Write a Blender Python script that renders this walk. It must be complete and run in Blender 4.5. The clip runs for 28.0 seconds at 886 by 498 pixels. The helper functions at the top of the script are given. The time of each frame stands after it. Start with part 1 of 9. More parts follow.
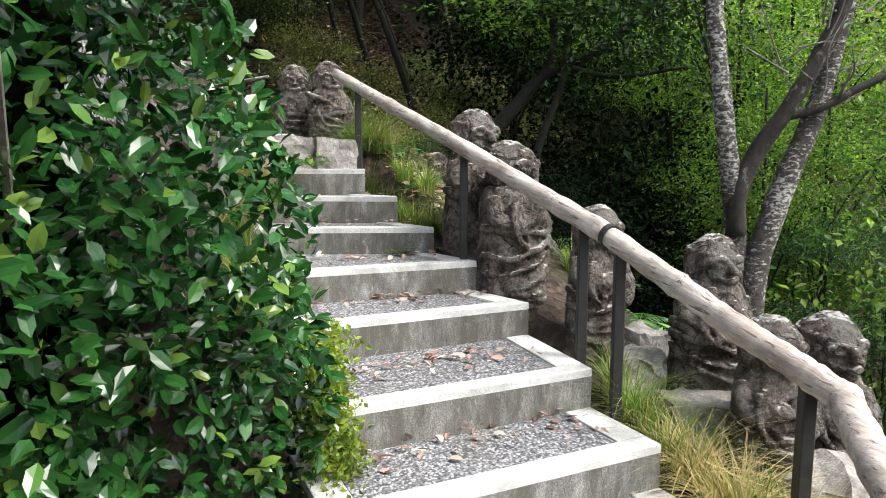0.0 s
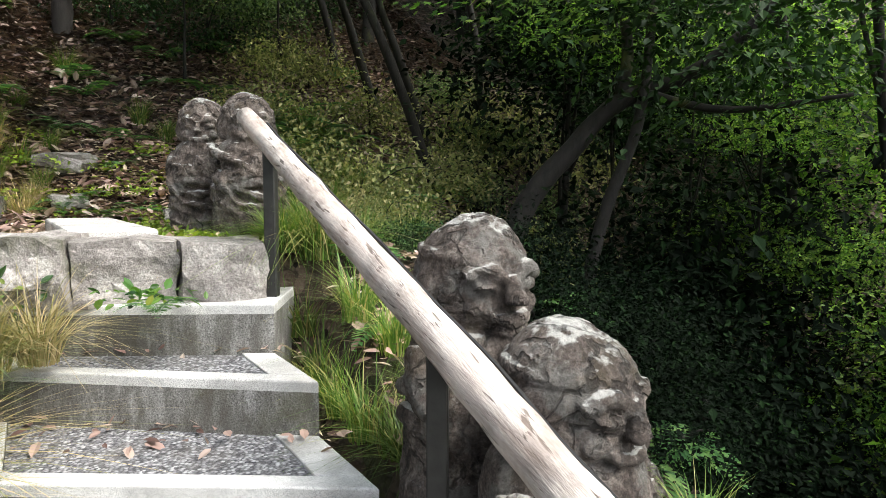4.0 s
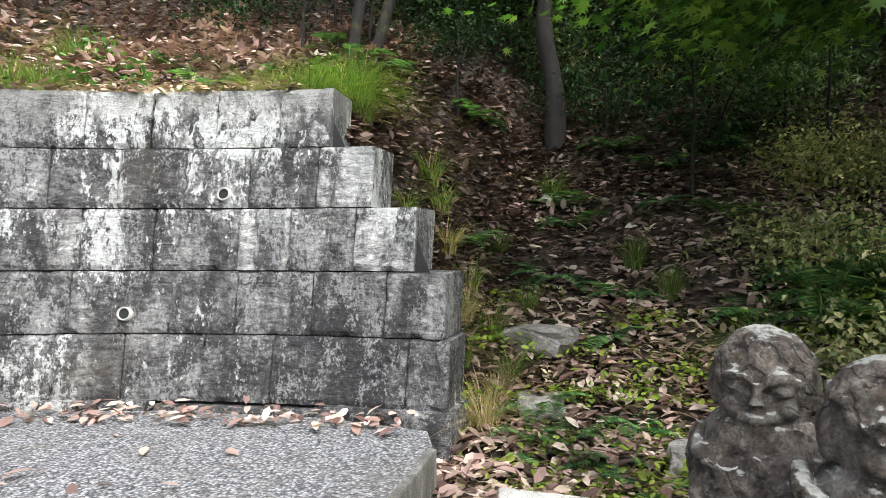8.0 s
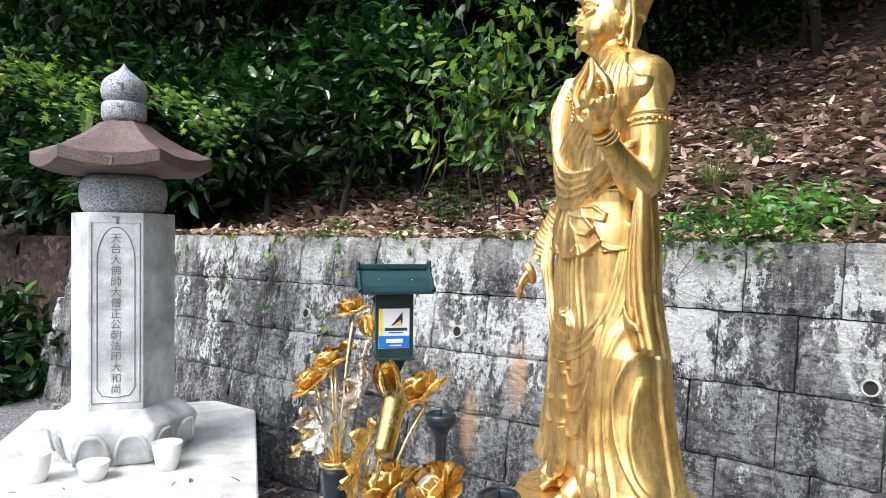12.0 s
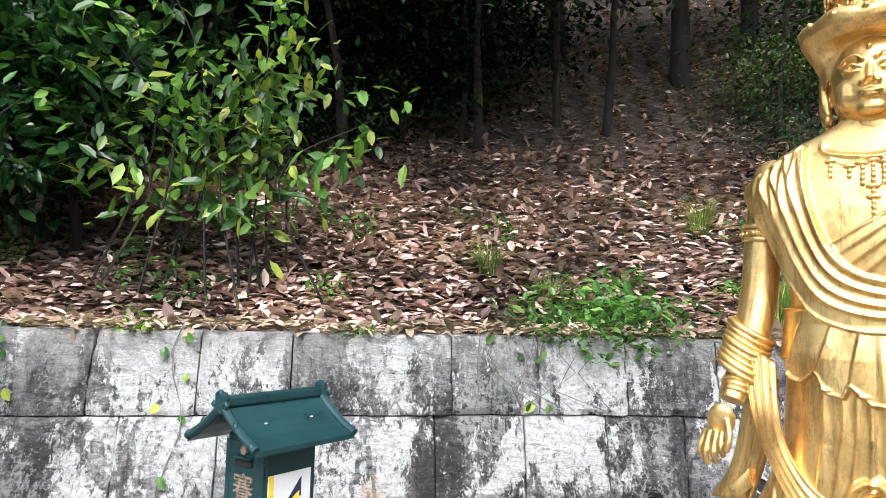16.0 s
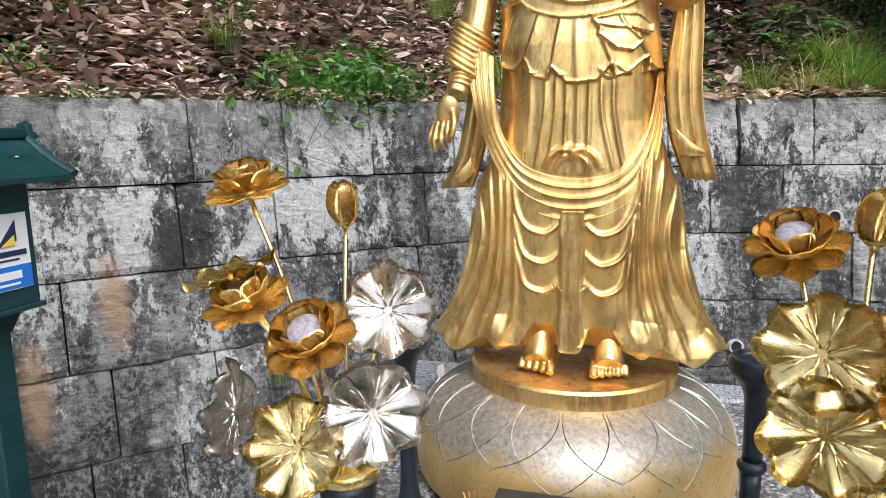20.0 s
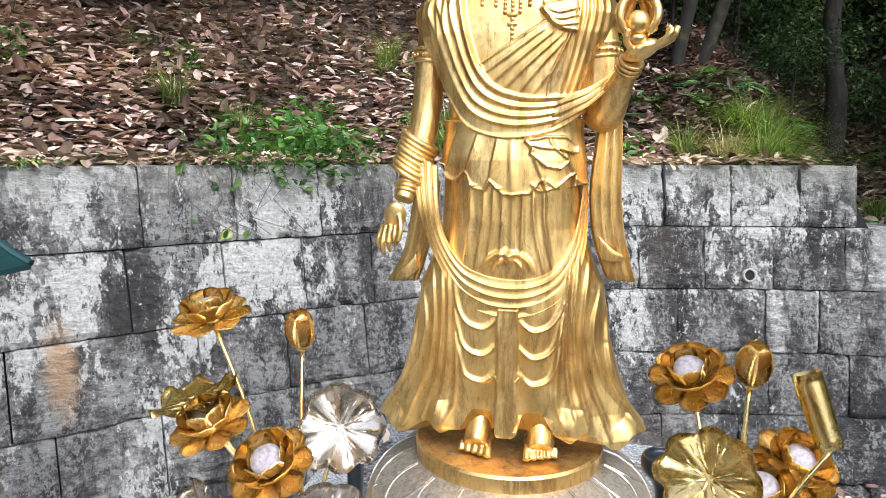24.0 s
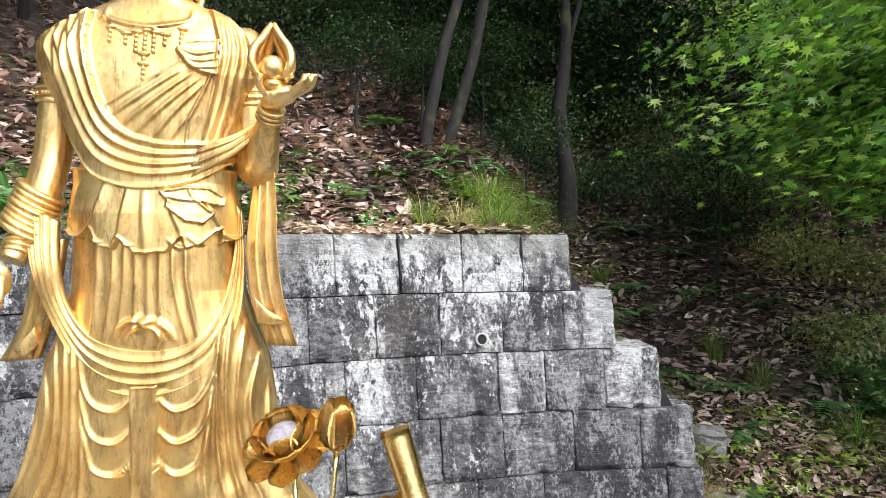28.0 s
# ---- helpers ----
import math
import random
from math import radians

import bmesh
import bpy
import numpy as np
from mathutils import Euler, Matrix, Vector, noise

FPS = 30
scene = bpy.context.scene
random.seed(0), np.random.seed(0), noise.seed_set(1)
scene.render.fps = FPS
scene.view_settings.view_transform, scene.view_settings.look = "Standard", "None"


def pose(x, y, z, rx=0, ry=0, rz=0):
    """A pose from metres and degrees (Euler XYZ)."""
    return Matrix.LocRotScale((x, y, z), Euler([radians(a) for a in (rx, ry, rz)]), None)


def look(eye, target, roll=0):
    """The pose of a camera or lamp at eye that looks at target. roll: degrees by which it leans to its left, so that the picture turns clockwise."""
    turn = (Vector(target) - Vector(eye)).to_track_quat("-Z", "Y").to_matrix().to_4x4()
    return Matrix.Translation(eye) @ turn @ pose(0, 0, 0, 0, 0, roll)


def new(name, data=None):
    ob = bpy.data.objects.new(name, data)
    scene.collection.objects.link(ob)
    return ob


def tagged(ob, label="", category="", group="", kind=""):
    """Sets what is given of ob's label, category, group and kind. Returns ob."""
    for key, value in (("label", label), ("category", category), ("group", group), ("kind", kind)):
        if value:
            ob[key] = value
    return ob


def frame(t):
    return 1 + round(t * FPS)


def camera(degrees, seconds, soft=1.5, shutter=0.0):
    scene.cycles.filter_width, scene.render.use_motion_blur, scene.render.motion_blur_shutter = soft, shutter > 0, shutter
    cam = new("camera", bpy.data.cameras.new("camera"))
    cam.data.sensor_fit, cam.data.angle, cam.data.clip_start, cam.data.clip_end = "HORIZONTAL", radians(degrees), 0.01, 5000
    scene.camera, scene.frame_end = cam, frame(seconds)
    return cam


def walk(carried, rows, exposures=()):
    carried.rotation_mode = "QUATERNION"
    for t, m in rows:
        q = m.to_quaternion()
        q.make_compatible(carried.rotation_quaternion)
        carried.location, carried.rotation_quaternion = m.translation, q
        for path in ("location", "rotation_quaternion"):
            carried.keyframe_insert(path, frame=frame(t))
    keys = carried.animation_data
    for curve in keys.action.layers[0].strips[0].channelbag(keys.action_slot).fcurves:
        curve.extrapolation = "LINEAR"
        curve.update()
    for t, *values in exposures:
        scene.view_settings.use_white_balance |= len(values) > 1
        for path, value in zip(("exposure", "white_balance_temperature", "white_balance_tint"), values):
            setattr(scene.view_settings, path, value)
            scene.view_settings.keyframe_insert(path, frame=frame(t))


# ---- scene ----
cam = camera(68.3, 28.0, 0.4)
METRES, EYE, TILT, LEAN, TURN = 9.0, 1.55, -7.0, 0.0, 0.0
ROWS = [
    (0.0, 0.0, 0.0, 0.0, 0.0, 0.0, -0.0),
    (0.5, 0.0045, 0.029, 0.0191, -1.55, 0.07, -0.04),
    (1.0, 0.0183, 0.058, 0.0245, -2.44, 0.13, -0.09),
    (1.5, 0.0287, 0.0969, 0.0288, -2.97, 0.28, -0.01),
    (2.0, 0.0333, 0.1333, 0.036, -2.71, 0.6, -0.0),
    (2.5, 0.0423, 0.1693, 0.0455, -1.91, 0.66, -0.1),
    (3.0, 0.0458, 0.1942, 0.0512, -0.48, 0.8, -0.15),
    (3.5, 0.0357, 0.224, 0.0613, 1.6, 1.17, -0.28),
    (5.5, -0.0028, 0.3114, 0.1178, 15.32, 3.76, -1.92),
    (6.0, -0.0144, 0.3335, 0.1249, 21.22, 4.72, -2.39),
    (6.5, -0.0236, 0.3561, 0.1443, 27.82, 5.06, -3.3),
    (7.0, -0.042, 0.3777, 0.1482, 33.66, 4.99, -3.84),
    (7.5, -0.0581, 0.3891, 0.1633, 37.33, 4.84, -4.28),
    (8.0, -0.0731, 0.407, 0.1693, 44.14, 4.57, -4.89),
    (8.5, -0.0857, 0.4228, 0.1849, 51.92, 3.88, -5.62),
    (9.0, -0.1073, 0.4262, 0.188, 60.01, 2.51, -6.39),
    (9.5, -0.1274, 0.4246, 0.202, 69.42, 1.08, -6.88),
    (10.0, -0.1449, 0.4255, 0.2035, 80.9, -0.09, -6.93),
    (10.5, -0.1639, 0.4223, 0.2213, 91.72, -1.11, -7.24),
    (11.0, -0.1782, 0.4076, 0.2244, 101.03, -2.41, -7.37),
    (11.5, -0.1964, 0.3773, 0.2397, 108.21, -3.61, -7.15),
    (12.0, -0.2026, 0.3563, 0.2487, 109.68, -3.44, -7.19),
    (12.5, -0.2121, 0.3378, 0.2497, 109.77, -3.2, -7.11),
    (14.5, -0.2606, 0.2429, 0.239, 96.55, 0.46, -8.09),
    (15.0, -0.2803, 0.224, 0.2379, 87.35, 3.11, -8.49),
    (15.5, -0.293, 0.2186, 0.2394, 77.19, 5.85, -8.39),
    (16.0, -0.2986, 0.2058, 0.2412, 68.07, 7.73, -7.82),
    (16.5, -0.2961, 0.1994, 0.2392, 61.55, 8.68, -7.35),
    (17.0, -0.2932, 0.2, 0.2386, 59.07, 8.72, -7.11),
    (17.5, -0.2922, 0.2017, 0.237, 56.83, 8.57, -6.85),
    (18.0, -0.2913, 0.2026, 0.2355, 54.82, 7.94, -6.54),
    (18.5, -0.2919, 0.2029, 0.2318, 53.07, 6.64, -6.16),
    (19.0, -0.2936, 0.2052, 0.2263, 51.54, 4.7, -5.74),
    (19.5, -0.2951, 0.2077, 0.2204, 48.65, -0.91, -4.81),
    (20.0, -0.2961, 0.2111, 0.2139, 46.89, -5.01, -4.28),
    (20.5, -0.2972, 0.2147, 0.2084, 46.0, -7.01, -4.06),
    (22.5, -0.2965, 0.2084, 0.2247, 43.62, -7.34, -4.39),
    (23.0, -0.2933, 0.2063, 0.2293, 43.15, -5.97, -4.6),
    (23.5, -0.2905, 0.2035, 0.2321, 42.62, -4.46, -4.81),
    (24.0, -0.289, 0.2015, 0.2333, 42.04, -2.93, -4.94),
    (24.5, -0.2884, 0.2003, 0.2334, 41.53, -1.64, -5.03),
    (25.0, -0.2881, 0.1995, 0.233, 41.06, -0.39, -5.11),
    (25.5, -0.2885, 0.1992, 0.2327, 40.63, 0.74, -5.19),
    (26.0, -0.2894, 0.1979, 0.2326, 40.21, 1.75, -5.29),
    (26.5, -0.291, 0.1979, 0.2321, 39.6, 2.6, -5.25),
    (27.0, -0.2924, 0.1987, 0.231, 37.97, 3.32, -4.93),
    (27.5, -0.2873, 0.2072, 0.2307, 31.84, 4.63, -4.13),
    (28.0, -0.2687, 0.2309, 0.2311, 24.45, 5.27, -3.0),
]
walk(cam, [(t, pose(0, 0, EYE, TILT, LEAN, TURN) @ pose(METRES * x, METRES * y, METRES * z, 90 + pitch, roll, yaw)) for t, x, y, z, yaw, pitch, roll in ROWS], [(0.0, 1.55, 6500, 8), (3.0, 1.72, 6500, 8), (4.5, 1.66, 6500, 8), (6.0, 1.68, 6400, 8), (7.0, 1.72, 6300, 8), (8.0, 1.5, 6250, 8), (9.0, 1.38, 6250, 8), (10.0, 1.15, 6100, 11), (11.0, 1.07, 6100, 11), (12.0, 1.2, 6100, 11), (15.0, 1.42, 6100, 11), (17.0, 1.48, 6100, 11), (18.5, 1.38, 6100, 11), (20.0, 0.76, 6100, 11), (23.0, 0.72, 6100, 11), (24.0, 1.1, 6100, 11), (26.0, 1.31, 6100, 11), (28.0, 1.42, 6100, 11)])

# ---- world, sun ----
SUN_DIR = Vector((0.58, -0.24, 0.78)).normalized()
world = bpy.data.worlds.new("sky")
scene.world = world
world.use_nodes = True
wn = world.node_tree.nodes
sky = wn.new("ShaderNodeTexSky")
sky.sky_type, sky.sun_disc = "NISHITA", False
sky.sun_elevation = math.asin(SUN_DIR.z)
sky.sun_rotation = math.atan2(SUN_DIR.x, SUN_DIR.y)
sky.air_density, sky.dust_density = 1.0, 3.0
# thin cloud takes most of the blue out of the sky
cloud = wn.new("ShaderNodeHueSaturation")
cloud.inputs["Saturation"].default_value = 0.45
world.node_tree.links.new(sky.outputs[0], cloud.inputs["Color"])
world.node_tree.links.new(cloud.outputs[0], wn["Background"].inputs[0])
wn["Background"].inputs[1].default_value = 0.15
sun = new("sun", bpy.data.lights.new("sun", "SUN"))
sun.data.energy, sun.data.angle, sun.data.color = 1.5, radians(35), (1.0, 0.96, 0.9)
sun.matrix_world = look(SUN_DIR * 30, (0, 0, 0))

# ---- helpers of this scene ----


def link_mesh(name, verts, faces, material=None, smooth=False):
    me = bpy.data.meshes.new(name)
    me.from_pydata(verts, [], faces)
    if smooth:
        me.shade_smooth()
    if material:
        me.materials.append(material)
    return me


def mesh_of(bm, material=None, smooth=False, name="mesh"):
    me = bpy.data.meshes.new(name)
    bm.normal_update()
    bm.to_mesh(me)
    bm.free()
    if smooth:
        me.shade_smooth()
    if material:
        me.materials.append(material)
    return me


def part(name, bm, material, parent, label="", smooth=False, m=None):
    """One mesh object under a thing or a part; bm may be a bmesh or a ready mesh."""
    me = bm if isinstance(bm, bpy.types.Mesh) else mesh_of(bm, material, smooth, name)
    ob = new(name, me)
    ob.parent = parent
    if m is not None:
        ob.matrix_basis = m
    return tagged(ob, label)


def thing(name, label, category, m=None, group="", kind="", data=None):
    ob = new(name, data)
    if m is not None:
        ob.matrix_basis = m
    return tagged(ob, label, category, group, kind)


def box_bm(sx, sy, sz, bevel=0.0, seg=1, at=(0, 0, 0), bm=None):
    """A box of that size standing on at (its base's middle)."""
    one = bmesh.new()
    bmesh.ops.create_cube(one, size=1.0)
    bmesh.ops.scale(one, vec=(sx, sy, sz), verts=one.verts)
    if bevel:
        bmesh.ops.bevel(one, geom=one.edges[:], offset=bevel, segments=seg, profile=0.5, affect="EDGES")
    bmesh.ops.translate(one, vec=(at[0], at[1], at[2] + sz / 2), verts=one.verts)
    if bm is None:
        return one
    return add_bm(bm, one)


def add_bm(bm, one):
    me = bpy.data.meshes.new("tmp")
    one.to_mesh(me)
    one.free()
    bm.from_mesh(me)
    bpy.data.meshes.remove(me)
    return bm


def lathe_bm(profile, n=32, bm=None):
    """A turned body: profile of (radius, z) from the bottom up, closed at both ends."""
    bm = bm or bmesh.new()
    rings = []
    for r, z in profile:
        rings.append([bm.verts.new((r * math.cos(2 * math.pi * k / n), r * math.sin(2 * math.pi * k / n), z)) for k in range(n)])
    for a, b in zip(rings, rings[1:]):
        for k in range(n):
            bm.faces.new((a[k], a[(k + 1) % n], b[(k + 1) % n], b[k]))
    bm.faces.new(rings[0][::-1])
    bm.faces.new(rings[-1])
    return bm


def smooth_path(points, steps=6):
    """Catmull-Rom through the points (tuples of any length)."""
    p = [np.array(points[0], float) * 2 - np.array(points[1], float)] + [np.array(q, float) for q in points]
    p.append(p[-1] * 2 - p[-2])
    out = []
    for i in range(1, len(p) - 2):
        for k in range(steps):
            t = k / steps
            a, b, c, d = p[i - 1:i + 3]
            out.append(0.5 * (2 * b + (c - a) * t + (2 * a - 5 * b + 4 * c - d) * t * t + (3 * b - a - 3 * c + d) * t ** 3))
    out.append(p[-2])
    return out


def tube_bm(points, radii, n=10, bm=None, wobble=0.0, flat=1.0):
    """A tube along points; radii a number or one for each point."""
    bm = bm or bmesh.new()
    pts = [Vector(p) for p in points]
    if not hasattr(radii, "__len__"):
        radii = [radii] * len(pts)
    rings, side = [], None
    for i, p in enumerate(pts):
        d = (pts[min(i + 1, len(pts) - 1)] - pts[max(i - 1, 0)]).normalized()
        if side is None:
            side = d.cross(Vector((0.3, 0.2, 1))).normalized() if abs(d.z) < 0.95 else d.cross(Vector((1, 0, 0))).normalized()
        side = (side - d * side.dot(d)).normalized()
        up = d.cross(side)
        ring = []
        for k in range(n):
            a = 2 * math.pi * k / n
            r = radii[i] * (1 + wobble * noise.noise(p * 6 + Vector((math.cos(a), math.sin(a), 0)) * 1.5))
            ring.append(bm.verts.new(p + side * (r * math.cos(a)) + up * (r * flat * math.sin(a))))
        rings.append(ring)
    for a, b in zip(rings, rings[1:]):
        for k in range(n):
            bm.faces.new((a[k], a[(k + 1) % n], b[(k + 1) % n], b[k]))
    bm.faces.new(rings[0][::-1])
    bm.faces.new(rings[-1])
    return bm


def step01(x, a, b):
    t = np.clip((x - a) / (b - a), 0, 1)
    return t * t * (3 - 2 * t)

# ---- materials ----
class Nodes:
    """Short ways to lay out a node material."""

    def __init__(self, name, rough=0.8, metal=0.0, spec=0.5):
        self.m = bpy.data.materials.new(name)
        self.m.use_nodes = True
        self.t = self.m.node_tree
        self.p = self.t.nodes["Principled BSDF"]
        self.p.inputs["Roughness"].default_value = rough
        self.p.inputs["Metallic"].default_value = metal
        self.p.inputs["Specular IOR Level"].default_value = spec

    def n(self, kind, **values):
        node = self.t.nodes.new("ShaderNode" + kind)
        for k, v in values.items():
            node.inputs[k.replace("_", " ")].default_value = v
        return node

    def to(self, a, b):
        self.t.links.new(a, b)

    def where(self, local=False, scale=(1, 1, 1)):
        src = self.n("TexCoord").outputs["Object"] if local else self.n("NewGeometry").outputs["Position"]
        mp = self.n("Mapping")
        mp.inputs["Scale"].default_value = scale
        self.to(src, mp.inputs["Vector"])
        return mp.outputs[0]

    def noise(self, scale, detail=4.0, rough=0.55, at=None, dist=0.0):
        nd = self.n("TexNoise", Scale=scale, Detail=detail, Roughness=rough, Distortion=dist)
        if at is not None:
            self.to(at, nd.inputs["Vector"])
        return nd.outputs["Fac"]

    def voronoi(self, scale, at=None, out="Distance", feature="F1"):
        nd = self.n("TexVoronoi", Scale=scale)
        nd.feature = feature
        if at is not None:
            self.to(at, nd.inputs["Vector"])
        return nd.outputs[out]

    def ramp(self, fac, stops):
        nd = self.n("ValToRGB")
        e = nd.color_ramp.elements
        while len(e) < len(stops):
            e.new(0.5)
        for k, (pos, c) in enumerate(stops):
            e[k].position = pos
            e[k].color = (*c, 1) if hasattr(c, "__len__") else (c, c, c, 1)
        self.to(fac, nd.inputs[0])
        return nd.outputs[0]

    def mix(self, fac, a, b, mode="MIX"):
        nd = self.n("Mix")
        nd.data_type, nd.blend_type = "RGBA", mode
        for sock, v in ((0, fac), (6, a), (7, b)):
            if isinstance(v, bpy.types.NodeSocket):
                self.to(v, nd.inputs[sock])
            elif hasattr(v, "__len__"):
                nd.inputs[sock].default_value = (*v, 1)
            else:
                nd.inputs[sock].default_value = v
        return nd.outputs[2]

    def math(self, op, a, b=0.0, clamp=False):
        nd = self.n("Math")
        nd.operation, nd.use_clamp = op, clamp
        for k, v in enumerate((a, b)):
            if isinstance(v, bpy.types.NodeSocket):
                self.to(v, nd.inputs[k])
            else:
                nd.inputs[k].default_value = v
        return nd.outputs[0]

    def up(self):
        """How far the surface looks up, 0 to 1."""
        sep = self.n("SeparateXYZ")
        self.to(self.n("NewGeometry").outputs["Normal"], sep.inputs[0])
        return sep.outputs[2]

    def random(self):
        return self.n("ObjectInfo").outputs["Random"]

    def island(self):
        return self.n("NewGeometry").outputs["Random Per Island"]

    def bump(self, height, strength=0.5, dist=0.01):
        nd = self.n("Bump", Strength=strength, Distance=dist)
        self.to(height, nd.inputs["Height"])
        self.to(nd.outputs[0], self.p.inputs["Normal"])

    def colour(self, c):
        self.to(c, self.p.inputs["Base Color"]) if isinstance(c, bpy.types.NodeSocket) else None
        return self

    def rough(self, r):
        self.to(r, self.p.inputs["Roughness"])
        return self


def mat_wall(name, clean):
    """Granite blocks: grey weathering film in blotches, clustered white lichen crust, run-off streaks. clean: share of bare pale stone."""
    k = Nodes(name, 0.92)
    at = k.where()
    tall = k.where(scale=(1, 1, 0.22))
    bedded = k.where(scale=(1, 1, 2.6))
    shift = k.math("SUBTRACT", k.random(), 0.5)
    sep = k.n("SeparateXYZ")
    k.to(at, sep.inputs[0])
    high = k.ramp(k.math("MULTIPLY", sep.outputs[2], 0.25), [(0.56, 0.0), (0.70, 0.5), (0.85, 1.0)])
    # stone film from near black to pale grey, in blotches, streaks and block by block
    tone = k.math("ADD", k.math("MULTIPLY", k.noise(1.9, 7, 0.66, at, 0.3), 0.8), k.math("MULTIPLY", k.noise(7, 7, 0.72, tall), 0.75))
    tone = k.math("ADD", k.math("ADD", tone, k.math("MULTIPLY", shift, 0.13)), clean)
    near = k.ramp(k.math("MULTIPLY", sep.outputs[1], 0.1), [(0.24, 1.0), (0.42, 0.0)])
    tone = k.math("ADD", tone, k.math("MULTIPLY", near, 0.035))
    film = k.ramp(tone, [(0.54, (0.022, 0.021, 0.024)), (0.68, (0.064, 0.061, 0.063)), (0.80, (0.145, 0.14, 0.138)), (0.93, (0.30, 0.293, 0.283)), (1.0, (0.44, 0.435, 0.42))])
    base = k.mix(1.0, film, k.ramp(k.noise(17, 9, 0.8, bedded), [(0.38, 0.22), (0.5, 1.0), (0.62, 1.9)]), "MULTIPLY")
    base = k.mix(1.0, base, k.ramp(k.noise(190, 4, 0.7, at), [(0.3, 0.6), (0.7, 1.4)]), "MULTIPLY")
    pit = k.ramp(k.noise(24, 6, 0.7, k.where(scale=(1, 1, 3.4)), 0.5), [(0.30, 0.85), (0.38, 0.0)])
    base = k.mix(pit, base, (0.012, 0.011, 0.012))
    stain = k.ramp(k.noise(5.5, 8, 0.74, k.where(scale=(1, 1, 0.4)), 0.4), [(0.46, 0.0), (0.55, 0.9)])
    base = k.mix(stain, base, k.ramp(k.noise(40, 7, 0.75, at), [(0.35, (0.012, 0.012, 0.014)), (0.65, (0.060, 0.058, 0.060))]))
    # lichen: clusters with broken edges, a few specks
    gate = k.math("ADD", k.math("MULTIPLY", k.noise(2.9, 6, 0.66, k.where(scale=(1, 1, 0.5)), 0.3), 0.75), k.math("MULTIPLY", shift, 0.05))
    gate = k.math("ADD", gate, k.math("MULTIPLY", high, 0.15))
    fine = k.math("ADD", k.math("MULTIPLY", k.noise(20, 8, 0.72, k.where(scale=(1, 1, 0.38)), 0.2), 0.46), k.math("MULTIPLY", k.noise(44, 10, 0.80, k.where(scale=(1, 1, 0.7)), 0.2), 0.52))
    crust = k.ramp(k.math("MULTIPLY", k.math("ADD", gate, fine), 0.8), [(0.786, 0.0), (0.795, 0.85), (0.815, 0.98)])
    crumbs = k.ramp(k.math("ADD", k.math("MULTIPLY", k.noise(62, 9, 0.82, k.where(scale=(1, 1, 0.8)), 0.2), 0.8), k.math("MULTIPLY", k.noise(6, 6, 0.7, k.where(scale=(1, 1, 0.4))), 0.55)), [(0.70, 0.0), (0.74, 0.75)])
    white = k.ramp(k.noise(70, 6, 0.75, at), [(0.3, (0.33, 0.335, 0.33)), (0.48, (0.62, 0.63, 0.61)), (0.65, (0.82, 0.82, 0.80))])
    base = k.mix(crumbs, base, (0.40, 0.405, 0.395))
    base = k.mix(crust, base, white)
    # lime washed down from the top course and along ledges
    lime = k.ramp(k.math("ADD", k.math("MULTIPLY", k.ramp(k.math("MULTIPLY", sep.outputs[2], 0.25), [(0.765, 0.0), (0.85, 1.0)]), 0.34), k.math("MULTIPLY", k.noise(15, 8, 0.72, tall), 0.8)), [(0.52, 0.0), (0.70, 0.72)])
    base = k.mix(lime, base, k.ramp(k.noise(110, 5, 0.7, at), [(0.3, (0.26, 0.255, 0.24)), (0.7, (0.50, 0.49, 0.46))]))
    brown = k.ramp(k.noise(1.3, 6, 0.7, at), [(0.57, 0.0), (0.70, 0.55)])
    base = k.mix(brown, base, (0.115, 0.095, 0.072))
    # two rusty run-off marks
    for place in ((-4.94, 2.75, 2.70), (-4.945, 2.50, 2.45)):
        off = k.n("VectorMath")
        off.operation = "SUBTRACT"
        k.to(at, off.inputs[0])
        off.inputs[1].default_value = place
        size = k.n("VectorMath")
        size.operation = "MULTIPLY"
        k.to(off.outputs[0], size.inputs[0])
        size.inputs[1].default_value = (14, 16, 4.2)
        far = k.n("VectorMath")
        far.operation = "LENGTH"
        k.to(size.outputs[0], far.inputs[0])
        rust = k.ramp(k.math("ADD", k.math("MULTIPLY", far.outputs["Value"], 0.5), k.math("MULTIPLY", k.noise(30, 6, 0.7, at), 0.6)), [(0.48, 0.9), (0.80, 0.0)])
        base = k.mix(rust, base, (0.55, 0.38, 0.24))
    k.colour(base)
    rock = k.math("ADD", k.noise(40, 10, 0.8, bedded), k.math("MULTIPLY", k.noise(9, 6, 0.65, bedded), 1.3))
    k.bump(k.math("SUBTRACT", rock, k.math("MULTIPLY", pit, 0.5)), 1.0, 0.020)
    return k.m


def mat_granite(name, lo, mid, hi, scale=420, dirt=0.35):
    k = Nodes(name, 0.65)
    at = k.where()
    sp = k.ramp(k.voronoi(scale, at, "Color"), [(0.12, lo), (0.4, mid), (0.8, hi)])
    blot = k.ramp(k.noise(5, 6, 0.65, at), [(0.35, 1.0 - dirt), (0.65, 1.08)])
    c = k.mix(1.0, sp, blot, "MULTIPLY")
    stain = k.ramp(k.noise(2.2, 5, 0.6, at), [(0.56, 0.0), (0.75, dirt)])
    k.colour(k.mix(stain, c, (0.09, 0.08, 0.06)))
    k.bump(k.noise(300, 3, 0.6, at), 0.25, 0.003)
    return k.m


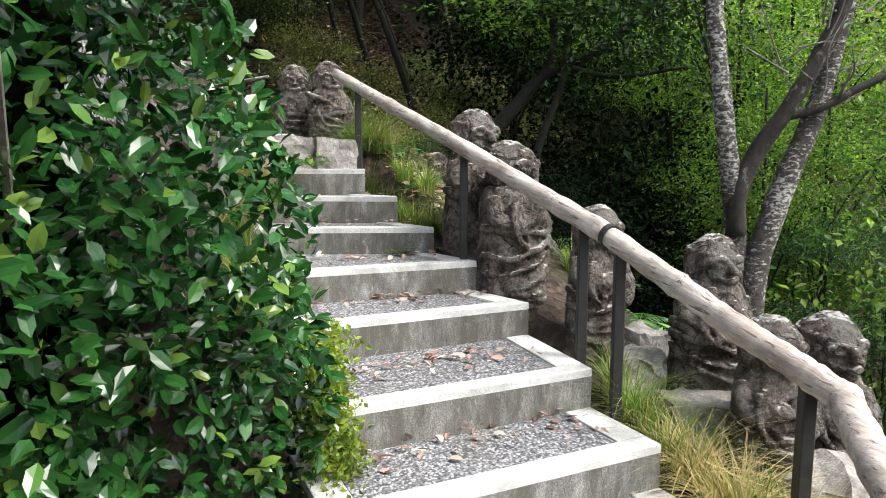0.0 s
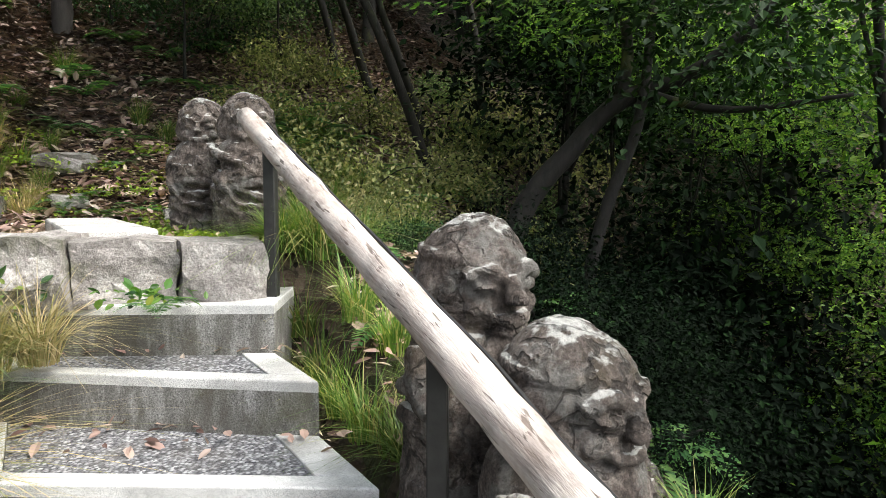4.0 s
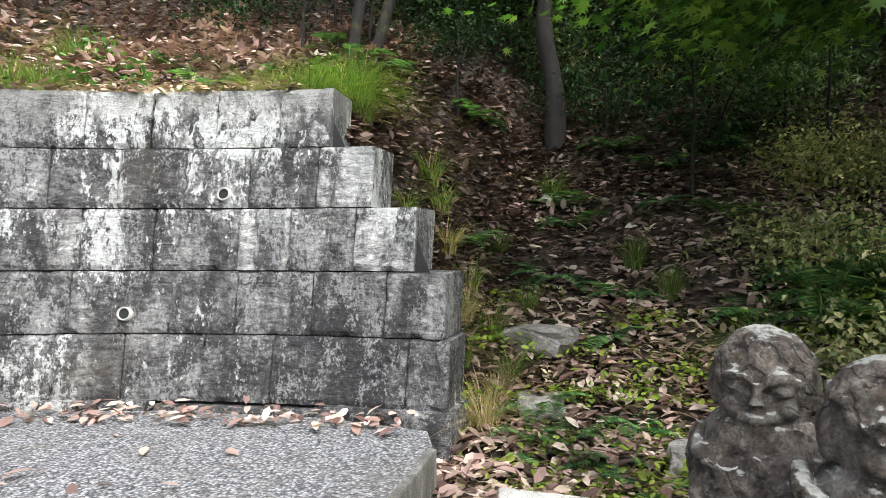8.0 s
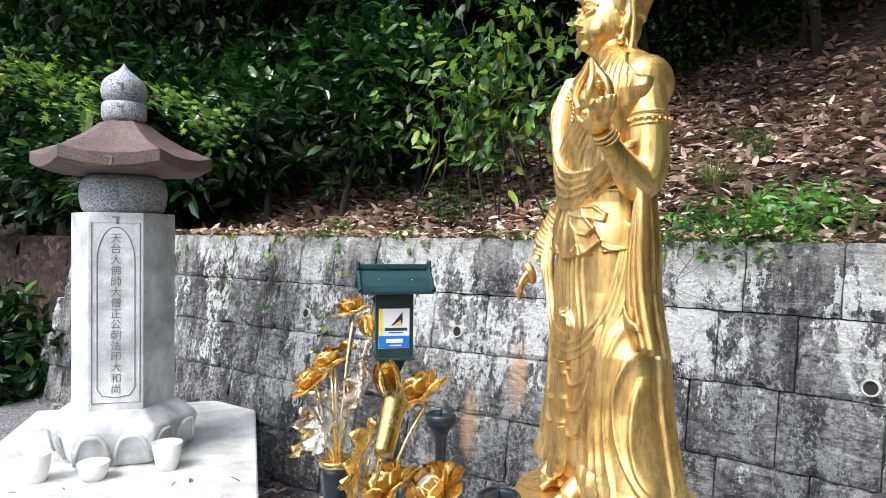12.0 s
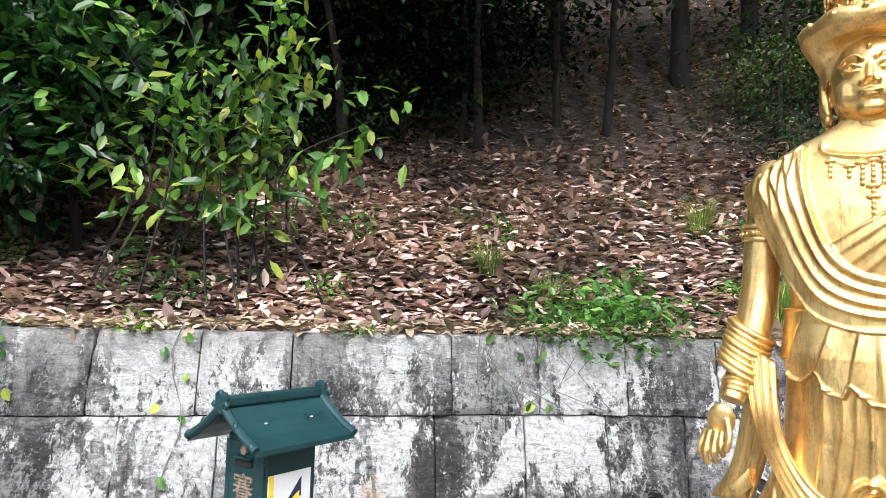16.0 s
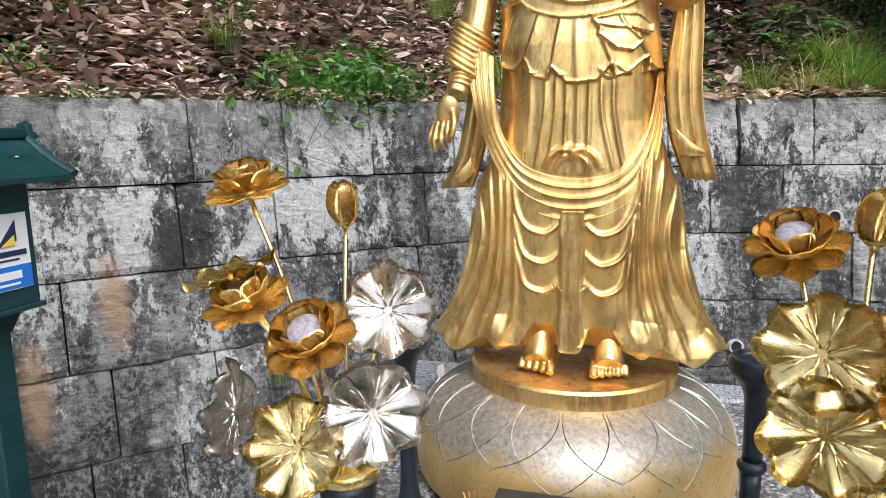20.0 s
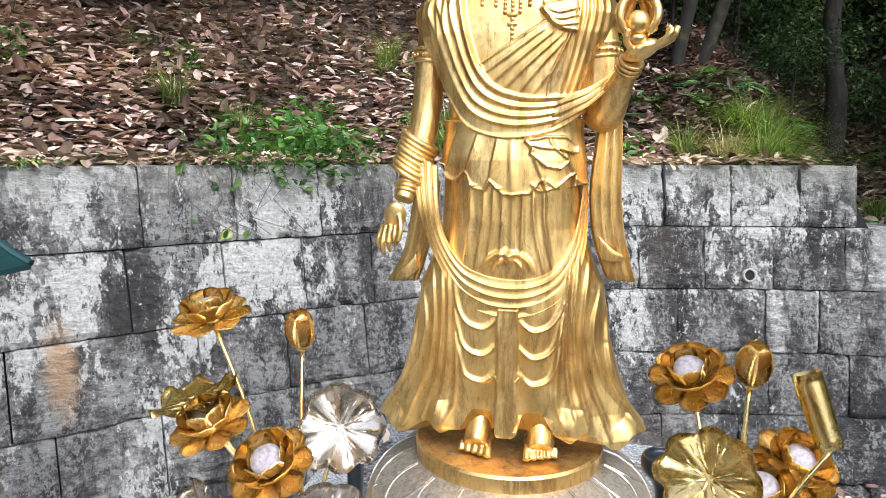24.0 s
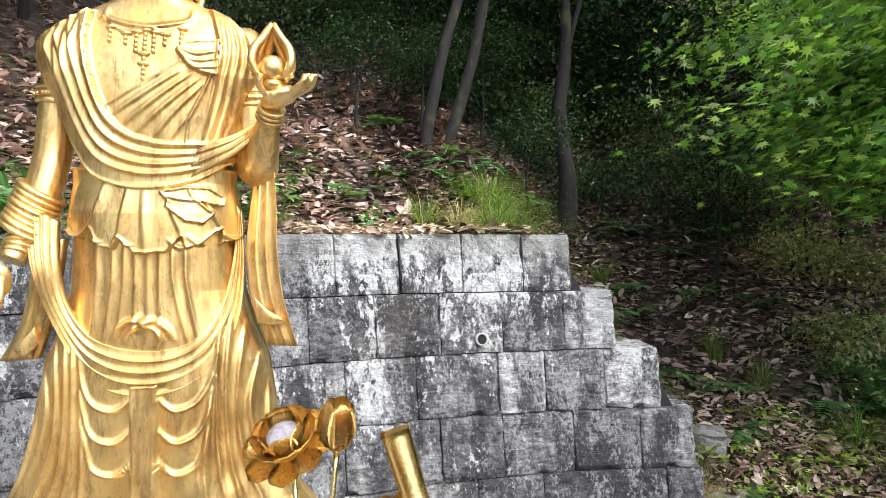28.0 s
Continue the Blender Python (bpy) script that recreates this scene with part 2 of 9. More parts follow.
def mat_aggregate():
    """Washed gravel set in mortar."""
    k = Nodes("washed_gravel", 0.85)
    at = k.where()
    stones = k.ramp(k.voronoi(95, at, "Color"), [(0.1, (0.075, 0.075, 0.085)), (0.45, (0.225, 0.225, 0.235)), (0.9, (0.52, 0.52, 0.53))])
    gap = k.ramp(k.voronoi(95, at, "Distance"), [(0.3, 1.0), (0.75, 0.35)])
    c = k.mix(1.0, stones, gap, "MULTIPLY")
    dirt = k.ramp(k.noise(4, 6, 0.65, at), [(0.50, 0.0), (0.70, 0.5)])
    c = k.mix(dirt, c, (0.13, 0.115, 0.095))
    moss = k.ramp(k.noise(3.1, 5, 0.7, at), [(0.63, 0.0), (0.75, 0.7)])
    k.colour(k.mix(moss, c, (0.07, 0.09, 0.02)))
    k.bump(gap, 0.8, 0.004)
    return k.m


def mat_concrete():
    """Poured risers with run-off marks and dirt."""
    k = Nodes("riser_concrete", 0.88)
    at = k.where()
    tall = k.where(scale=(1, 1, 0.32))
    c = k.ramp(k.noise(18, 8, 0.74, tall), [(0.3, (0.085, 0.080, 0.072)), (0.5, (0.19, 0.185, 0.172)), (0.72, (0.36, 0.355, 0.34))])
    c = k.mix(1.0, c, k.ramp(k.noise(190, 4, 0.65, at), [(0.32, 0.35), (0.68, 1.6)]), "MULTIPLY")
    st = k.ramp(k.noise(5.5, 7, 0.7, tall), [(0.44, 0.0), (0.58, 0.78)])
    c = k.mix(st, c, (0.085, 0.078, 0.06))
    lime = k.ramp(k.noise(26, 8, 0.75, k.where(scale=(1, 1, 0.5))), [(0.60, 0.0), (0.68, 0.6)])
    c = k.mix(lime, c, (0.42, 0.44, 0.41))
    alga = k.ramp(k.noise(2.3, 6, 0.65, at), [(0.57, 0.0), (0.7, 0.6)])
    k.colour(k.mix(alga, c, (0.10, 0.095, 0.05)))
    k.bump(k.noise(150, 5, 0.7, at), 0.6, 0.005)
    return k.m


def mat_gold(name, tarnish, rough=0.3, metal=1.0, lo=(0.72, 0.50, 0.20), hi=(0.92, 0.74, 0.39)):
    """Leaf gilding, rubbed and streaked brown down the folds."""
    k = Nodes(name, rough, metal)
    at = k.where(True)
    tall = k.where(True, (1, 1, 0.10))
    c = k.ramp(k.noise(7, 6, 0.65, at), [(0.3, lo), (0.6, hi)])
    worn = k.ramp(k.noise(26, 9, 0.8, k.where(True, (1, 1, 0.35)), 0.6), [(0.545 - tarnish, 0.0), (0.66 - tarnish, 0.5)])
    c = k.mix(worn, c, (0.30, 0.145, 0.05))
    drip = k.ramp(k.noise(13, 7, 0.72, tall, 0.2), [(0.58 - tarnish, 0.0), (0.68 - tarnish, 0.6)])
    c = k.mix(drip, c, (0.34, 0.17, 0.06))
    scratch = k.ramp(k.noise(55, 8, 0.8, k.where(True, (1, 1, 0.22)), 0.4), [(0.62 - tarnish, 0.0), (0.70 - tarnish, 0.6)])
    k.colour(k.mix(scratch, c, (0.20, 0.085, 0.03)))
    k.rough(k.ramp(k.noise(26, 7, 0.7, at), [(0.3, rough - 0.06), (0.7, rough + 0.18)]))
    k.bump(k.noise(110, 6, 0.7, at), 0.15, 0.002)
    return k.m


def mat_pedestal():
    k = Nodes("pedestal_gilding", 0.42, 0.7)
    at = k.where(True)
    c = k.ramp(k.noise(7, 5, 0.6, at), [(0.3, (0.60, 0.38, 0.12)), (0.65, (0.82, 0.60, 0.26))])
    sep = k.n("SeparateXYZ")
    k.to(at, sep.inputs[0])
    # greyer upper part: wear plus the sky's sheen painted into the colour
    rub_and_sheen = k.ramp(k.math("ADD", k.math("MULTIPLY", sep.outputs[2], 4.0), k.math("MULTIPLY", k.noise(7, 6, 0.7, at), 0.8)), [(0.82, 0.0), (1.0, 0.85)])
    grey = k.ramp(k.noise(90, 5, 0.7, at), [(0.35, (0.26, 0.25, 0.235)), (0.65, (0.55, 0.53, 0.49))])
    c = k.mix(rub_and_sheen, c, grey)
    pits = k.ramp(k.noise(150, 4, 0.7, at), [(0.58, 0.0), (0.66, 0.7)])
    k.colour(k.mix(pits, c, (0.2, 0.13, 0.07)))
    k.rough(k.ramp(k.noise(60, 6, 0.7, at), [(0.3, 0.34), (0.7, 0.56)]))
    k.bump(k.noise(150, 4, 0.65, at), 0.2, 0.002)
    return k.m


def mat_figure():
    """Dark weathered stone, brown moss in the folds' lee, white lichen caps on what faces up."""
    k = Nodes("carved_stone", 0.93)
    at = k.where(True)
    c = k.ramp(k.noise(11, 9, 0.74, at, 0.3), [(0.34, (0.014, 0.010, 0.008)), (0.49, (0.095, 0.075, 0.063)), (0.66, (0.29, 0.25, 0.22))])
    c = k.mix(1.0, c, k.ramp(k.noise(120, 5, 0.7, at), [(0.3, 0.45), (0.7, 1.5)]), "MULTIPLY")
    grey = k.ramp(k.noise(6, 7, 0.7, at), [(0.52, 0.0), (0.60, 0.7)])
    c = k.mix(grey, c, k.ramp(k.noise(60, 6, 0.7, at), [(0.3, (0.11, 0.105, 0.095)), (0.7, (0.29, 0.285, 0.265))]))
    moss = k.ramp(k.noise(3.4, 6, 0.65, at), [(0.56, 0.0), (0.68, 0.6)])
    c = k.mix(moss, c, (0.075, 0.058, 0.020))
    pale = k.ramp(k.noise(55, 6, 0.7, at), [(0.3, (0.36, 0.36, 0.34)), (0.7, (0.76, 0.76, 0.72))])
    cap = k.math("ADD", k.math("MULTIPLY", k.up(), 0.5), k.math("MULTIPLY", k.noise(14, 9, 0.76, at, 0.3), 0.7))
    c = k.mix(k.ramp(cap, [(0.745, 0.0), (0.815, 0.85)]), c, pale)
    speck = k.ramp(k.noise(34, 8, 0.78, at, 0.2), [(0.60, 0.0), (0.66, 0.6)])
    c = k.mix(speck, c, (0.34, 0.33, 0.30))
    # chiselled folds, the shade in their cuts painted as dark lines
    band = k.n("TexWave", Scale=3.6, Distortion=16.0, Detail=4.0)
    band.inputs["Detail Scale"].default_value = 2.2
    band.bands_direction = "DIAGONAL"
    k.to(at, band.inputs["Vector"])
    cut = k.math("MULTIPLY", k.ramp(band.outputs["Fac"], [(0.0, 1.0), (0.07, 0.7), (0.15, 0.0)]), k.ramp(k.noise(5, 4, 0.6, at), [(0.42, 0.0), (0.56, 1.0)]))
    c = k.mix(k.math("MULTIPLY", cut, 0.7), c, (0.012, 0.009, 0.006))
    k.colour(c)
    rough = k.math("ADD", k.noise(60, 9, 0.8, at), k.math("MULTIPLY", k.noise(22, 5, 0.65, at), 0.8))
    k.bump(k.math("SUBTRACT", rough, k.math("MULTIPLY", cut, 0.9)), 1.0, 0.018)
    return k.m


def mat_rock():
    k = Nodes("rough_rock", 0.9)
    at = k.where()
    c = k.ramp(k.noise(7, 8, 0.7, at), [(0.3, (0.10, 0.090, 0.082)), (0.52, (0.32, 0.295, 0.275)), (0.70, (0.62, 0.595, 0.565))])
    c = k.mix(1.0, c, k.ramp(k.noise(110, 4, 0.6, at), [(0.3, 0.6), (0.7, 1.35)]), "MULTIPLY")
    moss = k.ramp(k.noise(4, 5, 0.6, at), [(0.58, 0.0), (0.7, 0.6)])
    k.colour(k.mix(moss, c, (0.08, 0.09, 0.025)))
    k.bump(k.noise(24, 8, 0.72, at), 0.9, 0.02)
    return k.m


def mat_bark(name, lo, mid, pale, cover, band=1.0, fleck=13):
    k = Nodes(name, 0.9)
    at = k.where(scale=(1, 1, band))
    c = k.ramp(k.noise(22, 6, 0.65, at), [(0.3, lo), (0.7, mid)])
    f = k.ramp(k.math("ADD", k.math("MULTIPLY", k.noise(fleck, 7, 0.7, at, 0.3), 0.7), k.math("MULTIPLY", k.noise(4, 4, 0.6, k.where()), 0.3)), [(0.54 - cover, 0.0), (0.60 - cover, 1.0)])
    c = k.mix(f, c, pale)
    moss = k.ramp(k.noise(3, 4, 0.6, k.where()), [(0.6, 0.0), (0.7, 0.6)])
    k.colour(k.mix(moss, c, (0.09, 0.1, 0.025)))
    k.bump(k.noise(40, 6, 0.7, at), 0.7, 0.008)
    return k.m


def mat_rail():
    """Silvered log: fibres along the length, grey weathering, short dark checks."""
    k = Nodes("peeled_log", 0.85)
    turn = k.n("Mapping")
    k.to(k.n("NewGeometry").outputs["Position"], turn.inputs["Vector"])
    turn.inputs["Rotation"].default_value = (0, math.radians(-28), math.radians(57))
    grain = k.n("Mapping")
    k.to(turn.outputs[0], grain.inputs["Vector"])
    grain.inputs["Scale"].default_value = (0.12, 1.0, 1.0)
    g = grain.outputs[0]
    c = k.ramp(k.noise(30, 8, 0.7, g), [(0.3, (0.22, 0.18, 0.155)), (0.5, (0.48, 0.43, 0.39)), (0.72, (0.74, 0.70, 0.65))])
    blot = k.ramp(k.noise(9, 7, 0.7, k.where()), [(0.35, 0.62), (0.65, 1.15)])
    c = k.mix(1.0, c, blot, "MULTIPLY")
    check = k.ramp(k.noise(75, 4, 0.6, g), [(0.60, 0.0), (0.65, 0.85)])
    c = k.mix(check, c, (0.075, 0.058, 0.046))
    pink = k.ramp(k.noise(3, 5, 0.6, k.where()), [(0.45, 0.0), (0.7, 0.45)])
    k.colour(k.mix(pink, c, (0.43, 0.32, 0.27)))
    k.bump(k.math("SUBTRACT", k.noise(60, 6, 0.7, g), check), 0.7, 0.006)
    return k.m


def mat_leaf(name, stops, rough=0.45, through_light=0.35, spec=0.5):
    """Leaves in many shades, some light coming through."""
    k = Nodes(name, rough, 0.0, spec)
    c = k.ramp(k.island(), stops)
    at = k.where()
    c = k.mix(1.0, c, k.ramp(k.noise(1.6, 4, 0.6, at), [(0.35, 0.5), (0.65, 1.4)]), "MULTIPLY")
    k.colour(c)
    tr = k.n("BsdfTranslucent")
    k.to(k.mix(1.0, c, (1.25, 1.45, 0.6), "MULTIPLY"), tr.inputs["Color"])
    mx = k.n("MixShader")
    mx.inputs[0].default_value = through_light
    k.to(k.p.outputs[0], mx.inputs[1])
    k.to(tr.outputs[0], mx.inputs[2])
    k.to(mx.outputs[0], k.t.nodes["Material Output"].inputs["Surface"])
    return k.m


def mat_ground():
    """Soil under a mat of rotting leaves, mossy in patches."""
    k = Nodes("forest_soil", 0.95)
    at = k.where()
    warp = k.n("Mix")
    warp.data_type = "VECTOR"
    warp.inputs[0].default_value = 0.06
    k.to(at, warp.inputs[4])
    nz = k.n("TexNoise", Scale=9.0, Detail=3.0)
    k.to(at, nz.inputs["Vector"])
    k.to(nz.outputs["Color"], warp.inputs[5])
    leafy = k.ramp(k.voronoi(17, warp.outputs[1], "Color"), [(0.1, (0.018, 0.012, 0.009)), (0.4, (0.06, 0.040, 0.031)), (0.7, (0.115, 0.078, 0.060)), (0.95, (0.20, 0.14, 0.11))])
    edge = k.ramp(k.voronoi(17, warp.outputs[1], "Distance", "DISTANCE_TO_EDGE"), [(0.01, 0.55), (0.06, 1.0)])
    c = k.mix(1.0, leafy, edge, "MULTIPLY")
    soil = k.ramp(k.noise(9, 8, 0.7, at), [(0.3, (0.022, 0.015, 0.010)), (0.55, (0.06, 0.042, 0.028)), (0.75, (0.12, 0.086, 0.058))])
    c = k.mix(k.ramp(k.noise(2.1, 6, 0.65, at), [(0.46, 0.0), (0.60, 0.9)]), c, soil)
    moss = k.ramp(k.noise(1.7, 7, 0.7, at), [(0.55, 0.0), (0.68, 0.75)])
    green = k.ramp(k.noise(60, 5, 0.65, at), [(0.3, (0.02, 0.035, 0.008)), (0.7, (0.085, 0.11, 0.02))])
    k.colour(k.mix(moss, c, green))
    k.bump(k.math("ADD", k.noise(26, 8, 0.7, at), k.voronoi(17, warp.outputs[1])), 1.0, 0.04)
    return k.m


def mat_plain(name, base, rough=0.5, metal=0.0, vary=0.25, scale=20):
    k = Nodes(name, rough, metal)
    at = k.where(True)
    f = k.ramp(k.noise(scale, 5, 0.65, at), [(0.3, 1.0 - vary), (0.7, 1.0 + vary)])
    k.colour(k.mix(1.0, base, f, "MULTIPLY"))
    k.rough(k.ramp(k.noise(scale * 2, 4, 0.6, at), [(0.3, rough - 0.08), (0.7, rough + 0.1)]))
    k.bump(k.noise(scale * 6, 4, 0.6, at), 0.12, 0.002)
    return k.m


M_GROUND = mat_ground()
M_WALL = mat_wall("wall_granite", 0.0)
M_WALL_PALE = mat_wall("wall_granite_pale", 0.26)
M_GRANITE = mat_granite("grey_granite", (0.05, 0.055, 0.062), (0.24, 0.25, 0.27), (0.62, 0.64, 0.67), 260, 0.25)
M_PALE = mat_granite("pale_granite", (0.38, 0.38, 0.365), (0.62, 0.615, 0.595), (0.82, 0.81, 0.785), 500, 0.4)
M_MONUMENT = mat_granite("monument_granite", (0.44, 0.44, 0.45), (0.66, 0.66, 0.665), (0.84, 0.84, 0.835), 600, 0.5)
M_ROOFSTONE = mat_granite("roof_stone", (0.06, 0.040, 0.036), (0.13, 0.085, 0.076), (0.23, 0.165, 0.15), 300, 0.3)
M_SLAB = mat_granite("weathered_slab", (0.36, 0.345, 0.32), (0.60, 0.58, 0.545), (0.78, 0.76, 0.72), 350, 0.5)
M_SLATE = mat_granite("dark_slab", (0.05, 0.048, 0.045), (0.11, 0.105, 0.10), (0.2, 0.19, 0.18), 400, 0.3)
M_AGG = mat_aggregate()
M_CONC = mat_concrete()
M_GOLD = mat_gold("statue_gilding", 0.05, 0.33, 0.9, (0.72, 0.42, 0.11), (0.95, 0.68, 0.28))
M_PED = mat_pedestal()
M_LOTUS = mat_gold("lotus_gilding", -0.09, 0.18, 0.82, (0.86, 0.55, 0.14), (0.98, 0.76, 0.32))
M_LEAFGOLD = mat_gold("leaf_gilding", -0.12, 0.17, 1.0, (0.80, 0.60, 0.22), (0.95, 0.80, 0.42))
M_SILVERY = mat_plain("pale_lotus_metal", (0.84, 0.78, 0.70), 0.24, 1.0, 0.12, 8)
M_SEED = mat_plain("lotus_seed_pod", (0.36, 0.33, 0.36), 0.6, 0.3, 0.4, 160)
M_FIGURE = mat_figure()
M_ROCK = mat_rock()
M_RAIL = mat_rail()
M_POST = mat_plain("black_steel", (0.022, 0.022, 0.02), 0.55, 0.0, 0.5, 30)
M_BRONZE = mat_plain("dark_bronze", (0.028, 0.036, 0.046), 0.36, 0.35, 0.35, 25)
M_GREEN = mat_plain("green_paint", (0.010, 0.042, 0.045), 0.35, 0.0, 0.25, 14)
M_WHITE = mat_plain("white_print", (0.82, 0.82, 0.80), 0.4, 0.0, 0.03)
M_BLUE = mat_plain("blue_print", (0.02, 0.17, 0.62), 0.4, 0.0, 0.03)
M_YELLOW = mat_plain("yellow_print", (0.85, 0.65, 0.05), 0.4, 0.0, 0.03)
M_NAVY = mat_plain("navy_print", (0.02, 0.03, 0.09), 0.4, 0.0, 0.03)
M_INK = mat_plain("worn_letter_paint", (0.27, 0.205, 0.15), 0.7, 0.0, 0.5, 60)
M_CUT = mat_plain("carved_letter_shade", (0.19, 0.19, 0.185), 0.9, 0.0, 0.2)
M_PIPE = mat_plain("drain_plastic", (0.42, 0.41, 0.38), 0.6, 0.0, 0.3)
M_HOLE = mat_plain("drain_inside", (0.012, 0.012, 0.012), 0.9, 0.0, 0.2)
M_SHADE = mat_plain("hedge_shade", (0.003, 0.004, 0.002), 1.0, 0.0, 0.3)
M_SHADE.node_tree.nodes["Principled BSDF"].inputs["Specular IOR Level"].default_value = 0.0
M_CUP = mat_plain("white_glaze", (0.78, 0.77, 0.73), 0.4, 0.0, 0.1)
M_BIRCH = mat_bark("lichened_bark", (0.018, 0.015, 0.013), (0.10, 0.088, 0.076), (0.44, 0.43, 0.40), 0.03, 2.0, 30)
M_LIMB = mat_bark("limb_bark", (0.010, 0.008, 0.007), (0.05, 0.042, 0.036), (0.16, 0.15, 0.13), -0.02, 0.6, 24)
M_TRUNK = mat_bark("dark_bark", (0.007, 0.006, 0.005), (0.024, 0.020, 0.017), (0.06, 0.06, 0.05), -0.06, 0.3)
M_TWIG = mat_bark("grey_twig", (0.10, 0.09, 0.08), (0.22, 0.2, 0.18), (0.42, 0.4, 0.36), 0.0)
M_CAMELLIA = mat_leaf("glossy_leaf", [(0.0, (0.007, 0.032, 0.008)), (0.5, (0.018, 0.075, 0.015)), (0.88, (0.030, 0.11, 0.022)), (1.0, (0.14, 0.23, 0.04))], 0.16, 0.08, 0.5)
M_SHRUB = mat_leaf("shrub_leaf", [(0.0, (0.006, 0.023, 0.008)), (0.6, (0.018, 0.058, 0.016)), (0.93, (0.05, 0.125, 0.028)), (1.0, (0.13, 0.22, 0.045))], 0.2, 0.12, 0.75)
M_MAPLE = mat_leaf("maple_leaf", [(0.0, (0.038, 0.105, 0.022)), (0.5, (0.155, 0.29, 0.062)), (1.0, (0.40, 0.51, 0.13))], 0.4, 0.55)
M_DARKLEAF = mat_leaf("canopy_leaf", [(0.0, (0.008, 0.022, 0.008)), (0.6, (0.022, 0.052, 0.015)), (1.0, (0.05, 0.105, 0.03))], 0.6, 0.2, 0.25)
# canopy leaf again, with the hollows' shade put into its colour
M_GLOOM = mat_leaf("shade_black_leaf", [(0.0, (0.0015, 0.004, 0.0015)), (0.7, (0.003, 0.009, 0.003)), (1.0, (0.010, 0.026, 0.007))], 0.8, 0.05, 0.1)
M_SPRIG = mat_leaf("young_leaf", [(0.0, (0.018, 0.06, 0.014)), (0.4, (0.06, 0.15, 0.028)), (0.8, (0.16, 0.29, 0.048)), (1.0, (0.40, 0.43, 0.08))], 0.34, 0.35)
M_FERN = mat_leaf("fern_leaf", [(0.0, (0.045, 0.125, 0.045)), (0.6, (0.115, 0.25, 0.085)), (1.0, (0.25, 0.40, 0.13))], 0.5, 0.4)
M_HERB = mat_leaf("herb_leaf", [(0.0, (0.025, 0.085, 0.018)), (0.6, (0.085, 0.21, 0.036)), (1.0, (0.20, 0.36, 0.07))], 0.4, 0.3)
M_GRASS = mat_leaf("grass_blade", [(0.0, (0.06, 0.13, 0.02)), (0.55, (0.14, 0.23, 0.045)), (0.8, (0.28, 0.30, 0.09)), (1.0, (0.48, 0.38, 0.19))], 0.5, 0.3)
M_LUSH = mat_leaf("lush_blade", [(0.0, (0.05, 0.12, 0.02)), (0.6, (0.14, 0.25, 0.04)), (0.85, (0.28, 0.33, 0.09)), (1.0, (0.52, 0.42, 0.22))], 0.45, 0.35)
M_STRAW = mat_leaf("dry_grass", [(0.0, (0.16, 0.19, 0.05)), (0.35, (0.36, 0.30, 0.13)), (1.0, (0.60, 0.46, 0.27))], 0.6, 0.25)
M_LITTER = mat_leaf("fallen_leaf", [(0.0, (0.10, 0.055, 0.045)), (0.25, (0.28, 0.17, 0.145)), (0.6, (0.48, 0.335, 0.285)), (0.9, (0.64, 0.50, 0.43)), (1.0, (0.78, 0.66, 0.56))], 0.6, 0.08)
# dark brown leaves, with the wooded slope's shade put into the colour
M_DARKLITTER = mat_leaf("shaded_fallen_leaf", [(0.0, (0.03, 0.017, 0.013)), (0.5, (0.11, 0.066, 0.05)), (0.9, (0.24, 0.16, 0.125)), (1.0, (0.42, 0.32, 0.25))], 0.6, 0.05)
M_PALELITTER = mat_leaf("bleached_leaf", [(0.0, (0.16, 0.10, 0.07)), (0.4, (0.34, 0.24, 0.17)), (1.0, (0.66, 0.54, 0.40))], 0.6, 0.1)
M_MOSSPLANT = mat_leaf("creeping_leaf", [(0.0, (0.11, 0.19, 0.02)), (1.0, (0.33, 0.40, 0.05))], 0.5, 0.35)
M_LOWLEAF = mat_leaf("bluish_spray_leaf", [(0.0, (0.012, 0.038, 0.014)), (0.55, (0.045, 0.11, 0.042)), (1.0, (0.16, 0.28, 0.11))], 0.5, 0.3)
M_UNDERGREEN = mat_leaf("understory_leaf", [(0.0, (0.03, 0.065, 0.022)), (0.5, (0.10, 0.16, 0.055)), (1.0, (0.26, 0.32, 0.14))], 0.5, 0.35)
M_BRUSH = mat_leaf("dry_brush", [(0.0, (0.12, 0.15, 0.055)), (0.5, (0.30, 0.31, 0.13)), (1.0, (0.54, 0.46, 0.27))], 0.6, 0.4)

# ---- the plan ----
PAVE_Z = 1.88
WALL_LINE = smooth_path([(-2.48, 5.83), (-3.05, 5.5), (-3.66, 5.02), (-4.12, 4.5), (-4.43, 4.0), (-4.64, 3.4), (-4.83, 2.5), (-4.98, 1.9), (-5.2, 1.0), (-5.45, 0.1), (-5.75, -0.8), (-5.95, -1.4)], 6)
WP = np.array(WALL_LINE)
BATTER = 0.2


